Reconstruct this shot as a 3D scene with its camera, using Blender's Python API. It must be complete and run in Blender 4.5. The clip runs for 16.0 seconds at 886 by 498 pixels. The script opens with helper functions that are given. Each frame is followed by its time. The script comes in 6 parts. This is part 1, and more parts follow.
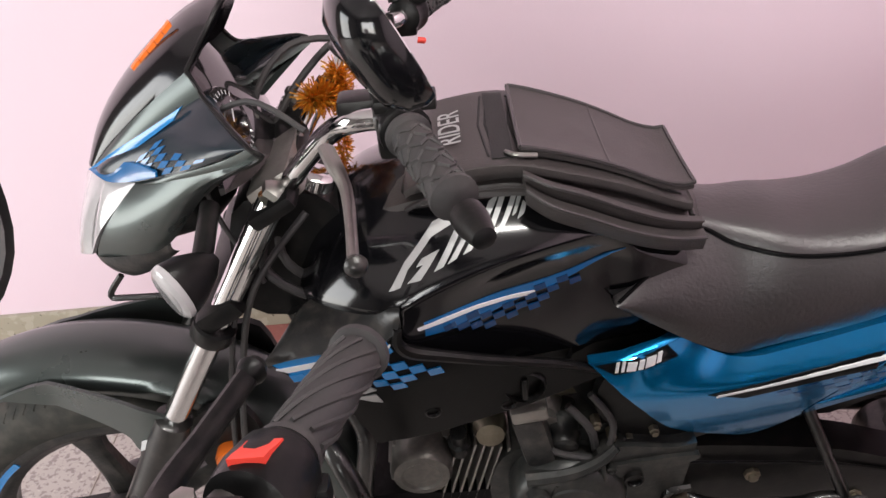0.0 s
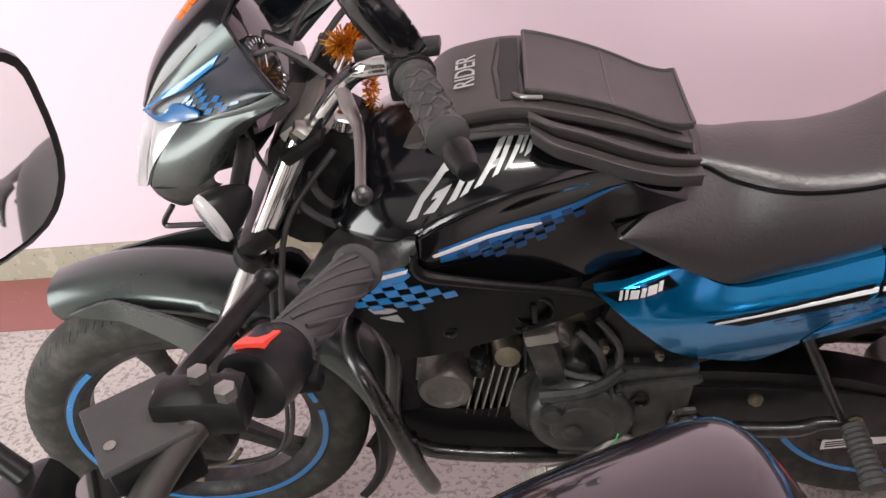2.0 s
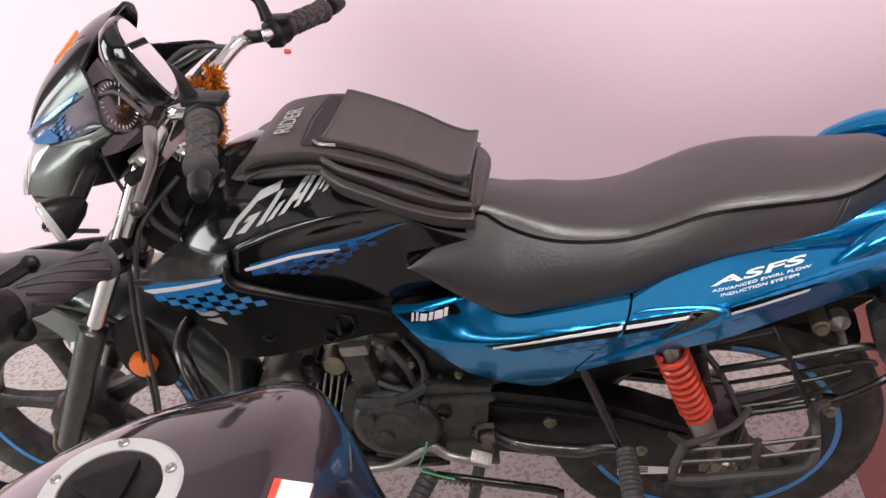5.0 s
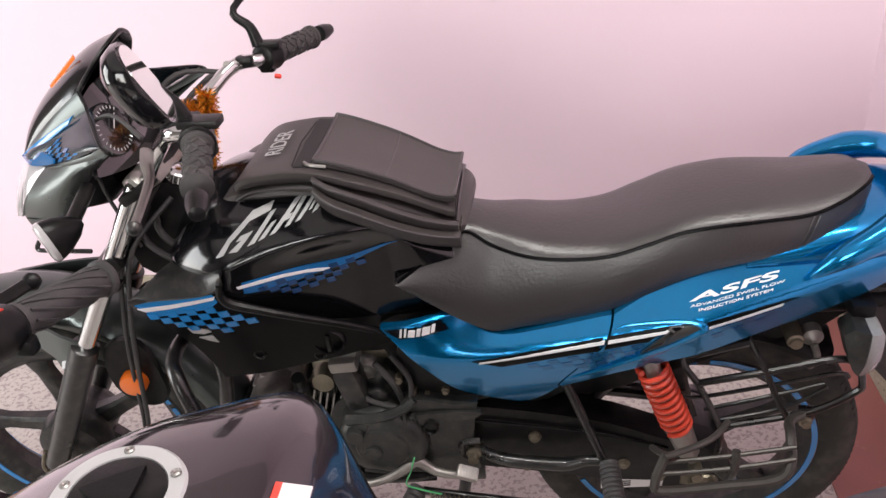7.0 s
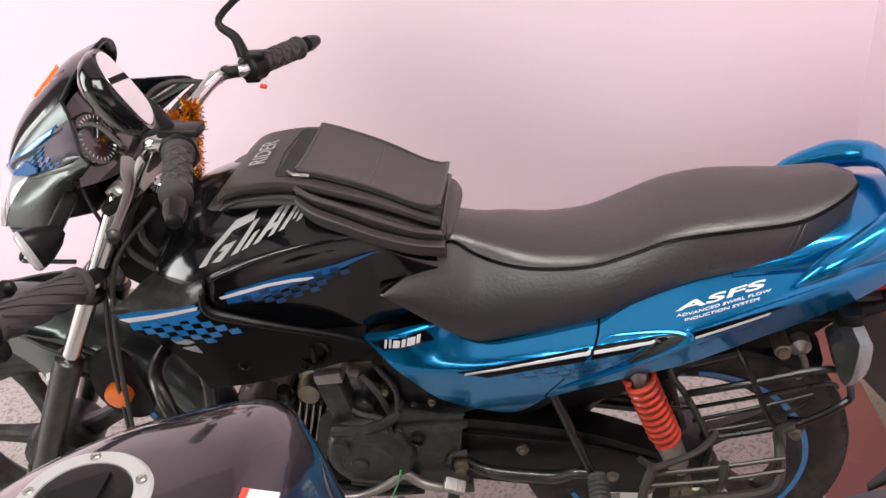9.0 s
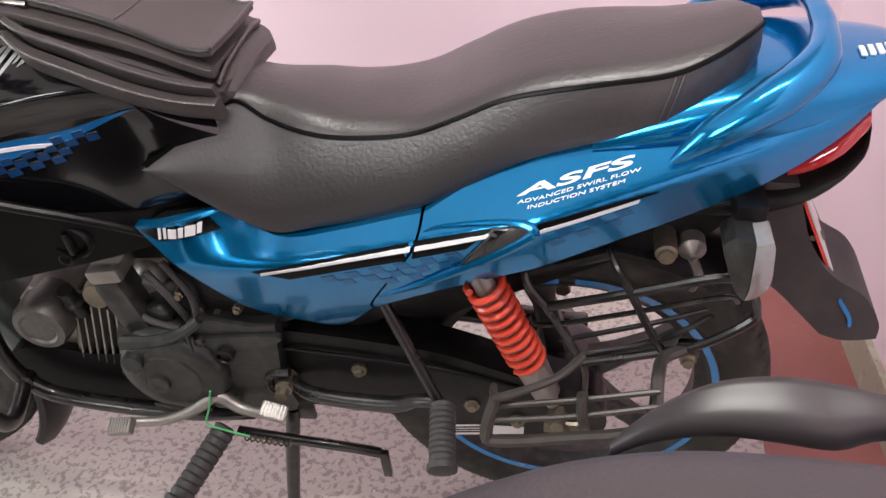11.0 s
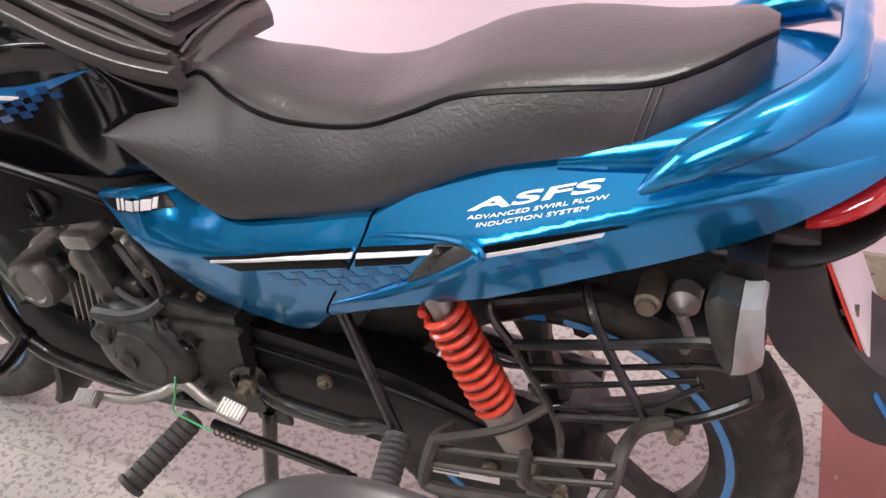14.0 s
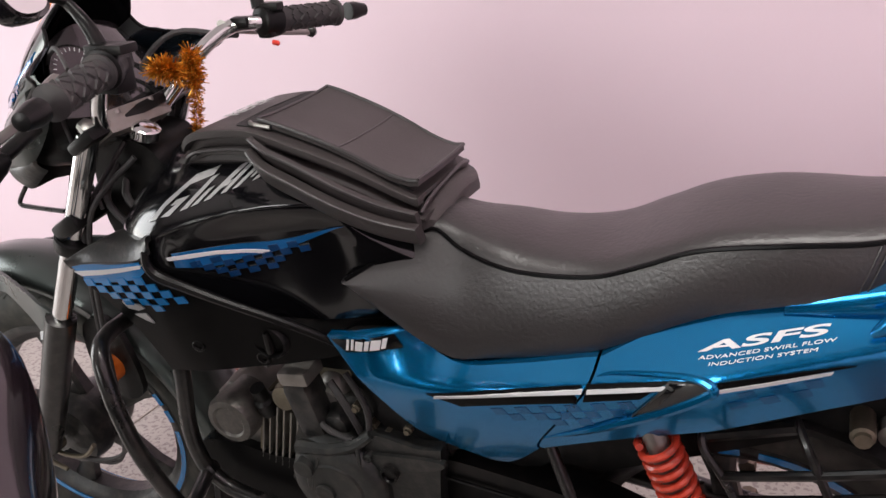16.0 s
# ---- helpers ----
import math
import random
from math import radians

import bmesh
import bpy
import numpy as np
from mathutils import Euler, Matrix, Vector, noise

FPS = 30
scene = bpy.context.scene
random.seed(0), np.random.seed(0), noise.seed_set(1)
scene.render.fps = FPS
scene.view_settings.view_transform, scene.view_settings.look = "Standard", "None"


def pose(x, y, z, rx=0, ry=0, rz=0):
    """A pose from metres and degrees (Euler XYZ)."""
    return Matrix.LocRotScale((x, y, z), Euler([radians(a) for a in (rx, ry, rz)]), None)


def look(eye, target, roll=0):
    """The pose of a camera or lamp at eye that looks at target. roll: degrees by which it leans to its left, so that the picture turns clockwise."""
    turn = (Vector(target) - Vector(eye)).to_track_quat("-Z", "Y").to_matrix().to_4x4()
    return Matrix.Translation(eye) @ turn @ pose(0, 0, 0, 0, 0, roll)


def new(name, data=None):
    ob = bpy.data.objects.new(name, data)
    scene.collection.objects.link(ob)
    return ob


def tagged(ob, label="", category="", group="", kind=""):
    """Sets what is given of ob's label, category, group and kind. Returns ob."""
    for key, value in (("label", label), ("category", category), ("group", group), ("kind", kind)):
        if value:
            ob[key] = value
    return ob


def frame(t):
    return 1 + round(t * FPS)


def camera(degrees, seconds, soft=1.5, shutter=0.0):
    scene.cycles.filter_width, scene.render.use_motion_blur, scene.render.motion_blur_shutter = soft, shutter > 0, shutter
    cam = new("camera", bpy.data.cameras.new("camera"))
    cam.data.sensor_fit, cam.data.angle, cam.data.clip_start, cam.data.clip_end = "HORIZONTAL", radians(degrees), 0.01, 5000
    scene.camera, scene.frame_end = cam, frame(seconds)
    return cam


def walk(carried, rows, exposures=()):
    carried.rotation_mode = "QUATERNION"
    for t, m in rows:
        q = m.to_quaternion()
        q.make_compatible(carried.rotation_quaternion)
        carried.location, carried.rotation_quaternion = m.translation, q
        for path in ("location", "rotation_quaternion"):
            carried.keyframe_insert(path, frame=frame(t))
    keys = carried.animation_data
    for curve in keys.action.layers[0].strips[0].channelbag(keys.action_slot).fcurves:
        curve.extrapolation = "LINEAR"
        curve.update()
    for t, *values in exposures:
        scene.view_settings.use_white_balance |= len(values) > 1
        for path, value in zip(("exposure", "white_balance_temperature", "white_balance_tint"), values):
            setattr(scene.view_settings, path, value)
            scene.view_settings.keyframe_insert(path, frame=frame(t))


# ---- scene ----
cam = camera(55.0, 16.0)
PATH = [
    (0, (-0.055, 0.206, 1.363), (-0.112, 1.937, 0.363), -5.9),
    (0.5, (0.004, 0.184, 1.369), (-0.24, 1.87, 0.321), -9.0),
    (1, (-0.005, 0.15, 1.366), (-0.275, 1.803, 0.274), -9.2),
    (1.5, (0.015, 0.138, 1.387), (-0.242, 1.789, 0.288), -9.0),
    (2, (0.012, 0.119, 1.398), (-0.209, 1.774, 0.297), -8.3),
    (2.5, (0.025, 0.134, 1.39), (-0.162, 1.8, 0.298), -7.0),
    (3, (0.06, 0.156, 1.405), (-0.152, 1.825, 0.322), -5.2),
    (3.5, (0.236, 0.135, 1.389), (-0.005, 1.82, 0.34), -4.7),
    (4, (0.345, 0.058, 1.4), (0.054, 1.745, 0.365), -5.1),
    (4.2, (0.354, 0.025, 1.415), (0.055, 1.716, 0.389), -5.1),
    (6.5, (0.372, -0.082, 1.469), (0.109, 1.645, 0.496), -4.7),
    (7, (0.364, -0.088, 1.467), (0.113, 1.65, 0.51), -4.5),
    (7.5, (0.364, -0.089, 1.466), (0.118, 1.657, 0.521), -4.5),
    (8, (0.364, -0.105, 1.477), (0.133, 1.649, 0.544), -4.3),
    (8.2, (0.362, -0.104, 1.479), (0.133, 1.652, 0.548), -4.2),
    (10.3, (0.568, 0.051, 1.311), (0.258, 1.804, 0.398), -5.2),
    (10.5, (0.61, 0.088, 1.283), (0.295, 1.813, 0.321), -5.3),
    (11, (0.651, 0.195, 1.227), (0.328, 1.848, 0.148), -4.8),
    (11.5, (0.683, 0.374, 1.13), (0.393, 1.953, -0.063), -2.8),
    (12, (0.746, 0.459, 1.073), (0.418, 1.959, -0.208), -2.9),
    (12.5, (0.815, 0.505, 1.032), (0.407, 2.001, -0.231), -3.5),
    (13, (0.832, 0.508, 1.036), (0.327, 2.021, -0.171), -3.8),
    (13.5, (0.851, 0.452, 1.092), (0.248, 1.997, -0.026), -3.7),
    (14, (0.857, 0.361, 1.142), (0.15, 1.929, 0.123), -3.7),
    (14.5, (0.847, 0.22, 1.184), (0.04, 1.809, 0.275), -4.2),
    (15, (0.858, 0.143, 1.203), (0.015, 1.769, 0.4), -3.9),
    (15.5, (0.838, 0.107, 1.22), (-0.022, 1.748, 0.468), -3.9),
    (16, (0.68, 0.171, 1.207), (-0.11, 1.864, 0.494), -3.8),
]
# the clip brightens while it looks down at the rear wheel
EXPOSURES = [(0, -0.15), (1, 0.05), (4, 0.0), (8.2, -0.02), (10.5, 0.16), (11.5, 0.38), (12.5, 0.5), (13.3, 0.68), (14.2, 0.42), (15, 0.06), (16, -0.36)]
walk(cam, [(t, look(eye, target, roll)) for t, eye, target, roll in PATH], EXPOSURES)

# ---- light ----
WALL_Y, WALL_X = 2.224, 1.221
LEFT_X, NEAR_Y, CEIL_Z = -3.4, -2.6, 2.9
world = bpy.data.worlds.new("world")
scene.world = world
world.use_nodes = True
wn = world.node_tree
sky = wn.nodes.new("ShaderNodeTexSky")
sky.sky_type, sky.sun_disc = "NISHITA", False
sky.sun_elevation, sky.sun_rotation = radians(40), radians(200)
wn.links.new(sky.outputs[0], wn.nodes["Background"].inputs[0])
wn.nodes["Background"].inputs[1].default_value = 0.12


def area_lamp(name, m, sx, sy, power, colour):
    data = bpy.data.lights.new(name, "AREA")
    data.shape, data.size, data.size_y, data.energy, data.color = "RECTANGLE", sx, sy, power, colour
    ob = new(name, data)
    ob.matrix_world = m
    return ob


# assumed sources behind the camera: daylight in window and door openings, and ceiling tube
area_lamp("window_daylight", look((-1.0, NEAR_Y + 0.05, 1.55), (-0.9, 1.0, 1.1)), 2.0, 1.4, 104, (1.0, 0.98, 0.95))
area_lamp("door_daylight", look((LEFT_X + 0.05, 0.45, 1.15), (1.2, 1.1, 0.5)), 1.5, 2.1, 74, (1.0, 0.99, 0.97))
area_lamp("tube_light", look((0.5, 0.35, CEIL_Z - 0.09), (0.5, 0.35, 0.0)), 1.2, 0.06, 36, (1.0, 0.97, 0.92))

# ---- materials ----


def mat(name, colour, rough=0.5, metal=0.0, vary=0.08, scale=8.0, bump=0.0, bscale=60.0, coat=0.0, dust=0.0, rvary=0.1, spec=0.5, crease=0.0):
    m = bpy.data.materials.new(name)
    m.use_nodes = True
    t = m.node_tree
    p = t.nodes["Principled BSDF"]
    co = t.nodes.new("ShaderNodeTexCoord")
    n1 = t.nodes.new("ShaderNodeTexNoise")
    n1.inputs["Scale"].default_value, n1.inputs["Detail"].default_value = scale, 6
    t.links.new(co.outputs["Object"], n1.inputs["Vector"])
    mix = t.nodes.new("ShaderNodeMix")
    mix.data_type = "RGBA"
    c = Vector(colour)
    mix.inputs["A"].default_value = (*(c * (1 - vary)), 1)
    mix.inputs["B"].default_value = (*(c * (1 + vary)), 1)
    t.links.new(n1.outputs["Fac"], mix.inputs["Factor"])
    out = mix.outputs["Result"]
    if dust > 0:
        n2 = t.nodes.new("ShaderNodeTexNoise")
        n2.inputs["Scale"].default_value, n2.inputs["Detail"].default_value = scale * 3.1, 8
        t.links.new(co.outputs["Object"], n2.inputs["Vector"])
        ramp = t.nodes.new("ShaderNodeMapRange")
        ramp.inputs["From Min"].default_value, ramp.inputs["From Max"].default_value = 0.45, 0.75
        ramp.inputs["To Max"].default_value = dust
        t.links.new(n2.outputs["Fac"], ramp.inputs["Value"])
        mx = t.nodes.new("ShaderNodeMix")
        mx.data_type = "RGBA"
        mx.inputs["B"].default_value = (0.33, 0.28, 0.24, 1)
        t.links.new(out, mx.inputs["A"])
        t.links.new(ramp.outputs[0], mx.inputs["Factor"])
        out = mx.outputs["Result"]
    t.links.new(out, p.inputs["Base Color"])
    rr = t.nodes.new("ShaderNodeMapRange")
    rr.inputs["To Min"].default_value, rr.inputs["To Max"].default_value = max(0.02, rough - rvary), min(1, rough + rvary)
    t.links.new(n1.outputs["Fac"], rr.inputs["Value"])
    t.links.new(rr.outputs[0], p.inputs["Roughness"])
    p.inputs["Metallic"].default_value = metal
    p.inputs["Coat Weight"].default_value = coat
    p.inputs["Coat Roughness"].default_value = 0.04
    p.inputs["Specular IOR Level"].default_value = spec
    if bump > 0:
        nb = t.nodes.new("ShaderNodeTexNoise")
        nb.inputs["Scale"].default_value, nb.inputs["Detail"].default_value = bscale, 4
        t.links.new(co.outputs["Object"], nb.inputs["Vector"])
        b = t.nodes.new("ShaderNodeBump")
        b.inputs["Strength"].default_value, b.inputs["Distance"].default_value = bump, 0.002
        t.links.new(nb.outputs["Fac"], b.inputs["Height"])
        t.links.new(b.outputs[0], p.inputs["Normal"])
        if crease > 0:
            # long fine wrinkles: thin valleys where a warped noise crosses its middle
            mp = t.nodes.new("ShaderNodeMapping")
            mp.inputs["Scale"].default_value = (9, 16, 26)
            mp.inputs["Rotation"].default_value = (0, 0.5, 0)
            nc = t.nodes.new("ShaderNodeTexNoise")
            nc.inputs["Scale"].default_value, nc.inputs["Detail"].default_value, nc.inputs["Distortion"].default_value = 1.0, 3, 1.6
            sub = t.nodes.new("ShaderNodeMath")
            sub.operation, sub.inputs[1].default_value = "SUBTRACT", 0.5
            ab = t.nodes.new("ShaderNodeMath")
            ab.operation = "ABSOLUTE"
            mr2 = t.nodes.new("ShaderNodeMapRange")
            mr2.inputs["From Max"].default_value = 0.028
            b2 = t.nodes.new("ShaderNodeBump")
            b2.inputs["Strength"].default_value, b2.inputs["Distance"].default_value = crease, 0.0025
            t.links.new(co.outputs["Object"], mp.inputs["Vector"])
            t.links.new(mp.outputs[0], nc.inputs["Vector"])
            t.links.new(nc.outputs["Fac"], sub.inputs[0])
            t.links.new(sub.outputs[0], ab.inputs[0])
            t.links.new(ab.outputs[0], mr2.inputs["Value"])
            t.links.new(mr2.outputs[0], b2.inputs["Height"])
            t.links.new(b.outputs[0], b2.inputs["Normal"])
            t.links.new(b2.outputs[0], p.inputs["Normal"])
    return m


def terrazzo(name, base, chips, dark, scale, rough=0.45, cover=0.42):
    """Ground stone: a cement colour with two sizes of chips."""
    m = bpy.data.materials.new(name)
    m.use_nodes = True
    t = m.node_tree
    p = t.nodes["Principled BSDF"]
    co = t.nodes.new("ShaderNodeTexCoord")
    warp = t.nodes.new("ShaderNodeTexNoise")
    warp.inputs["Scale"].default_value, warp.inputs["Detail"].default_value = scale * 0.9, 4
    add = t.nodes.new("ShaderNodeVectorMath")
    add.operation = "MULTIPLY_ADD"
    add.inputs[1].default_value = (0.02, 0.02, 0.02)
    t.links.new(co.outputs["Object"], warp.inputs["Vector"])
    t.links.new(warp.outputs["Color"], add.inputs[0])
    t.links.new(co.outputs["Object"], add.inputs[2])
    colour = None
    for k, (sc, col, hi) in enumerate(((scale, chips, cover), (scale * 1.9, dark, cover * 0.75), (scale * 3.3, chips, cover * 0.6))):
        v = t.nodes.new("ShaderNodeTexNoise")
        v.inputs["Scale"].default_value, v.inputs["Detail"].default_value, v.inputs["Roughness"].default_value = sc, 3, 0.45
        off = t.nodes.new("ShaderNodeVectorMath")
        off.operation = "ADD"
        off.inputs[1].default_value = (3.7 * k, 1.3 * k, 0.9 * k)
        t.links.new(add.outputs[0], off.inputs[0])
        t.links.new(off.outputs[0], v.inputs["Vector"])
        r = t.nodes.new("ShaderNodeMapRange")
        r.inputs["From Min"].default_value, r.inputs["From Max"].default_value = 1 - hi, 1.06 - hi
        t.links.new(v.outputs["Fac"], r.inputs["Value"])
        mx = t.nodes.new("ShaderNodeMix")
        mx.data_type = "RGBA"
        if colour is None:
            mx.inputs["A"].default_value = (*base, 1)
        else:
            t.links.new(colour, mx.inputs["A"])
        mx.inputs["B"].default_value = (*col, 1)
        t.links.new(r.outputs[0], mx.inputs["Factor"])
        colour = mx.outputs["Result"]
    n = t.nodes.new("ShaderNodeTexNoise")
    n.inputs["Scale"].default_value, n.inputs["Detail"].default_value = 2.2, 6
    t.links.new(co.outputs["Object"], n.inputs["Vector"])
    hs = t.nodes.new("ShaderNodeHueSaturation")
    mr = t.nodes.new("ShaderNodeMapRange")
    mr.inputs["To Min"].default_value, mr.inputs["To Max"].default_value = 0.75, 1.22
    t.links.new(n.outputs["Fac"], mr.inputs["Value"])
    t.links.new(mr.outputs[0], hs.inputs["Value"])
    t.links.new(colour, hs.inputs["Color"])
    t.links.new(hs.outputs[0], p.inputs["Base Color"])
    r2 = t.nodes.new("ShaderNodeMapRange")
    r2.inputs["To Min"].default_value, r2.inputs["To Max"].default_value = rough - 0.15, rough + 0.2
    t.links.new(n.outputs["Fac"], r2.inputs["Value"])
    t.links.new(r2.outputs[0], p.inputs["Roughness"])
    return m


PINK = mat("pink_wall_paint", (0.775, 0.625, 0.7), 0.75, vary=0.03, scale=1.6, bump=0.12, bscale=90)
# unseen walls and ceiling, kept dark so that glossy parts reflect less light
DARKW = mat("unseen_wall_dark", (0.16, 0.15, 0.14), 0.8, vary=0.1, scale=3)
CEILING = mat("ceiling_paint", (0.45, 0.43, 0.43), 0.8, vary=0.03)
SKIRT = terrazzo("skirting_stone", (0.36, 0.34, 0.26), (0.43, 0.41, 0.33), (0.08, 0.08, 0.06), 30, 0.5, 0.44)
FLOOR = terrazzo("terrazzo_floor", (0.5, 0.465, 0.43), (0.31, 0.27, 0.255), (0.62, 0.585, 0.54), 84, 0.42, 0.475)
RED = terrazzo("red_oxide_border", (0.31, 0.115, 0.1), (0.35, 0.14, 0.12), (0.48, 0.34, 0.3), 46, 0.45, 0.34)
JOINT = mat("joint_strip", (0.42, 0.38, 0.33), 0.6)
BLACK = mat("black_gloss_paint", (0.004, 0.004, 0.005), 0.13, vary=0.2, coat=0.3, rvary=0.05)
PLASTIC = mat("black_plastic", (0.006, 0.006, 0.0063), 0.34, vary=0.3, scale=14, bump=0.1, bscale=300, dust=0.03, spec=0.22)
RUBBER = mat("grip_rubber", (0.034, 0.032, 0.033), 0.6, vary=0.25, bump=0.15, bscale=200, dust=0.06)
TYRE = mat("tyre_rubber", (0.04, 0.041, 0.037), 0.72, vary=0.3, scale=10, bump=0.25, bscale=120, dust=0.16, spec=0.2)
VINYL = mat("seat_vinyl", (0.025, 0.0215, 0.022), 0.4, vary=0.25, scale=9, bump=0.3, bscale=190, rvary=0.12, spec=1.0, crease=0.07)
NYLON = mat("bag_cloth", (0.045, 0.039, 0.038), 0.48, vary=0.2, scale=20, bump=0.35, bscale=420, spec=0.6)
BLUE = mat("blue_metallic_paint", (0.001, 0.2, 0.47), 0.2, metal=0.8, vary=0.06, coat=0.6, rvary=0.05)
DKBLUE = mat("blue_decal", (0.002, 0.035, 0.12), 0.25, coat=0.8)
DECALBLUE = mat("bright_blue_decal", (0.01, 0.2, 0.52), 0.25, coat=0.8)
WHITE = mat("white_decal", (0.75, 0.77, 0.78), 0.35, coat=0.4)
SILVERDECAL = mat("silver_decal", (0.48, 0.49, 0.49), 0.35, metal=0.3)
GREY = mat("grey_gloss_paint", (0.085, 0.1, 0.096), 0.3, metal=0.65, vary=0.15, coat=0.2, rvary=0.08)
STEEL = mat("bare_steel", (0.34, 0.33, 0.31), 0.4, metal=1.0, vary=0.15, scale=30)
CHROME = mat("chrome", (0.72, 0.72, 0.72), 0.1, metal=1.0, vary=0.05, rvary=0.05)
ALU = mat("cast_aluminium", (0.33, 0.315, 0.295), 0.45, metal=0.85, vary=0.3, scale=40, bump=0.35, bscale=150, dust=0.22)
ENGBLK = mat("engine_black", (0.015, 0.0155, 0.0155), 0.34, vary=0.35, scale=16, bump=0.3, bscale=160, dust=0.13, spec=0.5)
TUBEBLK = mat("black_tube_paint", (0.006, 0.006, 0.0062), 0.3, vary=0.3, scale=18, coat=0.3, dust=0.06)
BRASS = mat("zinc_yellow_bolt", (0.2, 0.175, 0.13), 0.45, metal=0.8, vary=0.35, scale=50, dust=0.25)
SPRING = mat("red_spring_paint", (0.62, 0.06, 0.03), 0.32, vary=0.12, scale=20, coat=0.4)
ORANGE = mat("amber_reflector", (0.75, 0.16, 0.02), 0.2, coat=0.6)
REDLENS = mat("red_lens", (0.45, 0.015, 0.02), 0.12, coat=1.0)
REDSW = mat("red_switch", (0.8, 0.06, 0.04), 0.4)
CLEAR = mat("clear_lens", (0.25, 0.265, 0.265), 0.12, vary=0.15, scale=80, coat=1.0, bump=0.4, bscale=220)
SIDEBLUE = mat("side_check_paint", (0.001, 0.13, 0.34), 0.26, metal=0.78, vary=0.1, coat=0.6)
MIDBLUE = mat("mid_blue_decal", (0.005, 0.11, 0.31), 0.25, coat=0.8)
LENS = mat("pale_lens", (0.46, 0.45, 0.46), 0.1, vary=0.1, scale=60, coat=1.0, bump=0.2, bscale=160)
GOLD = mat("gold_tinsel", (0.85, 0.42, 0.05), 0.25, metal=0.7, vary=0.35, scale=60)
PALEPLATE = mat("plate_white", (0.7, 0.68, 0.68), 0.4)
MIRROR = mat("mirror_glass", (0.85, 0.88, 0.86), 0.02, metal=1.0, vary=0.0, rvary=0.0)
COWL = mat("cowl_paint", (0.009, 0.017, 0.024), 0.26, vary=0.2, coat=0.15, rvary=0.05)
SCREEN = mat("instrument_glass", (0.012, 0.011, 0.012), 0.07, vary=0.2, scale=6, coat=0.5, rvary=0.04, spec=0.9)
SATIN = mat("satin_black_plastic", (0.004, 0.004, 0.0043), 0.3, vary=0.25, scale=10, bump=0.06, bscale=260, spec=0.08)
CAST = mat("dark_cast_metal", (0.034, 0.036, 0.035), 0.36, metal=0.45, vary=0.3, scale=18, bump=0.25, bscale=170, dust=0.1)
FOOTSTEEL = mat("worn_foot_rest_paint", (0.075, 0.07, 0.064), 0.42, metal=0.5, vary=0.35, scale=40, bump=0.2, bscale=200)
HEADGREY = mat("dusty_head_metal", (0.13, 0.125, 0.115), 0.42, metal=0.6, vary=0.3, scale=40, bump=0.3, bscale=150, dust=0.2)
SCOOP = mat("scoop_plastic", (0.045, 0.045, 0.043), 0.35, vary=0.2, scale=30, bump=0.1, bscale=200)
GREEN = mat("green_wire", (0.1, 0.5, 0.2), 0.4)
ZIPM = mat("zip_tape", (0.012, 0.012, 0.012), 0.6, bump=0.5, bscale=500)

# ---- mesh helpers ----


def part(name, bm, material, parent=None, label="", smooth=True):
    me = bpy.data.meshes.new(name)
    bmesh.ops.recalc_face_normals(bm, faces=bm.faces)
    bm.to_mesh(me)
    bm.free()
    me.materials.append(material)
    if smooth:
        me.shade_smooth()
        me.set_sharp_from_angle(angle=radians(38))
    ob = new(name, me)
    ob.parent = parent
    return tagged(ob, label) if label else ob


def thing(name, label, category, m=None, group="", kind=""):
    ob = new(name)
    ob.empty_display_size = 0.05
    if m is not None:
        ob.matrix_world = m
    return tagged(ob, label, category, group, kind)


def spline(pts, n=6, closed=False):
    """Catmull-Rom points through pts."""
    p = [Vector(q) for q in pts]
    k = len(p)
    out = []
    for i in range(k if closed else k - 1):
        if closed:
            a, b, c, d = p[i - 1], p[i], p[(i + 1) % k], p[(i + 2) % k]
        else:
            a, b, c, d = p[max(i - 1, 0)], p[i], p[i + 1], p[min(i + 2, k - 1)]
        for j in range(n):
            t = j / n
            out.append(0.5 * (2 * b + (c - a) * t + (2 * a - 5 * b + 4 * c - d) * t * t + (3 * b - a - 3 * c + d) * t ** 3))
    if not closed:
        out.append(p[-1])
    return out


def add_rings(bm, rings, caps=True, closed=True):
    vs = [[bm.verts.new(p) for p in r] for r in rings]
    n = len(rings[0])
    for a, b in zip(vs, vs[1:]):
        for i in range(n if closed else n - 1):
            j = (i + 1) % n
            bm.faces.new((a[i], a[j], b[j], b[i]))
    if caps and closed:
        bm.faces.new(vs[0])
        bm.faces.new(vs[-1][::-1])
    return vs


def add_tube(bm, pts, r, seg=10, smooth=5, ends=True, flat=1.0):
    """A tube along pts; r: one radius or one for each of pts."""
    rs = list(r) if isinstance(r, (list, tuple)) else [r] * len(pts)
    if smooth > 1 and len(pts) > 2:
        q = spline([(*p, w) if False else p for p in pts], smooth)
        rr = []
        for i in range(len(rs) - 1):
            rr += [rs[i] + (rs[i + 1] - rs[i]) * j / smooth for j in range(smooth)]
        rr.append(rs[-1])
    else:
        q, rr = [Vector(p) for p in pts], rs
    rings, up = [], None
    for i, p in enumerate(q):
        d = (q[min(i + 1, len(q) - 1)] - q[max(i - 1, 0)]).normalized()
        if up is None:
            up = d.orthogonal().normalized()
        side = d.cross(up).normalized()
        up = side.cross(d).normalized()
        rings.append([p + (side * math.cos(a) + up * math.sin(a) * flat) * rr[i] for a in (2 * math.pi * k / seg for k in range(seg))])
    add_rings(bm, rings, ends)


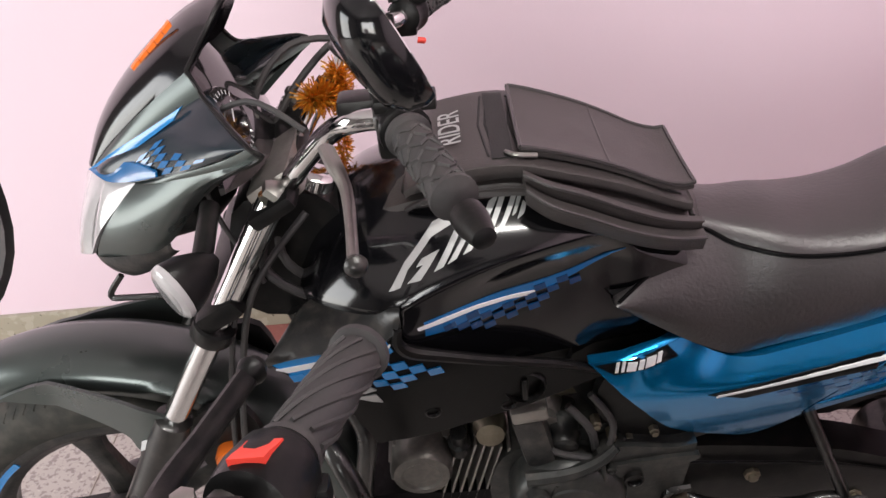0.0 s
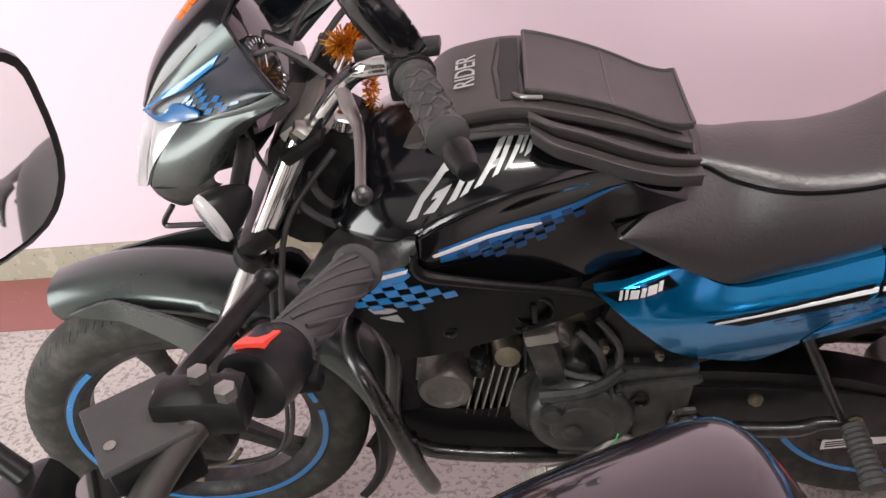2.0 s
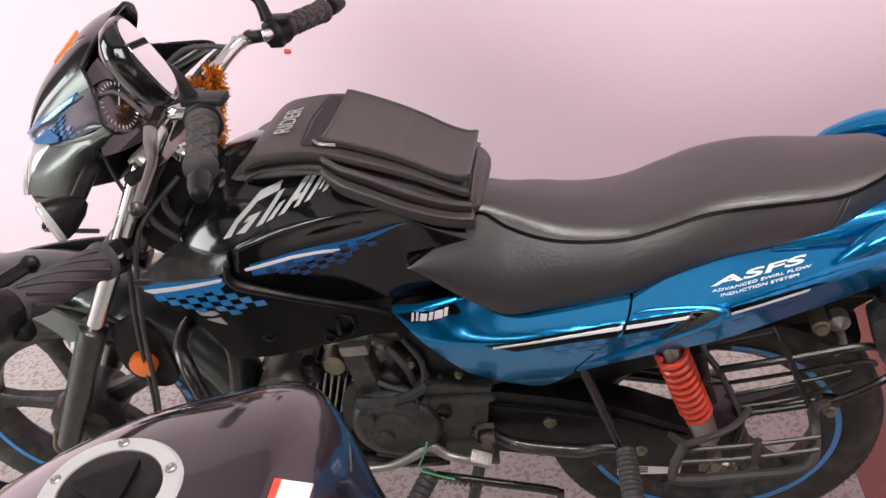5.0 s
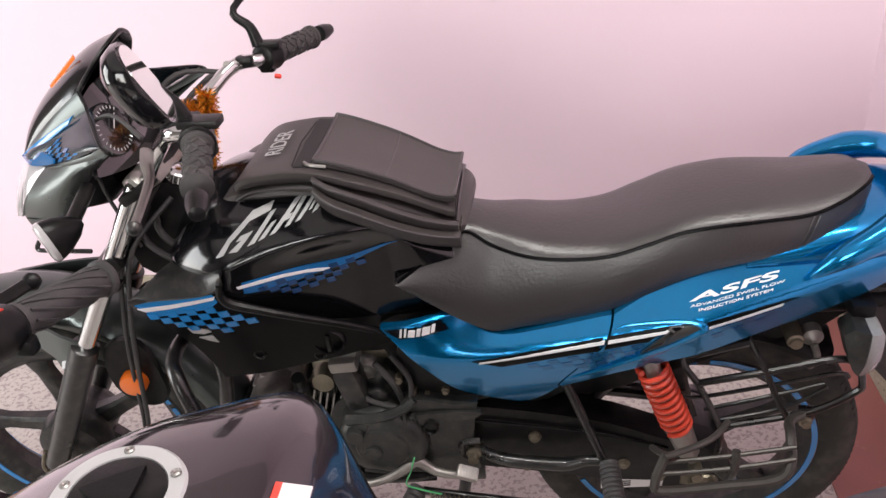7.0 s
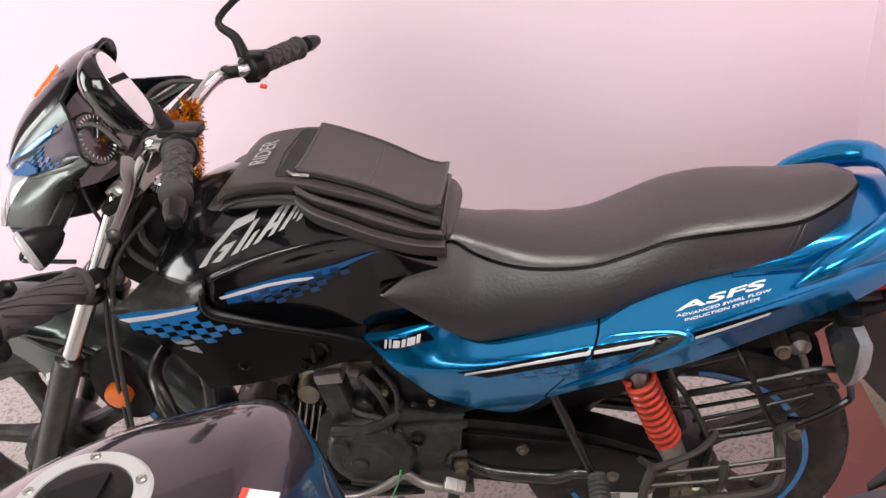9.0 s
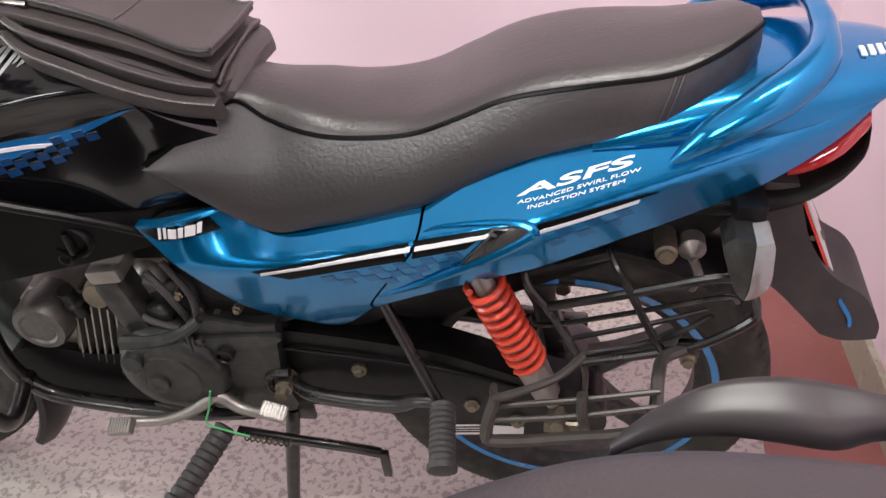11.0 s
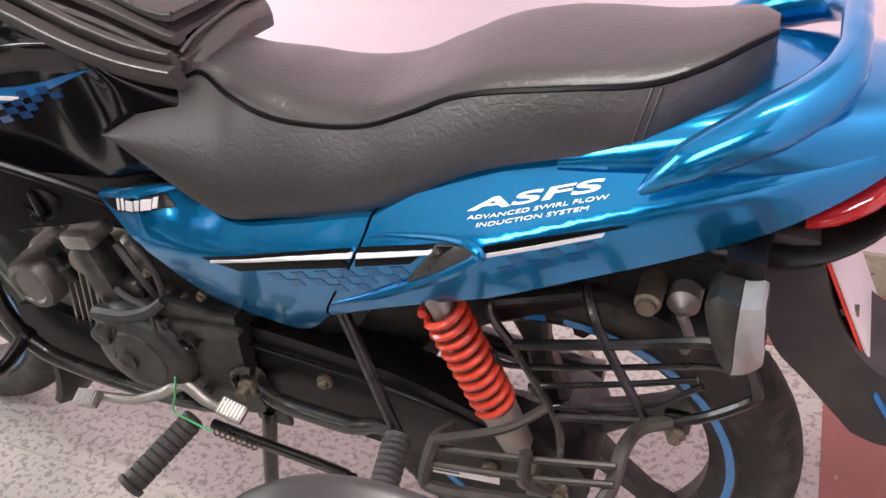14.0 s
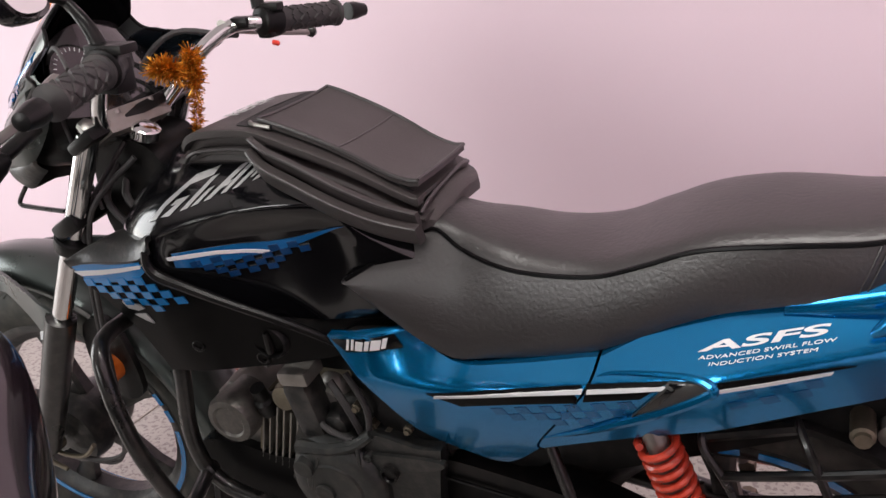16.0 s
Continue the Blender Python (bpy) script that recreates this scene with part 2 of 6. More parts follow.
def tube(name, pts, r, material, parent, seg=10, smooth=5, label="", flat=1.0):
    bm = bmesh.new()
    add_tube(bm, pts, r, seg, smooth, True, flat)
    return part(name, bm, material, parent, label)


def add_lathe(bm, p0, p1, profile, seg=24):
    """Rings of (along, radius) from p0 towards p1; along in metres."""
    p0, d = Vector(p0), (Vector(p1) - Vector(p0)).normalized()
    u = d.orthogonal().normalized()
    v = d.cross(u)
    add_rings(bm, [[p0 + d * a + (u * math.cos(t) + v * math.sin(t)) * r for t in (2 * math.pi * k / seg for k in range(seg))] for a, r in profile])


def lathe(name, p0, p1, profile, material, parent, seg=24, label=""):
    bm = bmesh.new()
    add_lathe(bm, p0, p1, profile, seg)
    return part(name, bm, material, parent, label)


def add_box(bm, cx, cy, cz, sx, sy, sz, bevel=0.003, rot=None):
    m = Matrix.Translation((cx, cy, cz)) @ (rot.to_4x4() if rot else Matrix()) @ Matrix.Diagonal((sx, sy, sz, 1))
    geo = bmesh.ops.create_cube(bm, size=1, matrix=m)
    if bevel > 0:
        es = list({e for v in geo["verts"] for e in v.link_edges})
        bmesh.ops.bevel(bm, geom=es, offset=bevel, segments=2, profile=0.6, affect="EDGES")


def box(name, c, s, material, parent, bevel=0.003, rot=None, label=""):
    bm = bmesh.new()
    add_box(bm, *c, *s, bevel, rot)
    return part(name, bm, material, parent, label)


def inside(p, poly):
    x, y, hit = p[0], p[1], False
    for (x1, y1), (x2, y2) in zip(poly, poly[1:] + poly[:1]):
        if (y1 > y) != (y2 > y) and x < (x2 - x1) * (y - y1) / (y2 - y1) + x1:
            hit = not hit
    return hit


def smooth2(pts, corners=(), n=4):
    """A closed outline, rounded but for the corners named by index."""
    k = len(pts)
    p = [Vector(q) for q in pts]
    out = []
    for i in range(k):
        a, b, c, d = p[i - 1], p[i], p[(i + 1) % k], p[(i + 2) % k]
        if i in corners:
            a = b
        if (i + 1) % k in corners:
            d = c
        for j in range(n):
            t = j / n
            q = 0.5 * (2 * b + (c - a) * t + (2 * a - 5 * b + 4 * c - d) * t * t + (3 * b - a - 3 * c + d) * t ** 3)
            out.append((q.x, q.y))
    return out


def add_panel(bm, outline, yfun, thick=0.004, step=0.018, side=-1):
    """A shell over an outline in x and z, at y = side * yfun(x, z)."""
    from mathutils.geometry import delaunay_2d_cdt as cdt
    pts = [Vector(p) for p in outline]
    x0, x1 = min(p[0] for p in outline), max(p[0] for p in outline)
    z0, z1 = min(p[1] for p in outline), max(p[1] for p in outline)
    poly = [tuple(p) for p in outline]
    inner = []
    if step:
        i = 0
        z = z0 + step / 2
        while z < z1:
            x = x0 + step / 2 + (i % 2) * step / 2
            while x < x1:
                if inside((x, z), poly) and min((Vector((x, z)) - p).length for p in pts) > step * 0.45:
                    inner.append(Vector((x, z)))
                x += step
            z += step * 0.87
            i += 1
    vs, _, fs, *_ = cdt(pts + inner, [], [list(range(len(pts)))], 1, 1e-5)
    front = [bm.verts.new((v.x, side * yfun(v.x, v.y), v.y)) for v in vs]
    back = [bm.verts.new((v.x, side * (yfun(v.x, v.y) - thick), v.y)) for v in vs]
    count = {}
    for f in fs:
        bm.faces.new([front[i] for i in f])
        bm.faces.new([back[i] for i in f][::-1])
        for a, b in zip(f, list(f[1:]) + [f[0]]):
            count[(a, b)] = 1
    for a, b in list(count):
        if (b, a) not in count:
            bm.faces.new((front[b], front[a], back[a], back[b]))


def panel(name, outline, yfun, material, parent, thick=0.004, step=0.018, side=-1, label=""):
    bm = bmesh.new()
    add_panel(bm, outline, yfun, thick, step, side)
    return part(name, bm, material, parent, label)


def pick(table, x):
    """Smooth look-up in rows of (x, a, b, ...)."""
    if x <= table[0][0]:
        return table[0][1:]
    for p, q in zip(table, table[1:]):
        if x <= q[0]:
            t = (x - p[0]) / (q[0] - p[0])
            return tuple(a + (b - a) * t for a, b in zip(p[1:], q[1:]))
    return table[-1][1:]


def dense(table, n=4):
    k = len(table[0])
    rows = []
    for i in range(len(table) - 1):
        a, b, c, d = (table[j] for j in (max(i - 1, 0), i, i + 1, min(i + 2, len(table) - 1)))
        for j in range(n):
            t = j / n
            rows.append(tuple(0.5 * (2 * b[m] + (c[m] - a[m]) * t + (2 * a[m] - 5 * b[m] + 4 * c[m] - d[m]) * t * t + (3 * b[m] - a[m] - 3 * c[m] + d[m]) * t ** 3) for m in range(k)))
    rows.append(table[-1])
    return rows


def text_mesh(name, body, size, material, parent, m, shear=0.0, label="", width=1.0, bold=0.0):
    c = bpy.data.curves.new(name, "FONT")
    c.body, c.size, c.extrude, c.shear = body, size, 0.0004, shear
    c.offset = size * bold
    tmp = bpy.data.objects.new(name, c)
    scene.collection.objects.link(tmp)
    me = bpy.data.meshes.new_from_object(tmp.evaluated_get(bpy.context.evaluated_depsgraph_get()))
    bpy.data.objects.remove(tmp)
    me.transform(m @ Matrix.Diagonal((width, 1, 1, 1)))
    me.materials.clear()
    me.materials.append(material)
    ob = new(name, me)
    ob.parent = parent
    return tagged(ob, label) if label else ob


# ---- the room ----


def slab(name, x0, x1, y0, y1, z0, z1, material, label="", bevel=0.0):
    bm = bmesh.new()
    add_box(bm, (x0 + x1) / 2, (y0 + y1) / 2, (z0 + z1) / 2, x1 - x0, y1 - y0, z1 - z0, bevel)
    return tagged(part(name, bm, material, None, "", False), label, "", "", "structure")


slab("floor", LEFT_X, WALL_X, NEAR_Y, WALL_Y, -0.1, 0.0, FLOOR, "speckled grey terrazzo floor")
slab("floor_border_1", LEFT_X, WALL_X, WALL_Y - 0.272, WALL_Y, -0.05, 0.004, RED, "dark red oxide border strip along the wall")
slab("floor_border_2", WALL_X - 0.222, WALL_X, NEAR_Y, WALL_Y - 0.272, -0.05, 0.004, RED, "dark red oxide border strip along the wall")
slab("floor_joint_1", LEFT_X, WALL_X - 0.222, 1.162, 1.165, -0.05, 0.0025, JOINT, "thin pale joint strip in the floor")
slab("floor_joint_2", LEFT_X, WALL_X - 0.222, -0.1, -0.097, -0.05, 0.0025, JOINT, "thin pale joint strip in the floor")
slab("floor_joint_3", -0.95, -0.947, NEAR_Y, WALL_Y - 0.272, -0.05, 0.0027, JOINT, "thin pale joint strip in the floor")
slab("wall_north", LEFT_X - 0.2, WALL_X + 0.2, WALL_Y, WALL_Y + 0.2, -0.1, CEIL_Z, PINK, "plain pink painted wall")
slab("wall_east", WALL_X, WALL_X + 0.2, NEAR_Y - 0.2, WALL_Y, -0.1, CEIL_Z, PINK, "plain pink painted wall")
slab("baseboard_1", LEFT_X, WALL_X - 0.014, WALL_Y - 0.014, WALL_Y, 0.004, 0.108, SKIRT, "speckled olive-grey stone skirting", 0.002)
slab("baseboard_2", WALL_X - 0.014, WALL_X, NEAR_Y, WALL_Y, 0.004, 0.108, SKIRT, "speckled olive-grey stone skirting", 0.002)
# added ceiling, out of view, grey to dim reflections
slab("ceiling", LEFT_X - 0.2, WALL_X + 0.2, NEAR_Y - 0.2, WALL_Y + 0.2, CEIL_Z, CEIL_Z + 0.15, CEILING, "unseen plain grey ceiling added over the room")
# added walls out of view, with a window and an open doorway behind the camera
slab("wall_south_1", LEFT_X, -2.2, NEAR_Y - 0.2, NEAR_Y, -0.1, CEIL_Z, DARKW, "unseen dark wall added to close the room")
slab("wall_south_2", 0.2, WALL_X, NEAR_Y - 0.2, NEAR_Y, -0.1, CEIL_Z, DARKW, "unseen dark wall added to close the room")
slab("wall_south_3", -2.2, 0.2, NEAR_Y - 0.2, NEAR_Y, -0.1, 0.8, DARKW, "unseen dark wall added under the window")
slab("wall_south_4", -2.2, 0.2, NEAR_Y - 0.2, NEAR_Y, 2.3, CEIL_Z, DARKW, "unseen dark wall added over the window")
slab("wall_west_1", LEFT_X - 0.2, LEFT_X, NEAR_Y - 0.2, -0.35, -0.1, CEIL_Z, DARKW, "unseen dark wall added to close the room")
slab("wall_west_2", LEFT_X - 0.2, LEFT_X, 1.25, WALL_Y, -0.1, CEIL_Z, DARKW, "unseen dark wall added to close the room")
slab("wall_west_3", LEFT_X - 0.2, LEFT_X, -0.35, 1.25, 2.4, CEIL_Z, DARKW, "unseen dark wall added over the doorway")

# ---- the blue and black motorcycle ----
BIKE = pose(0, 1.292, 0.004, 8.5, 0, 0)
bike = thing("motorcycle", "blue and black commuter motorcycle on its stand beside a pink wall", "motorcycle", BIKE)


def wheel(cx, cz, steer, rad, label, owner):
    """Cast five-spoke wheel with tyre, hub and the blue rim stripe."""
    hubm = pose(cx, 0, cz, 0, 0, steer)
    w = new("wheel")
    w.parent = owner
    w.matrix_local = hubm
    tagged(w, label)
    seg = 64
    bm = bmesh.new()
    prof = [(-0.03, 0.232), (-0.038, 0.245), (-0.045, 0.265), (-0.043, 0.285), (-0.034, 0.302), (-0.018, rad - 0.002), (0, rad), (0.018, rad - 0.002), (0.034, 0.302), (0.043, 0.285), (0.045, 0.265), (0.038, 0.245), (0.03, 0.232), (0.0, 0.226)]
    rings = [[Vector((r * math.cos(a), y, r * math.sin(a))) for y, r in prof] for a in (2 * math.pi * k / seg for k in range(seg))]
    add_rings(bm, rings + rings[:1], False)
    bmesh.ops.remove_doubles(bm, verts=bm.verts, dist=1e-5)
    tyre = part("tyre", bm, TYRE, w, "dusty black tubeless tyre")
    # tread blocks
    bm = bmesh.new()
    for k in range(110):
        a = 2 * math.pi * k / 110
        for s in (-1, 1):
            p0 = Vector((math.cos(a) * (rad - 0.0032), s * 0.012, math.sin(a) * (rad - 0.0032)))
            a2 = a + 0.035
            p1 = Vector((math.cos(a2) * 0.3005, s * 0.0345, math.sin(a2) * 0.3005))
            add_tube(bm, [p0, (p0 + p1) / 2 * 1.003, p1], 0.0022, 5, 1)
    tagged(part("tread", bm, TYRE, tyre), kind="stuff")
    bm = bmesh.new()
    prof = [(-0.034, 0.238), (-0.036, 0.232), (-0.034, 0.222), (-0.024, 0.213), (-0.015, 0.2), (0.015, 0.2), (0.024, 0.213), (0.034, 0.222), (0.036, 0.232), (0.034, 0.238)]
    rings = [[Vector((r * math.cos(a), y, r * math.sin(a))) for y, r in prof] for a in (2 * math.pi * k / seg for k in range(seg))]
    add_rings(bm, rings + rings[:1], False)
    bmesh.ops.remove_doubles(bm, verts=bm.verts, dist=1e-5)
    rim = part("rim", bm, ENGBLK, w, "black cast alloy rim")
    for k in range(5):
        a = 2 * math.pi * k / 5 + 0.5
        bm = bmesh.new()
        d, n = Vector((math.cos(a), 0, math.sin(a))), Vector((-math.sin(a), 0, math.cos(a)))
        rings = []
        for r, wd, th in ((0.045, 0.026, 0.02), (0.1, 0.019, 0.016), (0.16, 0.017, 0.014), (0.205, 0.026, 0.015)):
            rings.append([d * r + n * wd * cu + Vector((0, th * cv, 0)) for cu, cv in ((-1, -0.6), (-0.6, -1), (0.6, -1), (1, -0.6), (1, 0.6), (0.6, 1), (-0.6, 1), (-1, 0.6))])
        add_rings(bm, rings)
        part("spoke", bm, ENGBLK, w)
    lathe("hub", (0, -0.06, 0), (0, 0.06, 0), [(0, 0.02), (0.004, 0.055), (0.02, 0.062), (0.1, 0.062), (0.116, 0.055), (0.12, 0.02)], ENGBLK, w, 32)
    for s in (-1, 1):
        bm = bmesh.new()
        n = 44
        for seg_a, seg_b in ((-0.05, 4.1), (4.2, 4.32), (4.38, 4.5)):
            rings = []
            for k in range(n + 1):
                a = seg_a + (seg_b - seg_a) * k / n + (2.25 if cx < 0 else -2.6)
                c, sn = math.cos(a), math.sin(a)
                rings.append([Vector((c * r, s * y, sn * r)) for r, y in ((0.2345, 0.0365), (0.2345, 0.0372), (0.224, 0.0372), (0.224, 0.0352))])
            add_rings(bm, rings)
        part("rim_stripe", bm, DECALBLUE, w, "bright blue rim tape")
    return w


FX, FZ, RX, RZ = -0.632, 0.316, 0.626, 0.316
STEER = 5
front_wheel = wheel(FX, FZ, STEER, 0.312, "front wheel with blue rim tape", bike)
rear_wheel = wheel(RX, RZ, 0, 0.312, "rear wheel with blue rim tape", bike)
lathe("drum_plate", (FX, -0.075, FZ), (FX, -0.03, FZ), [(0, 0.05), (0.004, 0.068), (0.03, 0.075), (0.045, 0.075)], ENGBLK, bike, 32, "black front brake drum plate")

# tank
TANK = [(-0.262, 0.80, 0.08, 0.815, 0.085, 0.835, 0.085, 0.847), (-0.235, 0.79, 0.125, 0.81, 0.128, 0.848, 0.125, 0.9), (-0.19, 0.775, 0.16, 0.815, 0.163, 0.858, 0.157, 0.938), (-0.14, 0.76, 0.178, 0.83, 0.18, 0.864, 0.175, 0.957),
        (-0.1, 0.745, 0.168, 0.84, 0.168, 0.878, 0.168, 0.965), (-0.05, 0.73, 0.148, 0.85, 0.148, 0.892, 0.155, 0.968), (0.0, 0.72, 0.131, 0.86, 0.131, 0.903, 0.145, 0.967), (0.06, 0.715, 0.118, 0.865, 0.118, 0.908, 0.13, 0.958),
        (0.108, 0.715, 0.105, 0.86, 0.105, 0.9, 0.113, 0.928), (0.15, 0.72, 0.1, 0.83, 0.1, 0.858, 0.1, 0.892), (0.21, 0.735, 0.085, 0.8, 0.085, 0.82, 0.085, 0.862), (0.25, 0.75, 0.075, 0.79, 0.075, 0.805, 0.075, 0.84)]


def ease(t):
    t = min(1, max(0, t))
    return t * t * (3 - 2 * t)


def tank_ring(row):
    """Recessed knee panel below a crisp ridge, a sloping shoulder above it."""
    x, zb, wb, zl, wl, zr, wr, zt = row
    half = [(wb * 0.9, zb), (wb, zb + 0.012)] + [(wb + (wl - wb) * t, zb + 0.012 + (zl - zb - 0.012) * t) for t in (0.35, 0.7, 1)]
    half += [(wl + (wr - wl) * ease(t), zl + (zr - zl) * t) for t in (0.25, 0.5, 0.7, 0.85, 0.95, 1)]
    half += [(wr * math.cos(a) ** 1.43, zr + (zt - zr) * math.sin(a) ** 1.43) for a in (math.pi / 2 * k / 12 for k in range(1, 12))]
    right = [Vector((x, y, z)) for y, z in half + [(0, zt)]]
    return right + [Vector((x, -y, z)) for y, z in half[::-1]]


def tank_y(x, z):
    zb, wb, zl, wl, zr, wr, zt = pick(TANK, x)
    if z <= zl:
        return wb + (wl - wb) * max(0, (z - zb) / (zl - zb))
    if z <= zr:
        return wl + (wr - wl) * ease((z - zl) / (zr - zl))
    return wr * max(0.0, 1 - min(1, (z - zr) / (zt - zr)) ** 1.4) ** (1 / 1.4)


bm = bmesh.new()
add_rings(bm, [tank_ring(r) for r in dense(TANK, 6)])
part("fuel_tank", bm, BLACK, bike, "glossy black fuel tank")


def on_tank(off):
    return lambda x, z: tank_y(x, z) + off


def add_loft(bm, lower, upper, bulge=(0, 0, 0), thick=(0, 0, -0.006), n=14, m=6, side=1):
    """A shell between two smooth edges, bowed in the middle by bulge."""
    a, b = spline(lower, 6), spline(upper, 6)

    def at(c, t):
        f = t * (len(c) - 1)
        k = min(int(f), len(c) - 2)
        return c[k].lerp(c[k + 1], f - k)

    rows = []
    for i in range(n + 1):
        p, q = at(a, i / n), at(b, i / n)
        row = [p.lerp(q, k / m) + Vector(bulge) * (4 * k / m * (1 - k / m)) for k in range(m + 1)]
        rows.append([Vector((c.x, side * c.y, c.z)) for c in row] + [Vector((c.x + thick[0], side * (c.y + thick[1]), c.z + thick[2])) for c in row[::-1]])
    add_rings(bm, rows)


def checks(name, origin, a, b, ni, nj, polys, yfun, material, parent, s):
    """Slanted chequer pieces on a lattice, kept where they lie inside one of the outlines."""
    for i in range(ni):
        for j in range(nj):
            x0, z0 = origin[0] + a[0] * i + b[0] * j, origin[1] + a[1] * i + b[1] * j
            if (i + j) % 2 == 0 and any(inside((x0 + (a[0] + b[0]) / 2, z0 + (a[1] + b[1]) / 2), p) for p in polys):
                panel(name, [(x0, z0), (x0 + a[0], z0 + a[1]), (x0 + a[0] + b[0], z0 + a[1] + b[1]), (x0 + b[0], z0 + b[1])], yfun, material, parent, 0.002, 0, s)


# decals on the tank, the mark as plain slanted shapes
MARK = [[(0.0, 0.0), (0.085, 0.0), (0.06, 0.3), (0.13, 0.72), (0.33, 0.8), (0.3, 1.0), (0.08, 0.93), (-0.01, 0.45)], [(0.13, 0.02), (0.24, -0.04), (0.27, 0.42), (0.14, 0.4), (0.13, 0.28), (0.19, 0.28)],
        [(0.33, 0.0), (0.4, 0.0), (0.4, 0.78), (0.34, 0.75)], [(0.43, 0.0), (0.49, 0.02), (0.5, 0.45), (0.45, 0.42)], [(0.54, 0.02), (0.6, 0.02), (0.66, 0.9), (0.58, 0.85)], [(0.68, 0.05), (0.73, 0.05), (0.73, 0.9), (0.67, 0.9)],
        [(0.61, 0.3), (0.67, 0.3), (0.67, 0.45), (0.62, 0.45)], [(0.78, 0.05), (0.83, 0.05), (0.86, 0.95), (0.8, 0.95)], [(0.87, 0.25), (0.9, 0.25), (0.92, 0.95), (0.86, 0.7)], [(0.94, 0.05), (0.99, 0.05), (1.0, 1.0), (0.93, 0.95)], [(1.03, 0.1), (1.12, 0.1), (1.12, 0.3), (1.08, 0.32), (1.1, 0.9), (1.03, 0.8)]]
for s in (-1, 1):
    panel("tank_stripe", smooth2([(-0.118, 0.843), (-0.033, 0.849), (0.035, 0.853), (0.128, 0.873), (0.045, 0.842), (-0.02, 0.828), (-0.06, 0.819), (-0.116, 0.822), (-0.127, 0.832)], (0, 3, 7, 8)), on_tank(0.0012), MIDBLUE, bike, 0.003, 0.012, s, "blue tank decal")
    panel("tank_pinstripe", [(-0.127, 0.832), (-0.09, 0.8345), (-0.052, 0.837), (-0.015, 0.8365), (0.02, 0.834), (0.02, 0.8385), (-0.015, 0.8415), (-0.052, 0.8425), (-0.09, 0.841), (-0.122, 0.838)], on_tank(0.0022), WHITE, bike, 0.003, 0.012, s, "pale pinstripe")
    if s < 0:
        checks("tank_check", (-0.09, 0.828), (0.0135, 0.0022), (0.002, -0.0085), 13, 4, [[(-0.09, 0.83), (0.0, 0.835), (0.06, 0.853), (0.085, 0.85), (0.03, 0.815), (-0.03, 0.8), (-0.07, 0.802)]], on_tank(0.0026), DKBLUE, bike, s)
    bm = bmesh.new()
    for st in MARK:
        q = [(-0.146 + 0.158 * u + (0.046 - 0.022 * u) * v, 0.883 + 0.05 * u + (0.05 - 0.024 * u) * v) for u, v in st]
        add_panel(bm, [(a[0] + (b[0] - a[0]) * k / 4, a[1] + (b[1] - a[1]) * k / 4) for a, b in zip(q, q[1:] + q[:1]) for k in range(4)], on_tank(0.002), 0.003, 0.005, s)
    part("model_mark", bm, SILVERDECAL, bike, "silver slanted mark on the tank")

# shrouds below the tank, standing out beyond it


def shroud_y(x, z):
    return pick([(-0.33, 0.187), (-0.29, 0.19), (-0.15, 0.192), (-0.1, 0.187), (0.0, 0.17), (0.09, 0.145), (0.2, 0.13)], x)[0] - 0.19 * max(0, 0.78 - z)


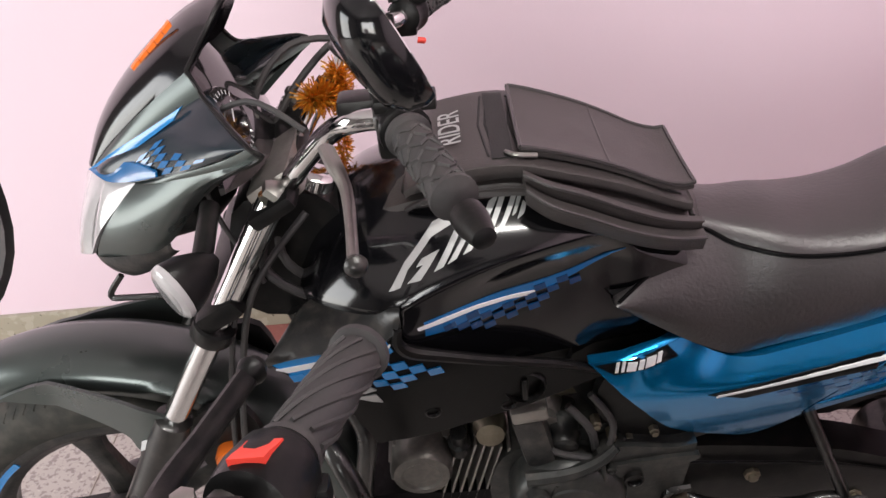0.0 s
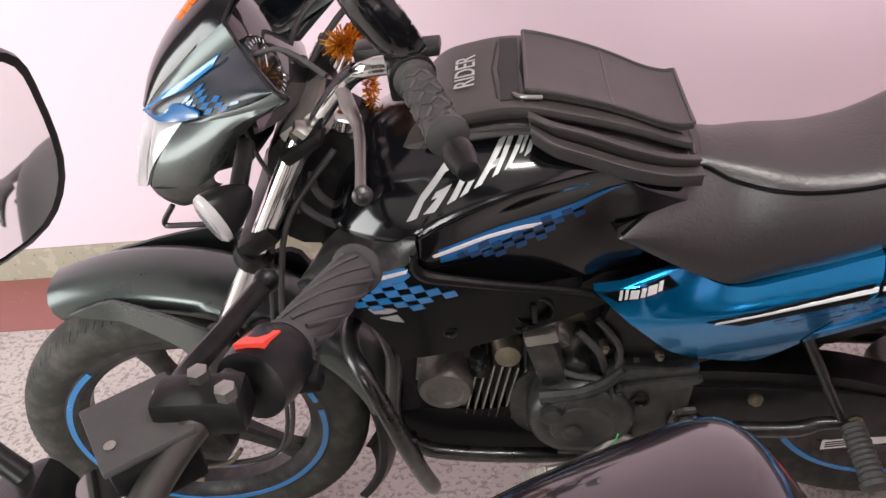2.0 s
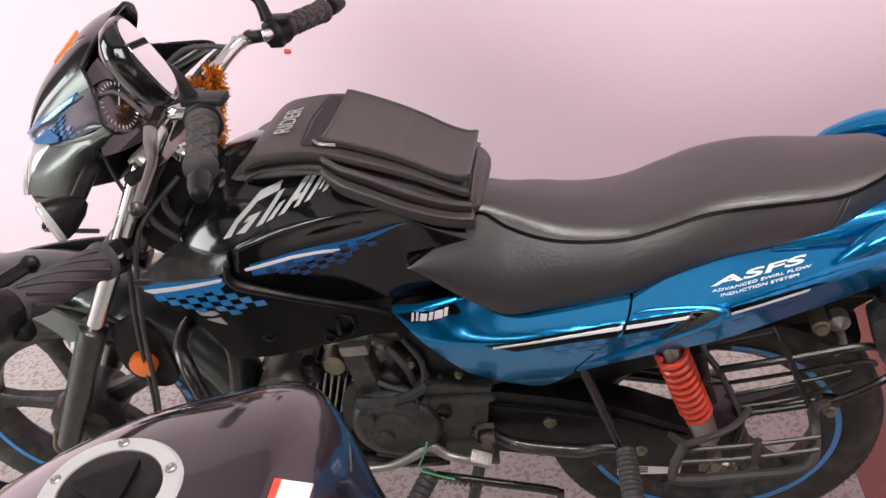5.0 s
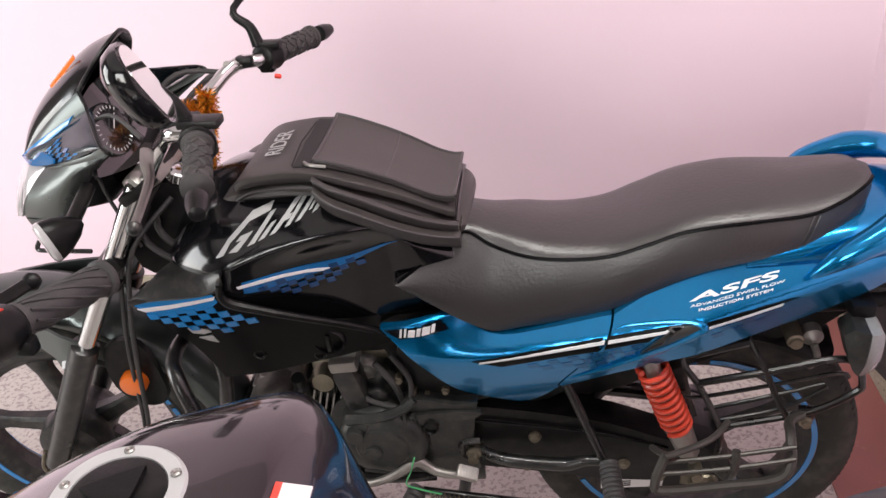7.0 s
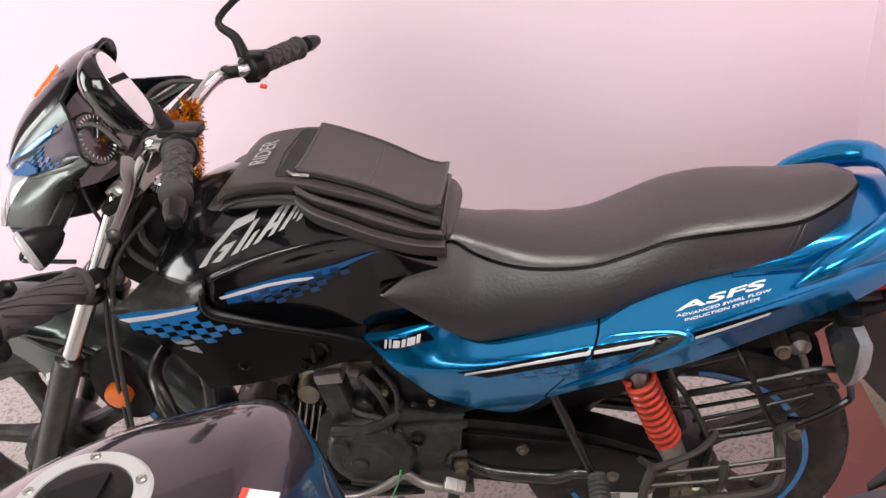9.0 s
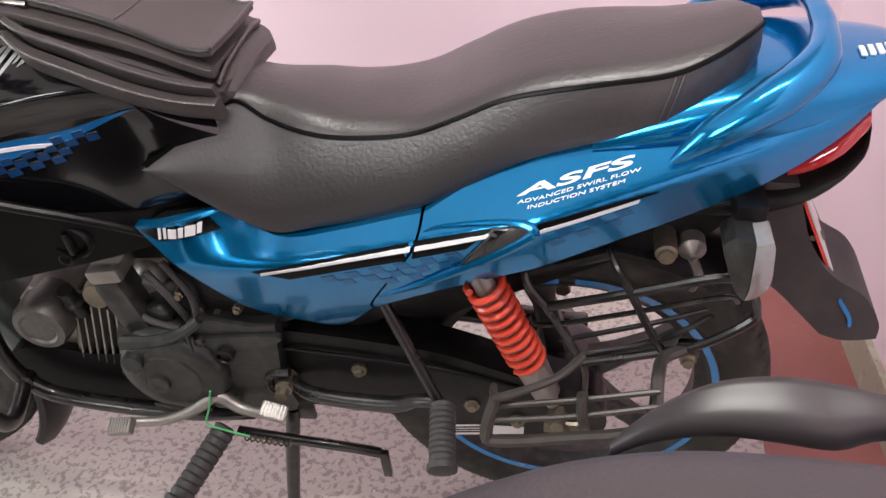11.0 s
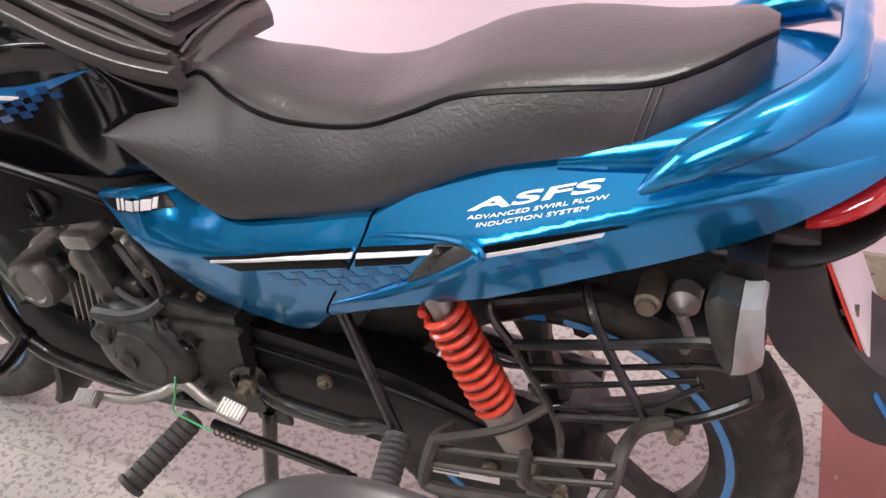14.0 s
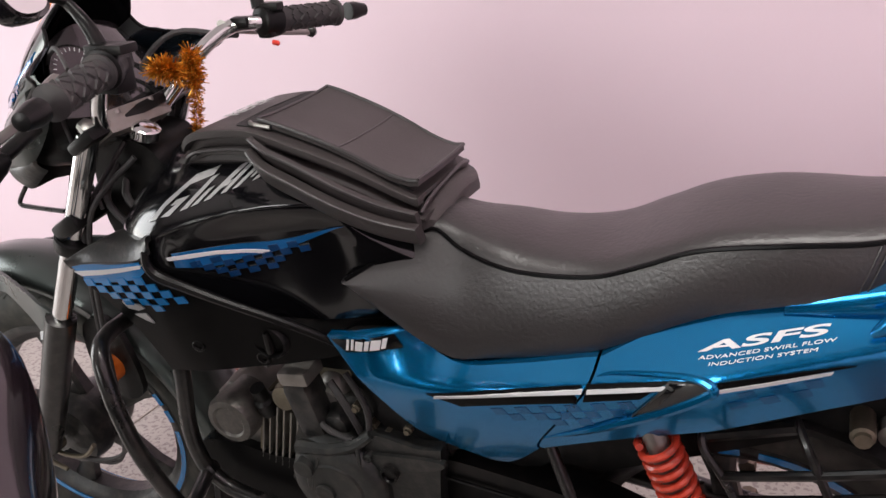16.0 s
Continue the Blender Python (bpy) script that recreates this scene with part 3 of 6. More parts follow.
for s in (-1, 1):
    bm = bmesh.new()
    add_loft(bm, [(-0.294, 0.192, 0.816), (-0.25, 0.194, 0.828), (-0.2, 0.195, 0.834), (-0.152, 0.194, 0.842), (-0.136, 0.187, 0.858)], [(-0.292, 0.188, 0.82), (-0.262, 0.13, 0.836), (-0.235, 0.106, 0.842), (-0.19, 0.122, 0.854), (-0.136, 0.17, 0.868)], (0, 0.006, 0.009), (0, -0.004, -0.009), side=s)
    part("shroud_cap", bm, ENGBLK, bike, "dark grey shroud wing")
    panel("shroud", smooth2([(-0.293, 0.817), (-0.25, 0.828), (-0.2, 0.834), (-0.151, 0.84), (-0.134, 0.822), (-0.094, 0.802), (-0.045, 0.781), (0.035, 0.739), (0.09, 0.7), (0.108, 0.678), (0.047, 0.665), (-0.03, 0.654), (-0.115, 0.638), (-0.165, 0.632), (-0.192, 0.626), (-0.2, 0.66), (-0.22, 0.72), (-0.262, 0.78)], (0, 3, 9, 14)), shroud_y, SATIN, bike, 0.01, 0.016, s, "black engine shroud")
    panel("shroud_stripe", [(-0.288, 0.814), (-0.25, 0.825), (-0.2, 0.831), (-0.154, 0.837), (-0.148, 0.822), (-0.165, 0.808), (-0.217, 0.797), (-0.262, 0.79)], lambda x, z: shroud_y(x, z) + 0.0012, DECALBLUE, bike, 0.003, 0.014, s, "blue band on the shroud")
    panel("shroud_pinstripe", [(-0.285, 0.807), (-0.229, 0.816), (-0.19, 0.824), (-0.15, 0.833), (-0.153, 0.8275), (-0.192, 0.817), (-0.232, 0.808), (-0.272, 0.801)], lambda x, z: shroud_y(x, z) + 0.0024, WHITE, bike, 0.003, 0.014, s, "pale pinstripe")
    if s < 0:
        checks("shroud_check", (-0.272, 0.796), (0.0163, 0.0024), (0.0038, -0.0112), 13, 5, [[(-0.268, 0.792), (-0.217, 0.798), (-0.16, 0.811), (-0.12, 0.803), (-0.086, 0.786), (-0.15, 0.76), (-0.21, 0.766)]], lambda x, z: shroud_y(x, z) + 0.0022, DECALBLUE, bike, s)
    tube("shroud_ridge", [(x, s * (shroud_y(x, z) - 0.001), z) for x, z in ((-0.14, 0.852), (-0.142, 0.832), (-0.13, 0.815), (-0.094, 0.8), (-0.045, 0.779), (0.035, 0.737), (0.088, 0.699), (0.104, 0.68))], [0.005, 0.007, 0.008, 0.007, 0.006, 0.006, 0.005, 0.003], PLASTIC, bike, 8)
    lathe("shroud_vent", (0.001, s * 0.138, 0.704), (0.001, s * 0.172, 0.704), [(0, 0.028), (0.017, 0.028), (0.021, 0.025), (0.01, 0.022), (0.008, 0.004)], PLASTIC, bike, 24, "round black vent")
    box("vent_knob", (0.001, s * 0.156, 0.704), (0.008, 0.014, 0.036), PLASTIC, bike, 0.003)
    for x, z in ((-0.115, 0.69), (-0.02, 0.672)):
        lathe("bolt", (x, s * (shroud_y(x, z) - 0.01), z), (x, s * 0.3, z), [(0, 0.011), (0.011, 0.011), (0.0125, 0.008), (0.0085, 0.006), (0.0085, 0.002)], PLASTIC, bike, 16)
    for q in ([(-0.214, 0.764), (-0.182, 0.762), (-0.176, 0.756), (-0.19, 0.75), (-0.208, 0.752)], [(-0.202, 0.741), (-0.178, 0.746), (-0.172, 0.728), (-0.185, 0.732)]):
        panel("shroud_mark", q, lambda x, z: shroud_y(x, z) + 0.002, SILVERDECAL, bike, 0.003, 0, s, "silver flash on the shroud")

# seat: the stitched edge draws in towards the tank
SEAT = [(0.116, 0.792, 0.794, 0.796, 0.117, 0.117), (0.121, 0.785, 0.797, 0.80, 0.117, 0.119), (0.15, 0.765, 0.812, 0.822, 0.1, 0.121), (0.19, 0.738, 0.832, 0.846, 0.078, 0.124), (0.227, 0.716, 0.851, 0.862, 0.055, 0.127), (0.27, 0.698, 0.833, 0.856, 0.068, 0.128), (0.32, 0.704, 0.825, 0.85, 0.086, 0.124), (0.374, 0.713, 0.822, 0.842, 0.093, 0.121), (0.45, 0.731, 0.829, 0.846, 0.096, 0.117),
        (0.51, 0.76, 0.852, 0.868, 0.097, 0.113), (0.555, 0.783, 0.873, 0.888, 0.098, 0.109), (0.6, 0.801, 0.885, 0.901, 0.1, 0.106), (0.67, 0.819, 0.895, 0.911, 0.1, 0.102), (0.74, 0.834, 0.902, 0.917, 0.094, 0.096), (0.785, 0.85, 0.915, 0.926, 0.08, 0.082), (0.818, 0.868, 0.928, 0.934, 0.06, 0.063), (0.836, 0.89, 0.928, 0.931, 0.034, 0.036)]


def seat_ring(row):
    x, zb, zp, zc, wp, wb = row
    half = [(wb * 0.9, zb), (wb * 0.985, zb + 0.004)] + [(wb + (wp - wb) * t ** 1.6 + 0.004 * math.sin(math.pi * t), zb + 0.006 + (zp - zb - 0.006) * t) for t in (0.12, 0.3, 0.5, 0.7, 0.88, 1)]
    half += [(wp * 0.985, zp - 0.001), (wp * 0.96, zp + (zc - zp) * 0.2), (wp * 0.9, zp + (zc - zp) * 0.38)]
    half += [(wp * 0.88 * math.cos(a), zp + (zc - zp) * (0.4 + 0.6 * math.sin(a))) for a in (0.3, 0.6, 0.9, 1.2, 1.45)]
    # the padding has sagged on the far side
    sag = pick([(0.1, 0.018), (0.4, 0.015), (0.5, 0.004), (0.64, 0.004), (0.74, 0.014), (0.83, 0.018)], x)[0]
    return [Vector((x, y * 0.9, z - sag * y / wb * max(0, (z - zb) / (zc - zb)))) for y, z in half] + [Vector((x, -y, z)) for y, z in half[::-1]]


bm = bmesh.new()
add_rings(bm, [seat_ring(r) for r in dense(SEAT, 5)])
seat = part("seat", bm, VINYL, bike, "long black vinyl dual seat with stitched piping")
for s in (-1, 1):
    tube("piping", [(x, s * wp * (1.006 if s < 0 else 0.9), zp - (0.017 if s > 0 else -0.0005)) for x, zb, zp, zc, wp, wb in SEAT[1:]], 0.003, SATIN, seat, 6)
for x in (0.727, 0.735):
    zb, zp, zc, wp, wb = pick(SEAT, x)
    tube("side_seam", [(x + 0.003 * k, -(wb + (wp - wb) * (k / 6) ** 1.6 + 0.004 * math.sin(math.pi * k / 6) + 0.0004), zb + 0.006 + (zp - zb - 0.006) * k / 6) for k in range(7)], 0.0011, VINYL, seat, 5, 1)

# side panels and tail: a lit ledge above a crease, the lower face falls back


def side_y(x, z):
    w = pick([(0.06, 0.145), (0.11, 0.148), (0.2, 0.154), (0.3, 0.158), (0.6, 0.159), (0.69, 0.141), (0.75, 0.13), (0.85, 0.11), (0.93, 0.086), (1.0, 0.05)], x)[0]
    t = z - pick([(0.06, 0.65), (0.25, 0.667), (0.43, 0.7), (0.6, 0.745), (0.715, 0.78), (0.85, 0.82), (1.0, 0.87)], x)[0]
    k = 0.2 + 0.9 * min(1, max(0, (x - 0.15) / 0.12))
    soft = math.sqrt(t * t + 0.00002)
    return w - k * (soft + t) / 2 - 0.22 * (soft - t) / 2 - 0.4 * max(0, -t) ** 2


def on_side(off):
    return lambda x, z: side_y(x, z) + off


P_FRONT = smooth2([(0.084, 0.714), (0.2, 0.731), (0.265, 0.698), (0.352, 0.711), (0.459, 0.737), (0.446, 0.701), (0.379, 0.594), (0.376, 0.574), (0.325, 0.526), (0.27, 0.536), (0.198, 0.571), (0.142, 0.645)], (0, 1, 4, 7))
P_REAR = smooth2([(0.463, 0.738), (0.522, 0.77), (0.6, 0.803), (0.664, 0.82), (0.775, 0.842), (0.867, 0.858), (0.978, 0.874), (0.937, 0.823), (0.875, 0.773), (0.788, 0.731), (0.695, 0.697), (0.591, 0.661), (0.458, 0.611), (0.381, 0.576), (0.3825, 0.594), (0.4495, 0.701)], (0, 6, 13))
for s in (-1, 1):
    front = panel("side_cover", P_FRONT, side_y, BLUE, bike, 0.014, 0.01, s, "metallic blue side cover")
    rear = panel("tail_panel", P_REAR, side_y, BLUE, bike, 0.012, 0.01, s, "metallic blue rear panel")
    panel("cover_rim", [(0.088, 0.7165), (0.2, 0.7335), (0.212, 0.728), (0.2, 0.7285), (0.092, 0.7125)], on_side(0.003), BLUE, front, 0.006, 0.014, s)
    panel("seat_flange", [(0.555, 0.79), (0.62, 0.816), (0.69, 0.834), (0.775, 0.852), (0.785, 0.842), (0.69, 0.824), (0.62, 0.806), (0.555, 0.782)], on_side(-0.002), BLUE, rear, 0.008, 0.014, s, "raised blue flange below the seat")
    panel("badge", [(0.09, 0.712), (0.14, 0.7195), (0.184, 0.7255), (0.198, 0.709), (0.155, 0.703), (0.116, 0.696)], on_side(0.0016), BLACK, front, 0.003, 0.012, s, "black badge patch")
    bm = bmesh.new()
    for x0, w, h in ((0.116, 0.004, 0.0185), (0.1235, 0.004, 0.0185), (0.13, 0.0115, 0.0135), (0.1445, 0.0065, 0.0135), (0.1535, 0.013, 0.0135), (0.1685, 0.006, 0.0135)):
        z0 = 0.7 + 0.15 * (x0 - 0.116)
        add_panel(bm, [(x0, z0), (x0 + w, z0 + 0.001), (x0 + w + 0.0025, z0 + h), (x0 + 0.0025, z0 + h - 0.0005)], on_side(0.003), 0.002, 0.006, s)
    part("badge_mark", bm, WHITE, front, "white maker's mark drawn as plain blocks")
    panel("black_band", [(0.234, 0.6575), (0.33, 0.683), (0.445, 0.7105), (0.438, 0.685), (0.36, 0.666), (0.282, 0.6445)], on_side(0.0014), SATIN, front, 0.003, 0.008, s, "black tape band")
    panel("pinstripe", [(0.246, 0.6565), (0.361, 0.687), (0.4475, 0.7075), (0.446, 0.7025), (0.361, 0.682), (0.245, 0.6515)], on_side(0.0024), WHITE, front, 0.003, 0.008, s, "white pinstripe")
    panel("black_band", [(0.451, 0.7125), (0.5, 0.725), (0.549, 0.737), (0.515, 0.707), (0.447, 0.689)], on_side(0.0014), SATIN, rear, 0.003, 0.008, s, "black tape band")
    panel("pinstripe", [(0.453, 0.7085), (0.5, 0.7205), (0.548, 0.7325), (0.544, 0.7275), (0.5, 0.7155), (0.452, 0.7035)], on_side(0.0024), WHITE, rear, 0.003, 0.008, s, "white pinstripe")
    panel("black_band", [(0.6, 0.7465), (0.65, 0.759), (0.72, 0.7745), (0.735, 0.7755), (0.66, 0.754), (0.598, 0.735)], on_side(0.0014), SATIN, rear, 0.003, 0.008, s, "black tape band")
    panel("pinstripe", [(0.599, 0.7385), (0.65, 0.751), (0.714, 0.7675), (0.712, 0.763), (0.65, 0.7455), (0.598, 0.7325)], on_side(0.0024), WHITE, rear, 0.003, 0.008, s, "white pinstripe")
    panel("scoop", smooth2([(0.547, 0.737), (0.578, 0.742), (0.591, 0.738), (0.58, 0.723), (0.543, 0.694), (0.502, 0.672)], (0, 5)), on_side(0.0032), SCOOP, rear, 0.004, 0.008, s, "dark moulded scoop behind a bright blue lip")
    # black patch paints the recess's shade on the scoop, which has no hollow
    panel("scoop_shade", [(0.549, 0.7365), (0.568, 0.7405), (0.535, 0.7), (0.504, 0.674)], on_side(0.0038), BLACK, rear, 0.003, 0.008, s)
    tube("scoop_lip", [(x, s * (side_y(x, z) - 0.001 + o), z) for x, z, o in ((0.388, 0.602, 0), (0.452, 0.636, 0.001), (0.503, 0.667, 0.002), (0.55, 0.697, 0.003), (0.587, 0.726, 0.004), (0.597, 0.739, 0.004), (0.581, 0.746, 0.004), (0.545, 0.742, 0.003), (0.485, 0.7295, 0.001), (0.463, 0.7215, 0))], [0.002, 0.006, 0.0075, 0.007, 0.0065, 0.006, 0.005, 0.004, 0.003, 0.001], BLUE, rear, 8)
    if s < 0:
        checks("side_check", (0.29, 0.64), (0.0165, 0.0046), (0.006, -0.0115), 26, 4, [[(0.29, 0.643), (0.44, 0.683), (0.515, 0.703), (0.5, 0.675), (0.44, 0.645), (0.36, 0.628)], [(0.6, 0.726), (0.7, 0.752), (0.7, 0.735), (0.61, 0.705)]], on_side(0.0006), SIDEBLUE, rear, s)
        along = Vector((0.117, 0, 0.0305)).normalized()
        up = Vector((-along.z, 0, along.x))
        for txt, size, x0, z0, w in (("ASFS", 0.0108, 0.577, 0.767, 5.9), ("ADVANCED SWIRL FLOW", 0.0038, 0.576, 0.7605, 3.2), ("INDUCTION SYSTEM", 0.0038, 0.587, 0.7578, 3.2)):
            m = Matrix(((along.x, up.x, 0, x0), (0, 0, -1, 0), (along.z, up.z, 0, z0), (0, 0, 0, 1)))
            ob = text_mesh("lettering", txt, size, WHITE, rear, m, 0.2, "white printed lettering", w, 0.02 if txt == "ASFS" else 0.0)
            for v in ob.data.vertices:
                v.co.y = -side_y(v.co.x, v.co.z) - 0.0012 + v.co.y

TAIL = [(0.66, 0.79, 0.835, 0.1), (0.78, 0.80, 0.88, 0.106), (0.85, 0.80, 0.888, 0.102), (0.92, 0.815, 0.888, 0.085), (0.975, 0.845, 0.885, 0.062), (1.0, 0.862, 0.88, 0.04)]
bm = bmesh.new()
add_rings(bm, [[Vector((x, w * math.copysign(abs(math.cos(a)) ** 0.6, math.cos(a)), (zb + zt) / 2 + (zt - zb) / 2 * math.copysign(abs(math.sin(a)) ** 0.7, math.sin(a)))) for a in (2 * math.pi * k / 24 for k in range(24))] for x, zb, zt, w in dense(TAIL, 4)])
tail = part("tail_cowl", bm, BLUE, bike, "blue tail cowl")
for s in (-1,):
    for k, x0 in enumerate((0.945, 0.955, 0.965, 0.975)):
        box("tail_mark", (x0, -0.025 + 0.004 * k, 0.889 - 0.001 * k), (0.006, 0.02, 0.003), WHITE, tail, 0.0005)
LAMP = [(0.885, 0.735, 0.77, 0.062), (0.91, 0.745, 0.792, 0.07), (0.94, 0.765, 0.815, 0.068), (0.965, 0.79, 0.83, 0.05)]
bm = bmesh.new()
add_rings(bm, [[Vector((x, w * math.copysign(abs(math.cos(a)) ** 0.6, math.cos(a)), (zb + zt) / 2 + (zt - zb) / 2 * math.sin(a))) for a in (2 * math.pi * k / 20 for k in range(20))] for x, zb, zt, w in dense(LAMP, 3)])
part("tail_lamp", bm, REDLENS, bike, "red tail lamp")
bm = bmesh.new()
add_rings(bm, [[Vector((x, w * math.copysign(abs(math.cos(a)) ** 0.6, math.cos(a)), zc + h * math.sin(a))) for a in (2 * math.pi * k / 20 for k in range(20))] for x, zc, h, w in dense([(0.72, 0.69, 0.03, 0.06), (0.8, 0.705, 0.028, 0.075), (0.88, 0.717, 0.018, 0.082), (0.93, 0.742, 0.012, 0.078), (0.965, 0.772, 0.01, 0.058), (0.975, 0.79, 0.008, 0.03)], 3)])
part("tail_lip", bm, PLASTIC, bike, "black moulded lip under the tail lamp")

# grab rail: a blue loop round the tail
rail = [(0.745, 0.132, 0.818), (0.785, 0.134, 0.856), (0.845, 0.118, 0.89), (0.885, 0.085, 0.91), (0.897, 0.04, 0.922), (0.897, 0.0, 0.926)]
pts = [(x, -y, z) for x, y, z in rail] + [(x, y, z) for x, y, z in rail[-2::-1]]
tube("grab_rail", pts, [0.004, 0.018, 0.024, 0.021, 0.014, 0.012, 0.014, 0.021, 0.024, 0.018, 0.004], BLUE, bike, 14, 6, "blue painted grab rail")

# rear frame, swing arm, chain case
panel("under_tail", [(0.4, 0.6), (0.52, 0.64), (0.7, 0.7), (0.86, 0.755), (0.86, 0.72), (0.8, 0.66), (0.7, 0.62), (0.45, 0.5), (0.36, 0.5)], lambda x, z: 0.07, PLASTIC, bike, 0.14, 0, -1, "black inner mudguard")
bm = bmesh.new()
n = 22
rings = []
for k in range(n + 1):
    a = radians(52 + 88 * k / n)
    rings.append([Vector((RX + math.cos(a) * r, y, RZ + math.sin(a) * r)) for y, r in ((-0.075, 0.318), (-0.078, 0.33), (-0.05, 0.348), (0, 0.353), (0.05, 0.348), (0.078, 0.33), (0.075, 0.318), (0.05, 0.34), (0, 0.346), (-0.05, 0.34))])
add_rings(bm, rings)
part("rear_mudguard", bm, PLASTIC, bike, "black rear mudguard")
CASE = smooth2([(0.105, 0.5), (0.22, 0.505), (0.43, 0.475), (0.56, 0.43), (0.655, 0.4), (0.69, 0.35), (0.68, 0.3), (0.62, 0.272), (0.43, 0.315), (0.22, 0.345), (0.11, 0.36)], (0,))
panel("chain_case", CASE, lambda x, z: 0.112 + 0.006 * math.exp(-((z - 0.39) / 0.05) ** 2), PLASTIC, bike, 0.055, 0.02, -1, "black enclosed chain case")
tube("case_rib", [(0.22, -0.118, 0.475), (0.42, -0.119, 0.45), (0.57, -0.118, 0.408)], 0.003, PLASTIC, bike, 6)
for x, z in ((0.332, 0.432), (0.317, 0.352), (0.494, 0.363), (0.655, 0.318), (0.56, 0.33)):
    lathe("case_bolt", (x, -0.11, z), (x, -0.14, z), [(0, 0.013), (0.01, 0.012), (0.011, 0.0075), (0.016, 0.0075), (0.017, 0.005)], BRASS, bike, 8, "rusty hexagon bolt")
panel("case_label", [(0.455, 0.305), (0.57, 0.318), (0.568, 0.292), (0.455, 0.28)], lambda x, z: 0.1125, PALEPLATE, bike, 0.002, 0, -1, "pale warning label with grey lines")
bm = bmesh.new()
for k in range(3):
    add_panel(bm, [(0.46, 0.301 - 0.006 * k), (0.51, 0.3065 - 0.006 * k), (0.51, 0.3045 - 0.006 * k), (0.46, 0.299 - 0.006 * k)], lambda x, z: 0.1135, 0.001, 0, -1)
part("label_lines", bm, PLASTIC, bike)
for s in (-1, 1):
    tube("swing_arm", [(0.16, s * 0.085, 0.385), (0.4, s * 0.09, 0.36), (0.66, s * 0.092, 0.322)], 0.021, TUBEBLK, bike, 12)
    tube("axle_end", [(0.6, s * 0.105, 0.316), (0.66, s * 0.108, 0.316)], 0.016, BRASS, bike, 8)
    lathe("axle_nut", (RX, s * 0.08, RZ), (RX, s * 0.14, RZ), [(0, 0.02), (0.03, 0.02), (0.032, 0.014), (0.05, 0.014), (0.052, 0.008)], BRASS, bike, 8, "rusty axle nut")
    # shock absorber
    top, bot = Vector((0.52, s * 0.125, 0.645)), Vector((0.62, s * 0.125, 0.37))
    d = (bot - top).normalized()
    shock = lathe("shock_absorber", top, bot, [(0, 0.012), (0.01, 0.015), (0.178, 0.015), (0.182, 0.024), (0.25, 0.02), (0.262, 0.012), (0.275, 0.01)], ALU, bike, 20, "twin shock with a red coil spring")
    turns, nn = 10, 10 * 14
    u = d.orthogonal().normalized()
    v = d.cross(u)
    tube("spring", [top + d * (0.02 + 0.158 * k / nn) + (u * math.cos(2 * math.pi * turns * k / nn) + v * math.sin(2 * math.pi * turns * k / nn)) * 0.0235 for k in range(nn + 1)], 0.0052, SPRING, shock, 8, 1, "orange-red coil spring")
    lathe("shock_bolt", bot - Vector((0, 0, 0)), bot + Vector((0, s * 0.1, 0)), [(0, 0.014), (0.018, 0.014), (0.02, 0.011), (0.03, 0.011)], BRASS, shock, 6)

# engine
lathe("magneto_cover", (0.06, -0.06, 0.447), (0.06, -0.2, 0.447), [(0, 0.084), (0.08, 0.084), (0.095, 0.079), (0.103, 0.068), (0.1045, 0.05), (0.1075, 0.047), (0.109, 0.03), (0.109, 0.004)], CAST, bike, 48, "black engine cover")
panel("crankcase", smooth2([(-0.03, 0.5), (0.06, 0.545), (0.13, 0.56), (0.2, 0.54), (0.235, 0.5), (0.23, 0.36), (0.1, 0.33), (0.0, 0.345), (-0.05, 0.4)], ()), lambda x, z: 0.105, CAST, bike, 0.2, 0.03, -1, "black crankcase")
panel("sprocket_cover", smooth2([(0.1, 0.538), (0.2, 0.54), (0.235, 0.546), (0.222, 0.44), (0.225, 0.353), (0.12, 0.345), (0.085, 0.37)], (2,)), lambda x, z: 0.14 - 0.1 * max(0, 0.4 - z), CAST, bike, 0.03, 0.02, -1, "black sprocket cover")
panel("cover_step", smooth2([(0.1, 0.512), (0.228, 0.528), (0.222, 0.51), (0.1, 0.485)], ()), lambda x, z: 0.146, CAST, bike, 0.01, 0.02, -1)
for q in ([(0.04, -0.162, 0.505), (0.028, -0.165, 0.47), (0.02, -0.166, 0.44)], [(0.105, -0.152, 0.53), (0.11, -0.16, 0.47), (0.118, -0.152, 0.39)]):
    tube("cover_rib", q, 0.0035, CAST, bike, 6)
for x, z in ((0.118, 0.512), (0.135, 0.375), (-0.018, 0.44), (0.02, 0.378), (0.09, 0.365)):
    lathe("cover_bolt", (x, -0.135, z), (x, -0.2, z), [(0, 0.0075), (0.016, 0.0075), (0.0175, 0.005), (0.015, 0.003)], CAST, bike, 10)
lathe("cover_recess", (0.15, -0.145, 0.488), (0.15, -0.156, 0.488), [(0, 0.014), (0.0085, 0.014), (0.0095, 0.011), (0.004, 0.009)], PLASTIC, bike, 16)
for x, z in ((0.0145, 0.484), (0.044, 0.442)):
    lathe("cover_plug", (x, -0.155, z), (x, -0.177, z), [(0, 0.017), (0.018, 0.016), (0.0195, 0.012), (0.0185, 0.006)], CAST, bike, 20)
tube("cover_arm", [(0.0, -0.15, 0.508), (0.06, -0.153, 0.518), (0.1, -0.148, 0.532), (0.125, -0.14, 0.55)], [0.012, 0.011, 0.009, 0.007], CAST, bike, 8)
panel("cover_mark", [(0.02, 0.397), (0.07, 0.39), (0.07, 0.382), (0.02, 0.389)], lambda x, z: 0.171, CAST, bike, 0.002, 0, -1)
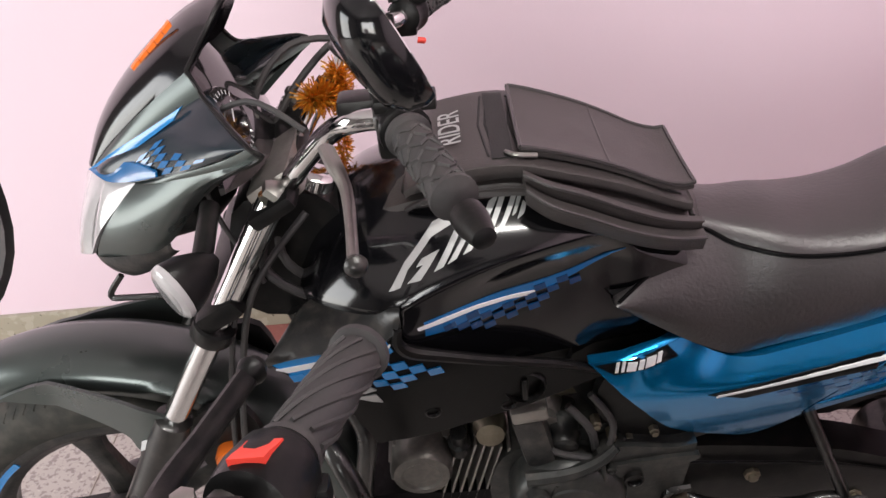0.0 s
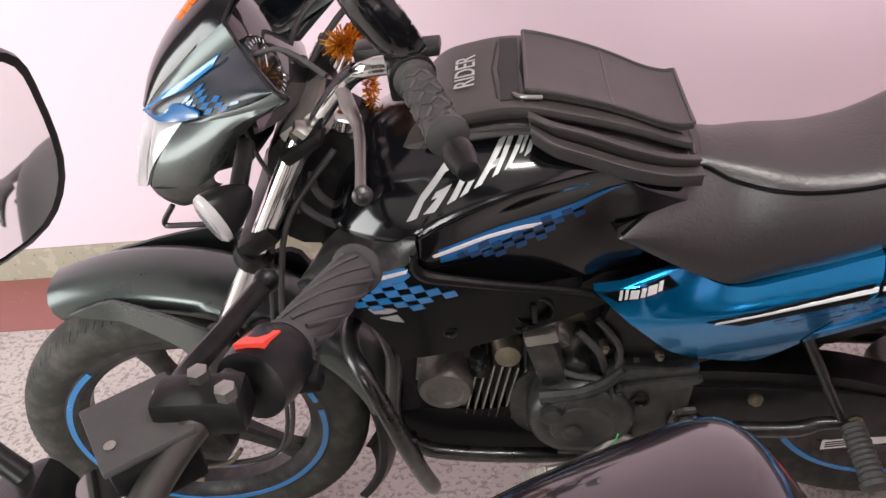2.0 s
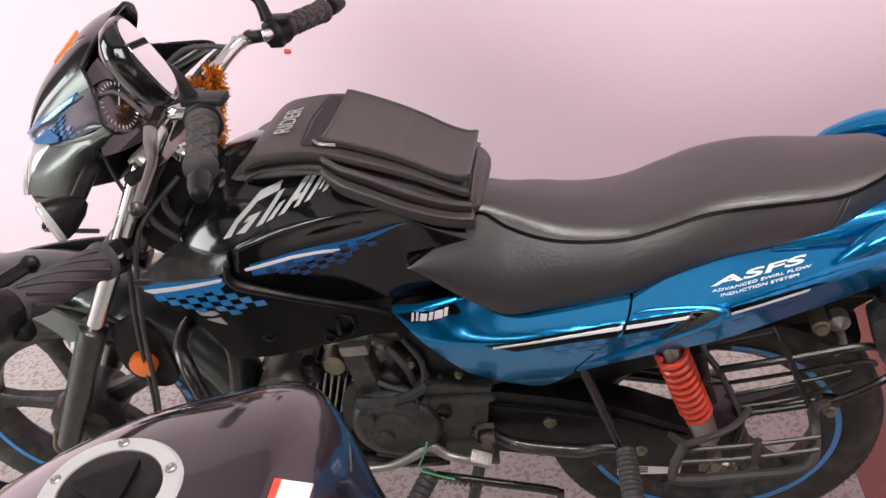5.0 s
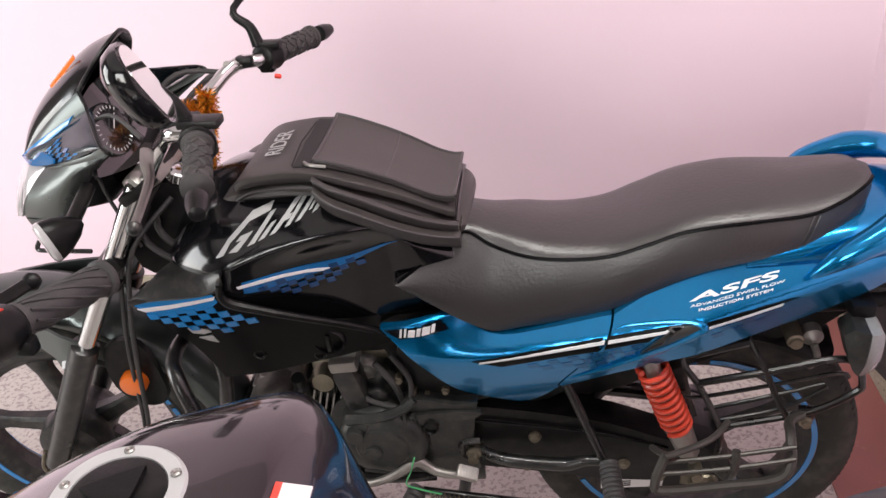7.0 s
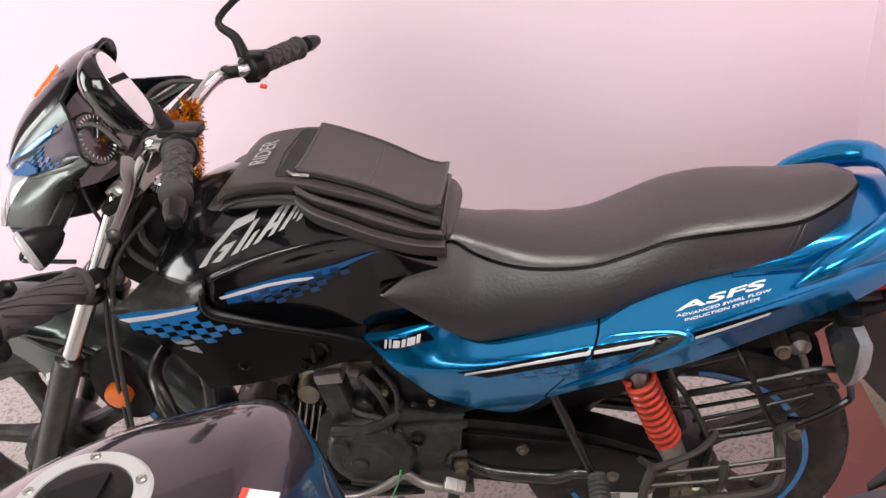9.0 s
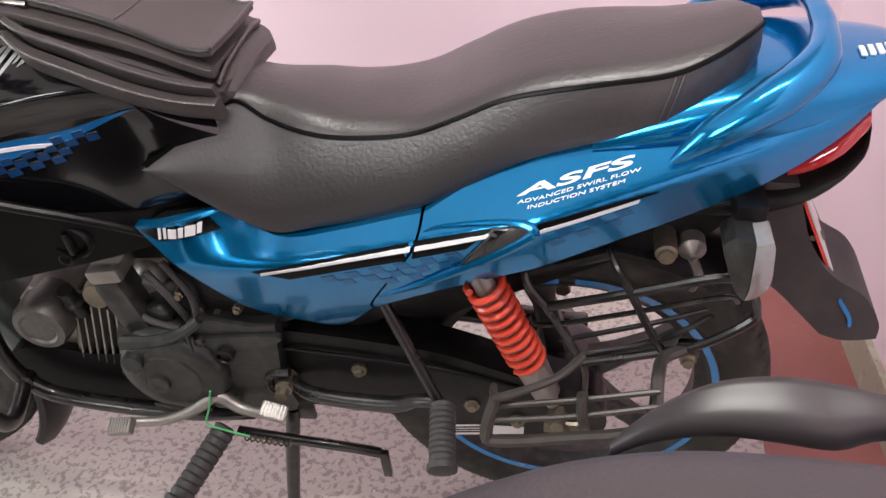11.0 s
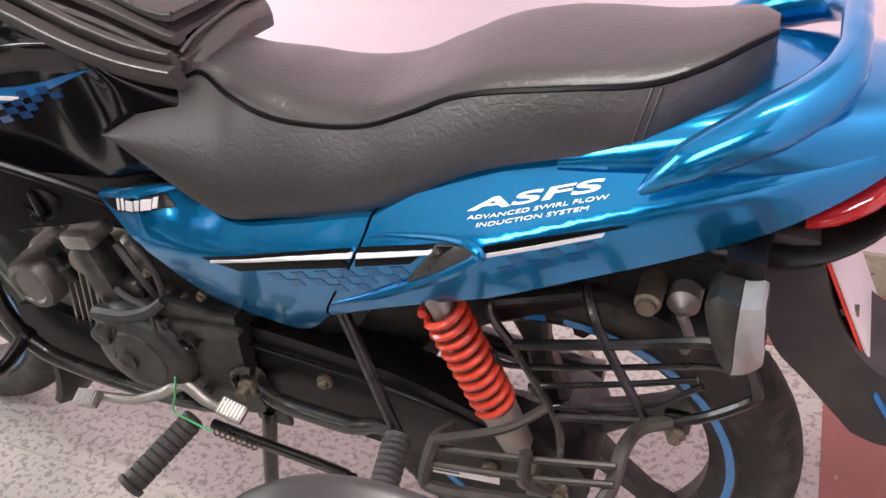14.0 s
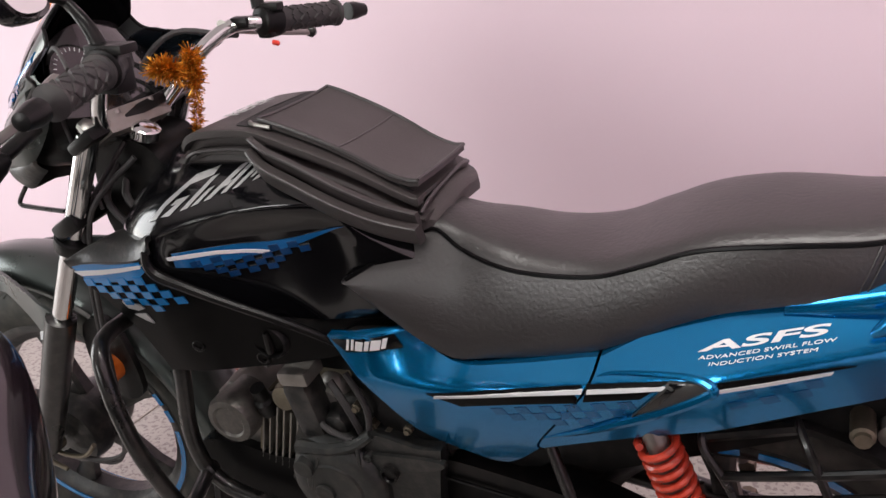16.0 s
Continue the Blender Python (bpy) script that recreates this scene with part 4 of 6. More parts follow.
# cylinder with fins, sloping forward
cd = Vector((-0.96, 0, 0.26)).normalized()
cu = Vector((0.26, 0, 0.96))
base = Vector((-0.012, -0.0, 0.446))
for k in range(8):
    c = base + cd * (0.012 + 0.0125 * k)
    bm = bmesh.new()
    add_box(bm, 0, 0, 0, 0.0035, 0.2, 0.13, 0.001)
    bmesh.ops.transform(bm, matrix=Matrix.Translation(c) @ Matrix(((cd.x, 0, cu.x), (0, 1, 0), (cd.z, 0, cu.z))).to_4x4(), verts=bm.verts)
    part("fin", bm, ALU, bike, "dusty cooling fin")
lathe("cylinder", base, base + cd, [(0, 0.055), (0.12, 0.055)], ENGBLK, bike, 24)
bm = bmesh.new()
add_box(bm, 0, 0, 0, 0.075, 0.17, 0.12, 0.012)
hc = base + cd * 0.145
bmesh.ops.transform(bm, matrix=Matrix.Translation(hc) @ Matrix(((cd.x, 0, cu.x), (0, 1, 0), (cd.z, 0, cu.z))).to_4x4(), verts=bm.verts)
part("cylinder_head", bm, ALU, bike, "dusty cast cylinder head")
for k in range(3):
    bm = bmesh.new()
    add_box(bm, 0.004, 0, 0.035 - 0.018 * k, 0.084, 0.182, 0.005, 0.0015)
    bmesh.ops.transform(bm, matrix=Matrix.Translation(hc) @ Matrix(((cd.x, 0, cu.x), (0, 1, 0), (cd.z, 0, cu.z))).to_4x4(), verts=bm.verts)
    part("head_rib", bm, ALU, bike)
bm = bmesh.new()
add_box(bm, -0.04, 0, 0.0, 0.006, 0.19, 0.135, 0.001)
bmesh.ops.transform(bm, matrix=Matrix.Translation(hc) @ Matrix(((cd.x, 0, cu.x), (0, 1, 0), (cd.z, 0, cu.z))).to_4x4(), verts=bm.verts)
part("head_gasket", bm, BRASS, bike, "dull brown head gasket edge")
lathe("cam_cover", hc + Vector((0.005, -0.06, 0.02)), hc + Vector((0.005, -0.2, 0.02)), [(0, 0.044), (0.06, 0.044), (0.068, 0.04), (0.07, 0.03), (0.067, 0.026), (0.068, 0.004)], HEADGREY, bike, 32, "round cam chain cover")
for k in range(4):
    lathe("head_bolt", hc + Vector((-0.03 + 0.02 * k, -0.03, 0.055 + 0.004 * k)), hc + Vector((-0.03 + 0.02 * k, -0.03, 0.1)), [(0, 0.008), (0.018, 0.008), (0.02, 0.005)], ALU, bike, 6)
lathe("tensioner", base + cd * 0.055 + Vector((0.02, -0.075, 0.09)), base + cd * 0.055 + Vector((0.02, -0.15, 0.1)), [(0, 0.024), (0.02, 0.024), (0.026, 0.02), (0.032, 0.02), (0.034, 0.012)], BRASS, bike, 24, "dull yellow tensioner cap")
lathe("spark_plug_cap", (-0.09, -0.09, 0.51), (-0.09, -0.11, 0.58), [(0, 0.016), (0.03, 0.017), (0.035, 0.012), (0.06, 0.012)], PLASTIC, bike, 14)
# carburettor, intake and hoses
lathe("carburettor", (0.03, -0.03, 0.56), (0.03, -0.11, 0.56), [(0, 0.03), (0.03, 0.032), (0.05, 0.026), (0.055, 0.02), (0.07, 0.02)], ALU, bike, 20, "dusty carburettor")
tube("intake", [(-0.07, -0.03, 0.52), (-0.02, -0.035, 0.565), (0.03, -0.035, 0.585), (0.12, -0.03, 0.6)], [0.022, 0.024, 0.03, 0.035], BRASS, bike, 14)
box("starter_tower", (0.014, -0.115, 0.565), (0.044, 0.05, 0.1), ENGBLK, bike, 0.012, Matrix.Rotation(radians(-12), 3, "Y"))
box("tower_clamp", (0.008, -0.115, 0.625), (0.05, 0.05, 0.024), ALU, bike, 0.006, Matrix.Rotation(radians(-8), 3, "Y"), "dusty pale clamp")
lathe("starter", (0.055, -0.05, 0.535), (0.055, -0.14, 0.535), [(0, 0.03), (0.05, 0.03), (0.058, 0.025), (0.075, 0.02), (0.078, 0.01)], ENGBLK, bike, 24)
for k, (p, r) in enumerate((([(0.06, -0.12, 0.62), (0.09, -0.13, 0.58), (0.1, -0.12, 0.52)], 0.006), ([(0.09, -0.12, 0.64), (0.12, -0.13, 0.59), (0.115, -0.13, 0.53)], 0.005), ([(0.0, -0.1, 0.62), (0.03, -0.13, 0.55), (0.09, -0.14, 0.53)], 0.005))):
    tube("hose", p, r, RUBBER, bike, 8)
for x, z in ((0.179, 0.558), (0.145, 0.544), (0.099, 0.582), (0.121, 0.553)):
    lathe("bolt", (x, -0.11, z), (x, -0.15, z), [(0, 0.0075), (0.016, 0.0075), (0.017, 0.005), (0.021, 0.005)], BRASS, bike, 6)
panel("engine_plate", smooth2([(0.098, 0.63), (0.13, 0.68), (0.24, 0.65), (0.28, 0.56), (0.212, 0.522), (0.16, 0.533), (0.11, 0.583)], ()), lambda x, z: 0.118, PLASTIC, bike, 0.02, 0.03, -1)
panel("air_box", smooth2([(0.08, 0.6), (0.1, 0.7), (0.4, 0.7), (0.42, 0.6), (0.36, 0.5), (0.2, 0.5)], ()), lambda x, z: 0.085, PLASTIC, bike, 0.17, 0, -1)
panel("underside", smooth2([(-0.15, 0.62), (-0.14, 0.72), (0.1, 0.72), (0.1, 0.62), (0.0, 0.6)], ()), lambda x, z: 0.07, PLASTIC, bike, 0.14, 0, -1)

# frame, crash guard
for s in (-1, 1):
    tube("down_tube", [(-0.28, s * 0.06, 0.78), (-0.225, s * 0.11, 0.64), (-0.213, s * 0.128, 0.59), (-0.234, s * 0.13, 0.474), (-0.228, s * 0.13, 0.4), (-0.2, s * 0.13, 0.365), (-0.165, s * 0.13, 0.348), (-0.071, s * 0.13, 0.332), (0.05, s * 0.125, 0.318), (0.14, s * 0.11, 0.31)], 0.0135, TUBEBLK, bike, 12, 5, "black frame tube under the engine")
    tube("crash_guard", [(-0.19, s * 0.12, 0.745), (-0.246, s * 0.155, 0.712), (-0.245, s * 0.21, 0.714), (-0.225, s * 0.248, 0.706), (-0.206, s * 0.268, 0.66), (-0.194, s * 0.275, 0.61), (-0.184, s * 0.275, 0.556), (-0.175, s * 0.265, 0.49), (-0.17, s * 0.25, 0.436), (-0.183, s * 0.22, 0.404), (-0.205, s * 0.175, 0.388), (-0.222, s * 0.135, 0.384)], 0.0125, TUBEBLK, bike, 12, 6, "black tubular crash guard")
    lathe("guard_joint", (-0.222, s * 0.12, 0.384), (-0.2, s * 0.2, 0.395), [(0, 0.014), (0.02, 0.013), (0.024, 0.009), (0.034, 0.009), (0.036, 0.004)], TUBEBLK, bike, 10)
panel("bash_plate", smooth2([(-0.245, 0.42), (-0.25, 0.375), (-0.2, 0.318), (-0.1, 0.298), (0.03, 0.3), (0.03, 0.42), (-0.1, 0.42), (-0.17, 0.43)], ()), lambda x, z: 0.1, SATIN, bike, 0.2, 0, -1, "black plate below the cylinder")
tube("guard_cross", [(-0.21, -0.09, 0.4), (-0.21, 0.09, 0.4)], 0.012, TUBEBLK, bike, 10, 1)
tube("head_tube", [(-0.27, 0, 0.98), (-0.33, 0, 0.77)], 0.03, TUBEBLK, bike, 14, 1)
tube("spine", [(-0.28, 0, 0.87), (-0.1, 0, 0.83), (0.2, 0, 0.76), (0.75, 0, 0.8)], 0.025, TUBEBLK, bike, 12)

# front fork, mudguard
for s in (-1, 1):
    y = s * 0.108
    tube("fork_tube", [(-0.262, y, 0.985), (-0.47, y, 0.64)], 0.0165, CHROME, bike, 16, 1, "bright chrome fork tube")
    lathe("fork_slider", (-0.465, y, 0.65), (-0.65, y, 0.31), [(0, 0.018), (0.004, 0.0255), (0.03, 0.026), (0.2, 0.026), (0.33, 0.024), (0.38, 0.022), (0.387, 0.014)], TUBEBLK, bike, 20, "black fork slider")
    lathe("fork_clamp", (-0.368, y, 0.812), (-0.38, y, 0.79), [(0, 0.024), (0.003, 0.027), (0.022, 0.027), (0.026, 0.024)], PLASTIC, bike, 20)
    lathe("fork_cap", (-0.258, y, 0.992), (-0.25, y, 1.004), [(0, 0.017), (0.008, 0.016), (0.012, 0.01)], STEEL, bike, 6)
    lathe("front_axle_nut", (-0.645, s * 0.085, 0.318), (-0.645, s * 0.14, 0.318), [(0, 0.02), (0.024, 0.02), (0.026, 0.013), (0.04, 0.013), (0.042, 0.008)], BRASS, bike, 8)
box("triple_clamp", (-0.262, 0, 0.978), (0.06, 0.26, 0.02), PLASTIC, bike, 0.008, Matrix.Rotation(radians(-30), 3, "Y"), "black top yoke")
box("lower_yoke", (-0.355, 0, 0.835), (0.06, 0.26, 0.028), PLASTIC, bike, 0.008, Matrix.Rotation(radians(-30), 3, "Y"))


def guard_shell(a0, a1, prof, thick, n=30):
    rings = []
    for k in range(n + 1):
        a = radians(a0 + (a1 - a0) * k / n)
        t = k / n
        flare = 1 - 0.25 * (2 * t - 1) ** 2 * (1 if t < 0.5 else 0.4)
        outer = [(y * flare, r) for y, r in prof]
        inner = [(y * flare * 0.93, r - thick) for y, r in prof[::-1]]
        rings.append([Vector((FX + math.cos(a) * r, y, FZ + math.sin(a) * r)) for y, r in outer + inner])
    return rings


bm = bmesh.new()
add_rings(bm, guard_shell(110, 8, [(-0.066, 0.345), (-0.068, 0.362), (-0.058, 0.378), (-0.035, 0.389), (0, 0.393), (0.035, 0.389), (0.058, 0.378), (0.068, 0.362), (0.066, 0.345)], 0.006))
guard = part("front_mudguard", bm, GREY, bike, "glossy dark grey front mudguard")
bm = bmesh.new()
add_rings(bm, guard_shell(12, -38, [(-0.066, 0.34), (-0.066, 0.352), (-0.04, 0.366), (0, 0.37), (0.04, 0.366), (0.066, 0.352), (0.066, 0.34)], 0.005, 16))
part("rear_flap", bm, PLASTIC, guard, "black rear half of the mudguard")
for s in (-1, 1):
    panel("guard_leg", smooth2([(-0.72, 0.665), (-0.64, 0.69), (-0.52, 0.68), (-0.47, 0.655), (-0.455, 0.63), (-0.515, 0.575), (-0.535, 0.585), (-0.545, 0.612), (-0.6, 0.636), (-0.68, 0.655)], (0, 5)), lambda x, z: 0.068 + 0.05 * min(1, max(0, (x + 0.64) / 0.14)), GREY, guard, 0.006, 0.02, s, "grey mudguard bracket arm")
    bm = bmesh.new()
    for k in range(3):
        add_panel(bm, [(-0.525 + 0.012 * k, 0.598 + 0.004 * k), (-0.518 + 0.012 * k, 0.6 + 0.004 * k), (-0.51 + 0.012 * k, 0.618 + 0.004 * k), (-0.518 + 0.012 * k, 0.616 + 0.004 * k)], lambda x, z: 0.12, 0.002, 0, s)
    part("guard_mark", bm, WHITE, guard, "small white lettering blocks")
    lathe("side_reflector", (-0.413, s * 0.085, 0.54), (-0.413, s * 0.13, 0.54), [(0, 0.026), (0.018, 0.026), (0.023, 0.023), (0.025, 0.012)], ORANGE, bike, 28, "round amber side reflector")
    panel("reflector_bracket", smooth2([(-0.45, 0.62), (-0.38, 0.63), (-0.36, 0.5), (-0.41, 0.47), (-0.46, 0.52)], ()), lambda x, z: 0.088, PLASTIC, bike, 0.012, 0, s)
# brake cables and the speedometer drive
tube("brake_cable", [(-0.24, -0.06, 0.93), (-0.31, -0.105, 0.86), (-0.35, -0.11, 0.745), (-0.38, -0.11, 0.61), (-0.41, -0.11, 0.44), (-0.45, -0.1, 0.345), (-0.52, -0.1, 0.305), (-0.62, -0.1, 0.3)], 0.0045, RUBBER, bike, 8)
tube("speedo_cable", [(-0.26, -0.05, 0.95), (-0.33, -0.1, 0.85), (-0.365, -0.105, 0.745), (-0.395, -0.105, 0.61), (-0.425, -0.105, 0.42), (-0.48, -0.095, 0.31), (-0.57, -0.09, 0.285), (-0.63, -0.085, 0.29)], 0.004, RUBBER, bike, 8)
tube("brake_arm", [(-0.66, -0.1, 0.31), (-0.62, -0.105, 0.3), (-0.56, -0.105, 0.31), (-0.53, -0.1, 0.34)], 0.0045, BRASS, bike, 8)
tube("brake_rod", [(-0.66, -0.11, 0.35), (-0.68, -0.11, 0.29), (-0.62, -0.11, 0.265)], 0.0045, BRASS, bike, 8)
for k in range(3):
    tube("wiring", [(-0.28, -0.03 + 0.03 * k, 0.93), (-0.3 + 0.02 * k, -0.08 + 0.02 * k, 0.87), (-0.24, -0.09 + 0.03 * k, 0.82), (-0.2, -0.06, 0.8)], 0.006, RUBBER, bike, 8)
panel("neck_cover", smooth2([(-0.33, 0.93), (-0.24, 0.95), (-0.2, 0.9), (-0.24, 0.78), (-0.34, 0.78)], ()), lambda x, z: 0.05, PLASTIC, bike, 0.1, 0, -1)

# fairing: stands upright and turned with the fork
FAIR = BIKE.inverted() @ Matrix.Translation((0, 1.145, 0))


def lofted(name, lower, upper, material, label="", bulge=0.0, thick=0.004, s=1, n=16, m=6, grow=0.0):
    """A shell between two smooth edges, bowed outwards in the middle."""
    a, b = spline(lower, 6), spline(upper, 6)

    def at(c, t):
        f = t * (len(c) - 1)
        k = min(int(f), len(c) - 2)
        return c[k].lerp(c[k + 1], f - k)

    rows = []
    for i in range(n + 1):
        p, q = at(a, i / n), at(b, i / n)
        row = []
        for k in range(m + 1):
            v = k / m
            out = Vector((-0.55, 0.83, 0.0))
            c = p.lerp(q, v) + out * (bulge * 4 * v * (1 - v) * min(1, 3 * (p - q).length / 0.1) + grow)
            row.append(Vector((c.x, s * c.y, c.z)))
        inner = [c - Vector((-0.55, 0.83 * s, 0.0)) * thick for c in row[::-1]]
        rows.append(row + inner)
    bm = bmesh.new()
    add_rings(bm, rows)
    ob = part(name, bm, material, bike, label)
    ob.matrix_local = FAIR
    return ob


NOSE, TIP = (-0.49, 0.0, 0.99), (-0.477, 0.034, 0.989)
RIM_A, RIM_B = (-0.328, 0.083, 1.106), (-0.313, 0.098, 1.083)
CORNER, CORNER_LOW, LENS_TOP = (-0.253, 0.19, 1.058), (-0.244, 0.19, 1.047), (-0.408, 0.094, 0.992)
CHIN_F, CHIN_K, WING_I = (-0.49, 0.066, 0.89), (-0.392, 0.1, 0.914), (-0.332, 0.11, 0.978)
# visor: a hood from the nose to the rim, one shell across both sides
ridge = spline([NOSE, (-0.468, 0, 1.034), (-0.434, 0, 1.076), (-0.384, 0, 1.121), (-0.337, 0, 1.153), (-0.284, 0, 1.174)], 4)
edge = spline([TIP, (-0.432, 0.052, 1.03), (-0.38, 0.07, 1.07), RIM_A], 7)
rows = []
for i in range(len(ridge)):
    c = ridge[i]
    f = i / (len(ridge) - 1) * (len(edge) - 1)
    k = min(int(f), len(edge) - 2)
    e = edge[k].lerp(edge[k + 1], f - k)
    mid = Vector((c.x * 0.88 + e.x * 0.12, e.y * 0.8, c.z * 0.82 + e.z * 0.18))
    half = [c * (1 - u) ** 2 + mid * 2 * u * (1 - u) + e * u * u for u in (k / 8 for k in range(9))]
    row = [Vector((p.x, -p.y, p.z)) for p in half[:0:-1]] + half
    rows.append(row + [p + Vector((0.004, 0, -0.004)) for p in row[::-1]])
bm = bmesh.new()
add_rings(bm, rows)
visor = part("visor", bm, BLACK, bike, "glossy black headlamp visor")
visor.matrix_local = FAIR
tube("visor_rim", [Vector((p.x, p.y, p.z)) for p in rows[-1][:17]], 0.0028, PLASTIC, visor, 6, 1)
for s in (-1, 1):
    lofted("reflective_band", [TIP, (-0.43, 0.06, 1.02), (-0.372, 0.08, 1.05), RIM_B], [TIP, (-0.432, 0.052, 1.03), (-0.38, 0.07, 1.07), RIM_A], GREY, "reflective dark green-grey visor band", 0.003, s=s)
    field = lofted("cowl_upper", [TIP, (-0.448, 0.068, 0.985), LENS_TOP, (-0.335, 0.144, 1.02), CORNER], [TIP, (-0.43, 0.06, 1.02), (-0.372, 0.08, 1.05), RIM_B, (-0.283, 0.145, 1.069), CORNER], COWL, "glossy dark blue-grey cowl side under blue decals", 0.01, s=s, n=24)
    lofted("blue_band", [TIP, (-0.44, 0.058, 1.006), (-0.4, 0.077, 1.026), (-0.345, 0.094, 1.06)], [TIP, (-0.432, 0.06, 1.018), (-0.39, 0.078, 1.042), (-0.332, 0.095, 1.075)], DECALBLUE, "bright blue decal along the visor", 0.002, 0.003, s, 12, 3, 0.007)
    lofted("blue_corner", [TIP, (-0.445, 0.069, 0.987), (-0.408, 0.094, 0.995), (-0.37, 0.12, 1.009)], [TIP, (-0.44, 0.06, 1.003), (-0.405, 0.088, 1.015), (-0.37, 0.118, 1.014)], MIDBLUE, "blue decal on the cowl", 0.003, 0.003, s, 12, 3, 0.006)
    lofted("cowl_side", [CHIN_F, (-0.44, 0.09, 0.9), CHIN_K, WING_I, CORNER_LOW], [LENS_TOP, (-0.37, 0.121, 1.004), (-0.335, 0.144, 1.016), (-0.285, 0.17, 1.033), CORNER_LOW], GREY, "glossy grey headlamp cowl", 0.014, s=s, n=20)
    lofted("cowl_lip", [(-0.37, 0.119, 1.0), (-0.335, 0.142, 1.012), (-0.285, 0.168, 1.03), CORNER_LOW], [LENS_TOP, (-0.335, 0.144, 1.02), (-0.285, 0.17, 1.04), CORNER], GREY, "", 0.004, 0.01, s, 12, 3, 0.002)
    lofted("chin", [(-0.475, 0.0, 0.855), (-0.468, 0.05, 0.852), (-0.43, 0.075, 0.868), (-0.39, 0.085, 0.895)], [(-0.52, 0.0, 0.885), CHIN_F, (-0.44, 0.09, 0.9), CHIN_K], ENGBLK, "dark moulded chin of the headlamp cowl", 0.006, 0.006, s)
    lofted("headlamp", [(-0.53, 0.0, 0.884), (-0.52, 0.045, 0.886), (-0.495, 0.066, 0.893)], [(-0.492, 0.0, 0.986), (-0.476, 0.034, 0.985), (-0.455, 0.062, 0.983)], LENS, "clear headlamp lens", 0.008, 0.006, s, 10, 6)
    lofted("headlamp_side", [(-0.495, 0.066, 0.893), (-0.47, 0.08, 0.93), (-0.435, 0.09, 0.965), LENS_TOP], [(-0.455, 0.062, 0.983), (-0.455, 0.064, 0.984), (-0.445, 0.07, 0.985), LENS_TOP], LENS, "ribbed side of the lens", 0.004, 0.006, s, 8, 4, 0.001)
    tube("cowl_edge", [Vector((p[0], s * p[1], p[2])) for p in (RIM_A, RIM_B, (-0.283, 0.146, 1.07), CORNER, CORNER_LOW, (-0.29, 0.165, 1.02), WING_I)], 0.003, PLASTIC, field, 6, 5)
    if s < 0:
        lo = spline([TIP, (-0.448, 0.068, 0.985), LENS_TOP, (-0.335, 0.144, 1.02), CORNER], 6)
        hi = spline([TIP, (-0.43, 0.06, 1.02), (-0.372, 0.08, 1.05), RIM_B, (-0.283, 0.145, 1.069), CORNER], 6)

        def on_cowl(u, v):
            a, b = (c[min(int(u * (len(c) - 1)), len(c) - 2)].lerp(c[min(int(u * (len(c) - 1)), len(c) - 2) + 1], u * (len(c) - 1) - min(int(u * (len(c) - 1)), len(c) - 2)) for c in (lo, hi))
            c = a.lerp(b, v) + Vector((-0.55, 0.83, 0)) * (0.04 * v * (1 - v) * min(1, 3 * (a - b).length / 0.1) + 0.0012)
            return Vector((c.x, -c.y, c.z))

        for i in range(14):
            for j in range(5):
                u, v = 0.2 + 0.044 * i + 0.008 * j, 0.06 + 0.105 * j
                if (i + j) % 2 == 0 and j <= 1.2 + 0.5 * i and j < 6.6 - 0.42 * i:
                    q = [on_cowl(u + du_, v + dv_) for du_, dv_ in ((0, 0), (0.04, 0.0), (0.048, 0.1), (0.008, 0.1))]
                    bm = bmesh.new()
                    add_rings(bm, [q, [p + Vector((0.002, 0.003, 0)) for p in q]])
                    part("cowl_check", bm, MIDBLUE, field)
bm = bmesh.new()
add_rings(bm, [[Vector((x, w * math.cos(a), zc + h * math.sin(a))) for a in (2 * math.pi * k / 20 for k in range(20))] for x, zc, h, w in ((-0.475, 0.93, 0.045, 0.05), (-0.44, 0.935, 0.055, 0.072), (-0.4, 0.945, 0.06, 0.08), (-0.36, 0.955, 0.062, 0.08), (-0.33, 0.965, 0.04, 0.05))])
ob = part("headlamp_shell", bm, PLASTIC, bike, "black back shell of the headlamp")
ob.matrix_local = FAIR
# instruments
bm = bmesh.new()
add_rings(bm, [[Vector((x, w * math.copysign(abs(math.cos(a)) ** 0.6, math.cos(a)), zc + h * math.sin(a) + 0.45 * (x + 0.36))) for a in (2 * math.pi * k / 20 for k in range(20))] for x, zc, h, w in ((-0.44, 1.0, 0.025, 0.05), (-0.4, 1.0, 0.045, 0.075), (-0.36, 1.005, 0.055, 0.085), (-0.335, 1.01, 0.05, 0.085), (-0.328, 1.01, 0.04, 0.07))])
ob = part("instrument_housing", bm, PLASTIC, bike, "black instrument housing")
ob.matrix_local = FAIR
bm = bmesh.new()
add_loft(bm, [(-0.3, -0.14, 0.99), (-0.284, -0.08, 0.98), (-0.276, 0, 0.976), (-0.284, 0.08, 0.98), (-0.3, 0.14, 0.99)], [(-0.34, -0.088, 1.072), (-0.332, -0.05, 1.098), (-0.328, 0, 1.106), (-0.332, 0.05, 1.098), (-0.34, 0.088, 1.072)], (0.006, 0, 0.002), (-0.006, 0, -0.002))
ob = part("instrument_cover", bm, SCREEN, bike, "glossy instrument cover reflecting the wall")
ob.matrix_local = FAIR
dial, dn = Vector((-0.3005, -0.07, 1.04)), Vector((0.9, -0.12, 0.32)).normalized()
ob = lathe("speedometer", dial - dn * 0.006, dial + dn, [(0, 0.042), (0.009, 0.042), (0.0105, 0.0405), (0.0085, 0.039), (0.0085, 0.004)], SCREEN, bike, 40, "round speedometer behind dusty glass")
